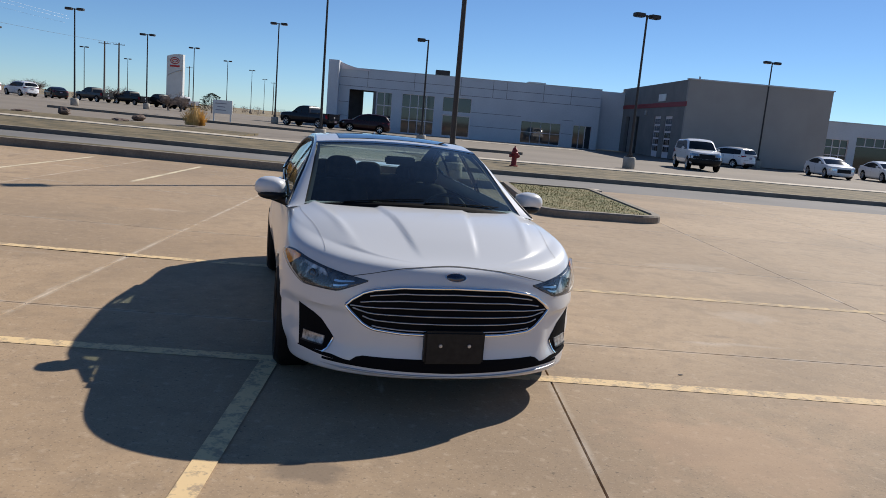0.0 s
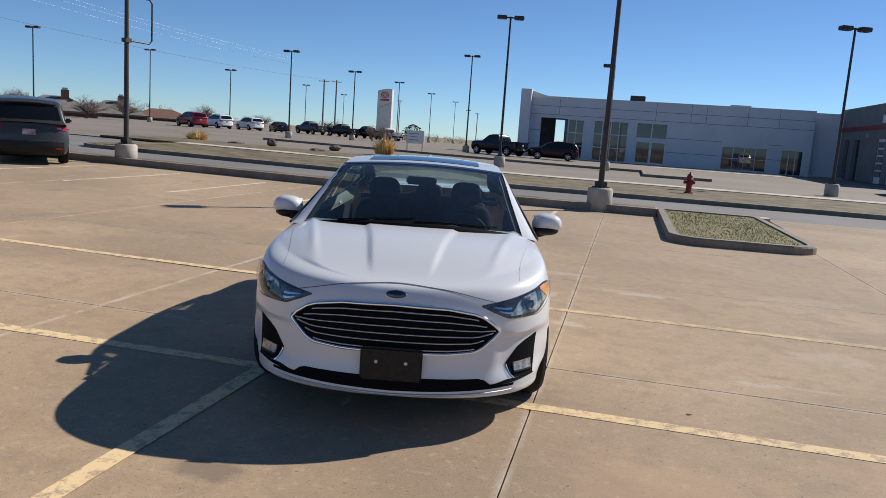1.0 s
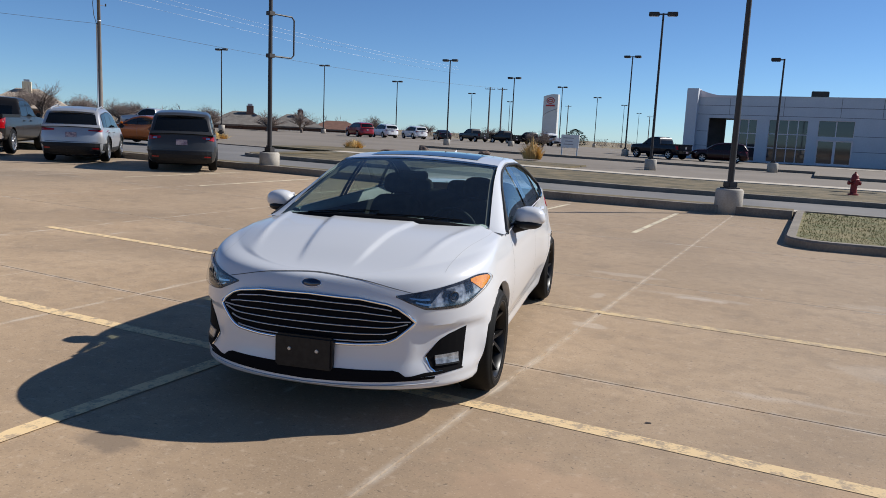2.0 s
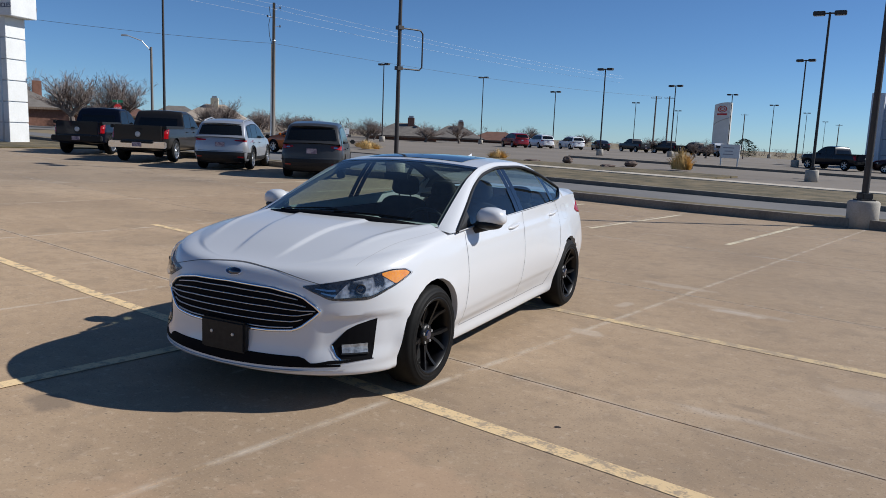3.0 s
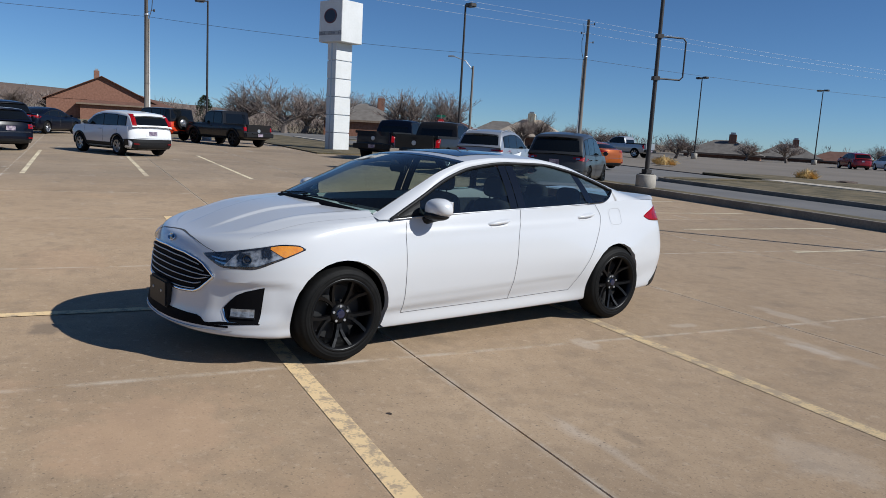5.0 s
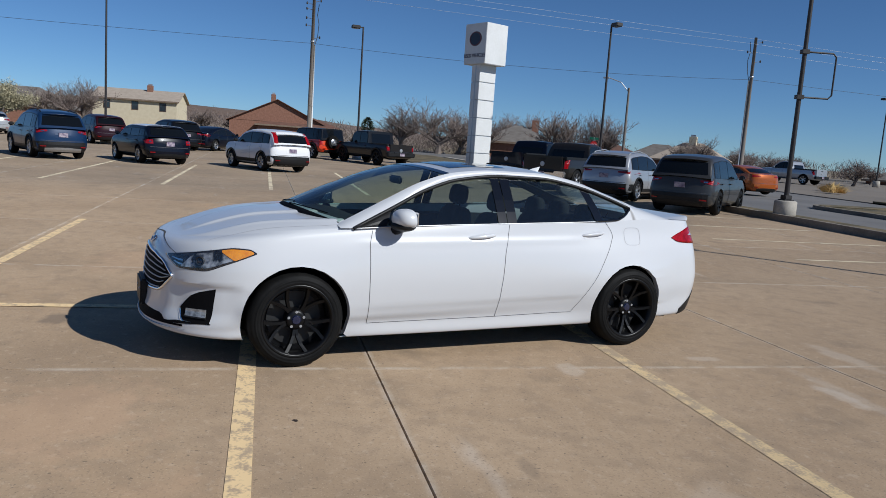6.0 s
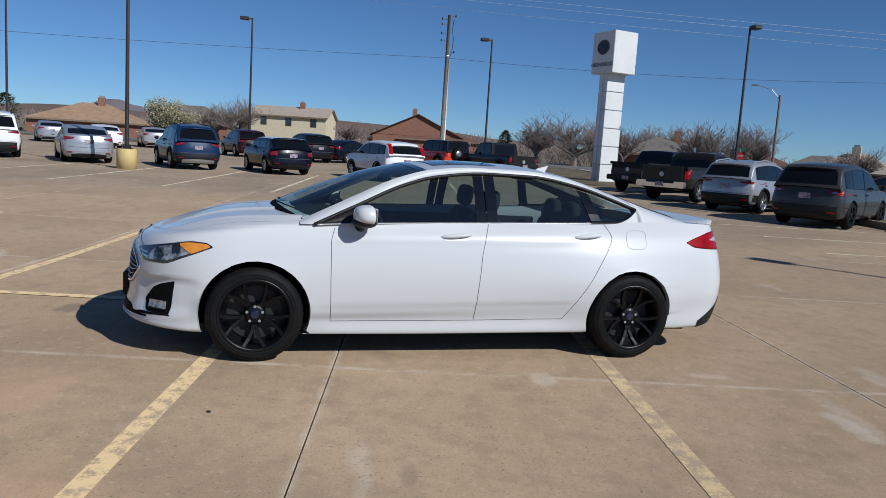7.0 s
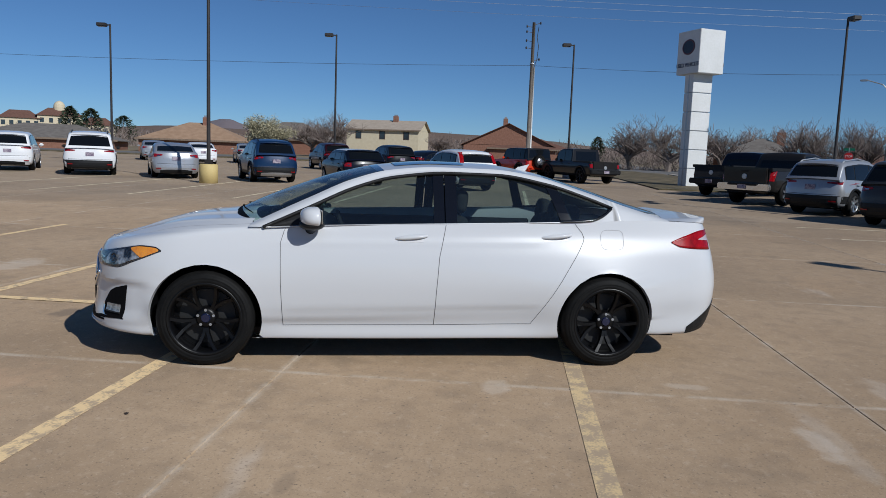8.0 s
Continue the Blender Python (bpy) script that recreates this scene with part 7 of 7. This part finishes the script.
def street_lamp(x, y, turn):
    root = thing("street_lamp", on_land(x, y, turn), "grey street lamp with a curved arm on a wooden pole", "street lamp")
    part("mast", tube([(0, 0, -0.2), (0, 0, 8.0)], [0.14, 0.10], 8), M["wood_pole"], root)
    part("arm", tube([(0, 0, 7.6), (-0.8, 0, 8.5), (-2.0, 0, 8.9)], 0.05, 6), M["steel"], root)
    part("lamp_head", box(-2.6, -2.0, -0.12, 0.12, 8.82, 8.98, 0.03), M["steel"], root)


street_lamp(-63.3, 33.5, 60)

# ---- street, turf and houses to the west ----
tagged(part("verge", sheet(-64, -31.0, 8.0, 14.2, 0.06, 0.2), M["grass"]), "dormant turf round the pylon sign", "verge", kind="structure")
tagged(part("street", sheet(-80, -69, -140, 140, 0.0, 0.12), M["asphalt"]), "grey residential street beyond the lot", "road", kind="structure")
tagged(part("verge", sheet(-69, -64, -140, 13.0, 0.06, 0.2), M["grass"]), "brown turf strip beside the street", "verge", kind="structure")
M["roof_tan"] = surface("tan_shingles", (0.30, 0.19, 0.115), (0.38, 0.25, 0.16), 0.95, scale=1.5, fine=14, bump=0.3)
M["roof_grey"] = surface("grey_shingles", (0.13, 0.115, 0.10), (0.19, 0.17, 0.15), 0.95, scale=1.5, fine=14, bump=0.3)
M["roof_brown"] = surface("brown_shingles", (0.12, 0.06, 0.042), (0.17, 0.085, 0.06), 0.95, scale=1.5, fine=14, bump=0.3)
M["roof_pale"] = surface("pale_shingles", (0.34, 0.28, 0.22), (0.42, 0.35, 0.28), 0.95, scale=1.5, fine=14, bump=0.3)
M["brick"] = surface("red_brick", (0.20, 0.095, 0.06), (0.28, 0.14, 0.095), 0.9, scale=4, fine=30, bump=0.2)
M["siding"] = surface("cream_siding", (0.58, 0.50, 0.34), (0.64, 0.56, 0.40), 0.8, scale=2, fine=20)
M["fence"] = surface("weathered_fence", (0.17, 0.12, 0.085), (0.25, 0.19, 0.14), 0.95, scale=1, fine=20, stretch=(8, 8, 1))


def house(x, y, w, d, wall_h, ridge, turn, roof, wall, label, hip=True, chimney=None, windows=0, dz=0.0, stack="brick"):
    root = thing("house", on_land(x, y, turn, dz), label, "house", "houses")
    part("wall", box(-w / 2, w / 2, -d / 2, d / 2, -0.5, wall_h), M[wall], root)
    bm = bmesh.new()
    o = 0.45
    e = [Vector((sx * (w / 2 + o), sy * (d / 2 + o), wall_h - 0.1)) for sx, sy in ((-1, -1), (1, -1), (1, 1), (-1, 1))]
    inset = d / 2 * 0.95 if hip else -o
    r0, r1 = Vector((-w / 2 + inset, 0, ridge)), Vector((w / 2 - inset, 0, ridge))
    v = [bm.verts.new(p) for p in (*e, r0, r1)]
    for f in ((0, 1, 5, 4), (2, 3, 4, 5), *(((3, 0, 4), (1, 2, 5)) if hip else ())):
        bm.faces.new([v[k] for k in f])
    bmesh.ops.recalc_face_normals(bm, faces=bm.faces)
    bmesh.ops.solidify(bm, geom=bm.faces[:], thickness=0.08)
    rf = part("roof", bm, M[roof], root)
    if not hip:
        for s in (-1, 1):
            bm = bmesh.new()
            bm.faces.new([bm.verts.new(p) for p in ((s * w / 2, -d / 2, wall_h - 0.05), (s * w / 2, d / 2, wall_h - 0.05), (s * w / 2, 0, ridge - 0.05))])
            ext = bmesh.ops.extrude_face_region(bm, geom=bm.faces[:])
            for q in ext["geom"]:
                if isinstance(q, bmesh.types.BMVert):
                    q.co.x -= s * 0.2
            part("gable", bm, M[wall], root)
    part("fascia", box(-w / 2 - o, w / 2 + o, -d / 2 - o - 0.03, -d / 2 - o, wall_h - 0.24, wall_h - 0.02), M["fence"], root)
    if chimney is not None:
        part("chimney", box(chimney - 0.45, chimney + 0.45, -0.9, -0.2, wall_h, ridge + 0.75, 0.02), M[stack], rf)
        part("chimney_cap", box(chimney - 0.3, chimney + 0.3, -0.75, -0.35, ridge + 0.75, ridge + 1.0), M["steel"], rf)
    for k in range(windows):
        wx = -w / 2 + w * (k + 0.5) / windows
        win = new("window")
        win.parent = root
        z0 = wall_h - 1.7
        part("pane", box(wx - 0.45, wx + 0.45, -d / 2 - 0.02, -d / 2 + 0.02, z0, z0 + 1.25), M["shop_glass"], win)
        part("window_frame", box(wx - 0.55, wx + 0.55, -d / 2 - 0.015, -d / 2 + 0.01, z0 - 0.1, z0 + 1.35), surface("brown_frame", (0.10, 0.06, 0.04), None, 0.7), win)
    return root


E90 = 90
house(-132.0, -22.0, 13.2, 9.0, 4.6, 6.4, E90 - 5, "roof_pale", "siding", "cream two-storey house with a pale shingle roof", False, 1.5, 3)
house(-113.6, 0.2, 10.0, 13.5, 2.4, 5.7, 0, "roof_brown", "brick", "dark brown house with a steep gable and chimney", False, 3.0)
house(-112.0, 3.5, 12.0, 9.0, 2.0, 3.6, E90, "roof_brown", "brick", "low dark brown house wing with shallow roof", True, -3.0)
house(-97.0, -43.0, 13.5, 11.0, 1.6, 4.0, E90 + 10, "roof_tan", "brick", "house with a broad orange-tan shingle roof", True, 1.0)
house(-118.7, -36.1, 13.0, 10.0, 2.2, 5.1, E90, "roof_grey", "brick", "house with a grey-brown hipped roof", True)
house(-92.0, -62.0, 18.0, 12.0, 1.2, 3.1, E90 + 20, "roof_grey", "brick", "house with a wide dark grey roof", True)
house(-84.1, 29.5, 9.5, 9.0, 1.9, 4.0, 70, "roof_grey", "brick", "brick house with a grey hipped roof and chimney", True, 2.0)
house(-93.4, 45.4, 10.0, 8.0, 1.4, 3.0, 60, "roof_brown", "brick", "low brown house behind bare trees", True)
house(-98.5, 57.4, 9.0, 7.0, 1.2, 3.2, 55, "roof_grey", "brick", "grey house with a dark roof", True)
house(-79.1, 51.0, 9.0, 7.0, 1.2, 3.4, 50, "roof_pale", "brick", "tan house with a pale shingle roof and white chimney", True, 0.0, stack="siding")
house(-77.0, 84.0, 9.0, 7.0, 0.6, 2.4, 40, "roof_grey", "brick", "house roof showing over the rise", True)
house(-77.0, 97.0, 9.0, 7.0, 0.6, 2.6, 40, "roof_grey", "brick", "house roof showing over the rise", True, 1.0)
house(-76.0, 108.0, 10.0, 7.0, 0.5, 2.0, 40, "roof_brown", "brick", "house roof showing over the rise", True)
house(-66.0, 72.0, 9.0, 7.0, 0.6, 2.3, 40, "roof_grey", "brick", "house roof showing over the rise", True, 1.0)


def hotel():
    root = thing("hotel", pose(-284, -181, 2.4, 0, 0, 124), "distant cream hotel with red roofs and a small dome", "building")
    for x, w, h in ((-14, 14, 8.5), (0, 16, 10.0), (14, 12, 7.0)):
        part("wing", box(x - w / 2, x + w / 2, -6, 6, -6, h), M["siding"], root)
        bm = bmesh.new()
        v = [bm.verts.new(p) for p in ((x - w / 2 - 0.6, -6.6, h), (x + w / 2 + 0.6, -6.6, h), (x + w / 2 + 0.6, 6.6, h), (x - w / 2 - 0.6, 6.6, h), (x - w / 4, 0, h + 3.2), (x + w / 4, 0, h + 3.2))]
        for f in ((0, 1, 5, 4), (2, 3, 4, 5), (3, 0, 4), (1, 2, 5)):
            bm.faces.new([v[k] for k in f])
        part("roof", bm, M["roof_brown"], root)
        for k in range(5):
            for j in range(2):
                wx = x - w / 2 + w * (k + 0.5) / 5
                part("window", box(wx - 0.7, wx + 0.7, -6.06, -6.0, h - 2.8 - 3.2 * j, h - 1.0 - 3.2 * j), M["shop_glass"], root)
    part("dome", lathe([(2.2, 11.5), (2.2, 13.6), (2.0, 14.6), (1.3, 15.6), (0.3, 16.1), (0.001, 16.2)], 16), M["siding"], root)


hotel()


# ---- hills ----
M["hill"] = surface("dry_hill", (0.13, 0.085, 0.06), (0.19, 0.13, 0.09), 0.95, scale=0.004, fine=0.06, mix=0.8)
M["hill_far"] = surface("hazy_hill", (0.17, 0.14, 0.15), (0.22, 0.18, 0.18), 0.95, scale=0.003, fine=0.05, mix=0.8)


def hill_range(r, a0, a1, heights, material, label, seed, depth=500):
    """A ridge on an arc round the lot; a in degrees from east."""
    fn = curve_fn(heights)
    bm = bmesh.new()
    n = 90
    rows = []
    for j, (dr, k) in enumerate(((-depth, 0.0), (-depth * 0.6, 0.35), (-depth * 0.25, 0.8), (0, 1.0), (depth * 0.6, 0.3))):
        row = []
        for i in range(n + 1):
            a = a0 + (a1 - a0) * i / n
            x, y = (r + dr) * math.cos(radians(a)), (r + dr) * math.sin(radians(a))
            h = fn(a) * k * (1 + 0.10 * noise.noise(Vector((i * 0.35, j * 0.9, seed))))
            row.append((x, y, rise(x, y) - 0.3 + h))
        rows.append(row)
    add_grid(bm, rows)
    tagged(part("backdrop", bm, material, smooth=True), label, "hill", "hills", "structure")


hill_range(1300, 140, 225, [(140, 0), (160, 4), (172, 13), (182, 26), (188, 31), (192, 28), (197, 20), (203, 24), (210, 16), (225, 6)], M["hill"], "low brown prairie hills on the skyline", 3.0, 400)
hill_range(2600, 190, 212, [(190, 5), (197, 26), (200, 60), (201.3, 74), (203, 55), (207, 26), (212, 5)], M["hill_far"], "distant bluish peak on the skyline", 9.0, 500)


# ---- trees ----
M["bark"] = surface("grey_bark", (0.12, 0.095, 0.08), (0.19, 0.155, 0.13), 0.95, scale=3, fine=20, bump=0.3)
M["twig"] = surface("winter_twigs", (0.17, 0.13, 0.112), (0.27, 0.22, 0.19), 0.95, scale=0.6, fine=6)
M["bud"] = surface("pale_buds", (0.30, 0.27, 0.16), (0.42, 0.38, 0.25), 0.9, scale=0.8, fine=8)
M["needle"] = surface("juniper_green", (0.022, 0.035, 0.018), (0.05, 0.07, 0.035), 0.9, scale=1.5, fine=10)


TREE_MESHES = {}


def tree_meshes(seed, buds=False, levels=6):
    """Trunk and crown of a bare tree about 5 m high and 4.5 m wide."""
    if (seed, buds) in TREE_MESHES:
        return TREE_MESHES[(seed, buds)]
    rng = random.Random(seed)
    wood, fine = bmesh.new(), bmesh.new()
    h, w = 5.0, 4.5

    def grow(p, d, length, r, level):
        n = 3 if level < 4 else 2
        pts, q, dd = [p], p.copy(), d.copy()
        for k in range(n):
            dd = (dd + Vector((rng.uniform(-1, 1), rng.uniform(-1, 1), rng.uniform(-0.5, 0.6))) * 0.2).normalized()
            q = q + dd * length / n
            pts.append(q.copy())
        target = wood if level < 3 else fine
        add_tube(target, pts, [max(0.0034, r * (1 - 0.42 * k / n)) for k in range(n + 1)], 6 if level < 2 else 3, False)
        if level >= levels:
            if buds:
                for k in range(5):
                    c = pts[-1] + Vector((rng.uniform(-1, 1), rng.uniform(-1, 1), rng.uniform(-1, 1))) * 0.14
                    a, b = (Vector((rng.uniform(-1, 1), rng.uniform(-1, 1), rng.uniform(-1, 1))).normalized() * 0.03 for _ in range(2))
                    fine.faces.new([fine.verts.new(v) for v in (c - a, c + b, c + a, c - b)])
            return
        if 1 <= level <= 4:
            a = rng.uniform(0, 2 * math.pi)
            side = Vector((math.cos(a), math.sin(a), rng.uniform(-0.1, 0.5)))
            grow(pts[1], (dd + side * 1.2).normalized(), length * 0.62, r * 0.5, level + 1)
        m = (4, 4, 3, 3, 3, 2)[level]
        for k in range(m):
            a = 2 * math.pi * (k + rng.random()) / m
            spread = rng.uniform(0.25, 0.95) if level else rng.uniform(0.45, 1.15)
            side = Vector((math.cos(a), math.sin(a), 0))
            nd = (dd * (1 - 0.35 * spread) + side * spread * (w / h) * 1.05 + Vector((0, 0, rng.uniform(0.0, 0.3)))).normalized()
            start = pts[-1] if k == 0 or level == 0 else pts[rng.randint(1, n)].lerp(pts[-1], rng.random() * 0.5)
            grow(start, nd, length * (rng.uniform(0.85, 1.25) if level == 0 else rng.uniform(0.5, 0.95)), r * 0.55, level + 1)

    grow(Vector((0, 0, -0.1)), Vector((0, 0, 1)), h * 0.085, h * 0.022, 0)
    top = max(v.co.z for v in fine.verts)
    made = []
    for nm, bm, mt in (("trunk", wood, M["bark"]), ("crown", fine, M["bud"] if buds else M["twig"])):
        for v in bm.verts:
            v.co *= 5.0 / top
        me = bpy.data.meshes.new(nm)
        bm.to_mesh(me)
        bm.free()
        me.materials.append(mt)
        made.append((nm, me))
    TREE_MESHES[(seed, buds)] = made
    return made


def bare_tree(x, y, h, w, seed, label, buds=False):
    root = thing("tree", on_land(x, y, seed * 67 % 360) @ Matrix.Diagonal((w / 4.6, w / 4.6, h / 5.0, 1)), label, "tree", "bare trees")
    for nm, me in tree_meshes(seed % 5, buds):
        new(nm, me).parent = root
    return root


BARE = "leafless winter tree with a dense crown of fine twigs"
TREES = [(-81.1, -28.4, 5.2, 5.0), (-77.1, 17.6, 6.4, 7.3), (-79.6, 14.0, 5.4, 6.0), (-80.5, 20.8, 5.7, 6.7), (-78.8, 23.6, 5.0, 3.9), (-93.7, 33.1, 6.6, 5.6), (-82.0, 36.0, 5.2, 5.8), (-80.3, 40.0, 6.4, 5.3),
         (-101.0, -25.0, 6.6, 6.3), (-104.0, -28.5, 5.7, 6.0), (-113.4, -10.8, 4.3, 5.4), (-112.0, -6.0, 3.9, 5.0), (-86.7, 29.2, 5.8, 4.9), (-75.8, 35.4, 6.3, 3.9), (-71.0, 29.6, 5.9, 4.5), (-72.5, 47.8, 4.4, 4.5), (-73.6, 58.6, 3.1, 4.6), (-75.0, 55.0, 3.3, 4.0), (-53.5, 52.4, 2.7, 3.3),
         (-70.7, 44.8, 3.6, 2.8), (-62.5, 62.7, 2.3, 2.6), (-57.8, 67.0, 2.7, 4.1), (-56.3, 72.1, 3.0, 3.5), (-53.0, 83.2, 3.0, 3.2), (-49.2, 91.3, 2.3, 3.6), (-44.0, 104.0, 2.6, 5.0), (-27.2, 80.4, 2.3, 2.6), (-29.0, 82.0, 2.0, 2.4), (-84.0, 62.0, 3.0, 4.4), (-80.0, 66.5, 2.9, 4.2)]
for k, (x, y, h, w) in enumerate(TREES):
    bare_tree(x, y, h, w, 11 + k, BARE if k else "broad tree in pale early bud beside the houses", k == 0)


def juniper(x, y, h, w, seed):
    rng = random.Random(seed)
    root = thing("evergreen_tree", on_land(x, y), "dark green rounded evergreen tree", "tree", "evergreens")
    part("trunk", tube([(0, 0, -0.1), (0, 0, h * 0.9)], [0.03 * h, 0.005 * h], 6), M["bark"], root)
    bm = bmesh.new()
    for k in range(1100):
        t = rng.random() ** 0.8
        a, r = rng.uniform(0, 2 * math.pi), w / 2 * math.sin(math.pi * min(1, 0.2 + 0.8 * t)) ** 0.6 * rng.uniform(0.35, 1.1)
        c = Vector((r * math.cos(a), r * math.sin(a), h * (0.08 + 0.92 * t)))
        s = h * 0.055 * rng.uniform(0.6, 1.2)
        u = Vector((math.cos(a) * s, math.sin(a) * s, rng.uniform(-0.2, 0.6) * s))
        v = Vector((rng.uniform(-1, 1), rng.uniform(-1, 1), rng.uniform(-1, 1))).normalized() * s * 0.5
        bm.faces.new([bm.verts.new(p) for p in (c - u * 0.6 - v, c - u * 0.6 + v, c + u)])
    part("crown", bm, M["needle"], root)


for k, (x, y, h, w) in enumerate(((-102.7, 12.9, 4.0, 2.2), (-164, -98, 8.0, 5.5), (-167, -105, 8.5, 5.0), (-162, -89, 6.5, 6.0), (-28.0, 96.0, 2.6, 3.2))):
    juniper(x, y, h, w, 50 + k)


def scrub(x0, x1, y0, y1, n, h, seed, label):
    """Low brush and far woods, past counting."""
    rng = random.Random(seed)
    bm = bmesh.new()
    for k in range(n):
        x, y = rng.uniform(x0, x1), rng.uniform(y0, y1)
        hh, z = h * rng.uniform(0.5, 1.1), rise(x, y) - 0.2
        for j in range(70):
            a, q = rng.uniform(0, 2 * math.pi), rng.random() ** 1.3
            c = Vector((x + hh * 0.6 * math.cos(a) * rng.random(), y + hh * 0.6 * math.sin(a) * rng.random(), z + hh * q))
            s = hh * 0.2
            u = Vector((rng.uniform(-0.6, 0.6), rng.uniform(-0.6, 0.6), rng.uniform(0.3, 1))).normalized() * s
            v = Vector((rng.uniform(-1, 1), rng.uniform(-1, 1), rng.uniform(-1, 1))).normalized() * s * 0.09
            bm.faces.new([bm.verts.new(p) for p in (c - u, c + v, c + u, c - v)])
    tagged(part("brush", bm, M["twig"]), label, "brush", "far woods", "stuff")


scrub(-175, -135, -120, 60, 420, 3.6, 5, "band of leafless brush beyond the houses")
scrub(-92, -82, 6, 36, 60, 2.2, 8, "leafless brush under the trees by the street")
scrub(-140, -84, 60, 130, 160, 2.8, 6, "leafless brush among far roofs")
scrub(-120, 60, 160, 260, 160, 2.0, 7, "low far brush on the northern horizon")
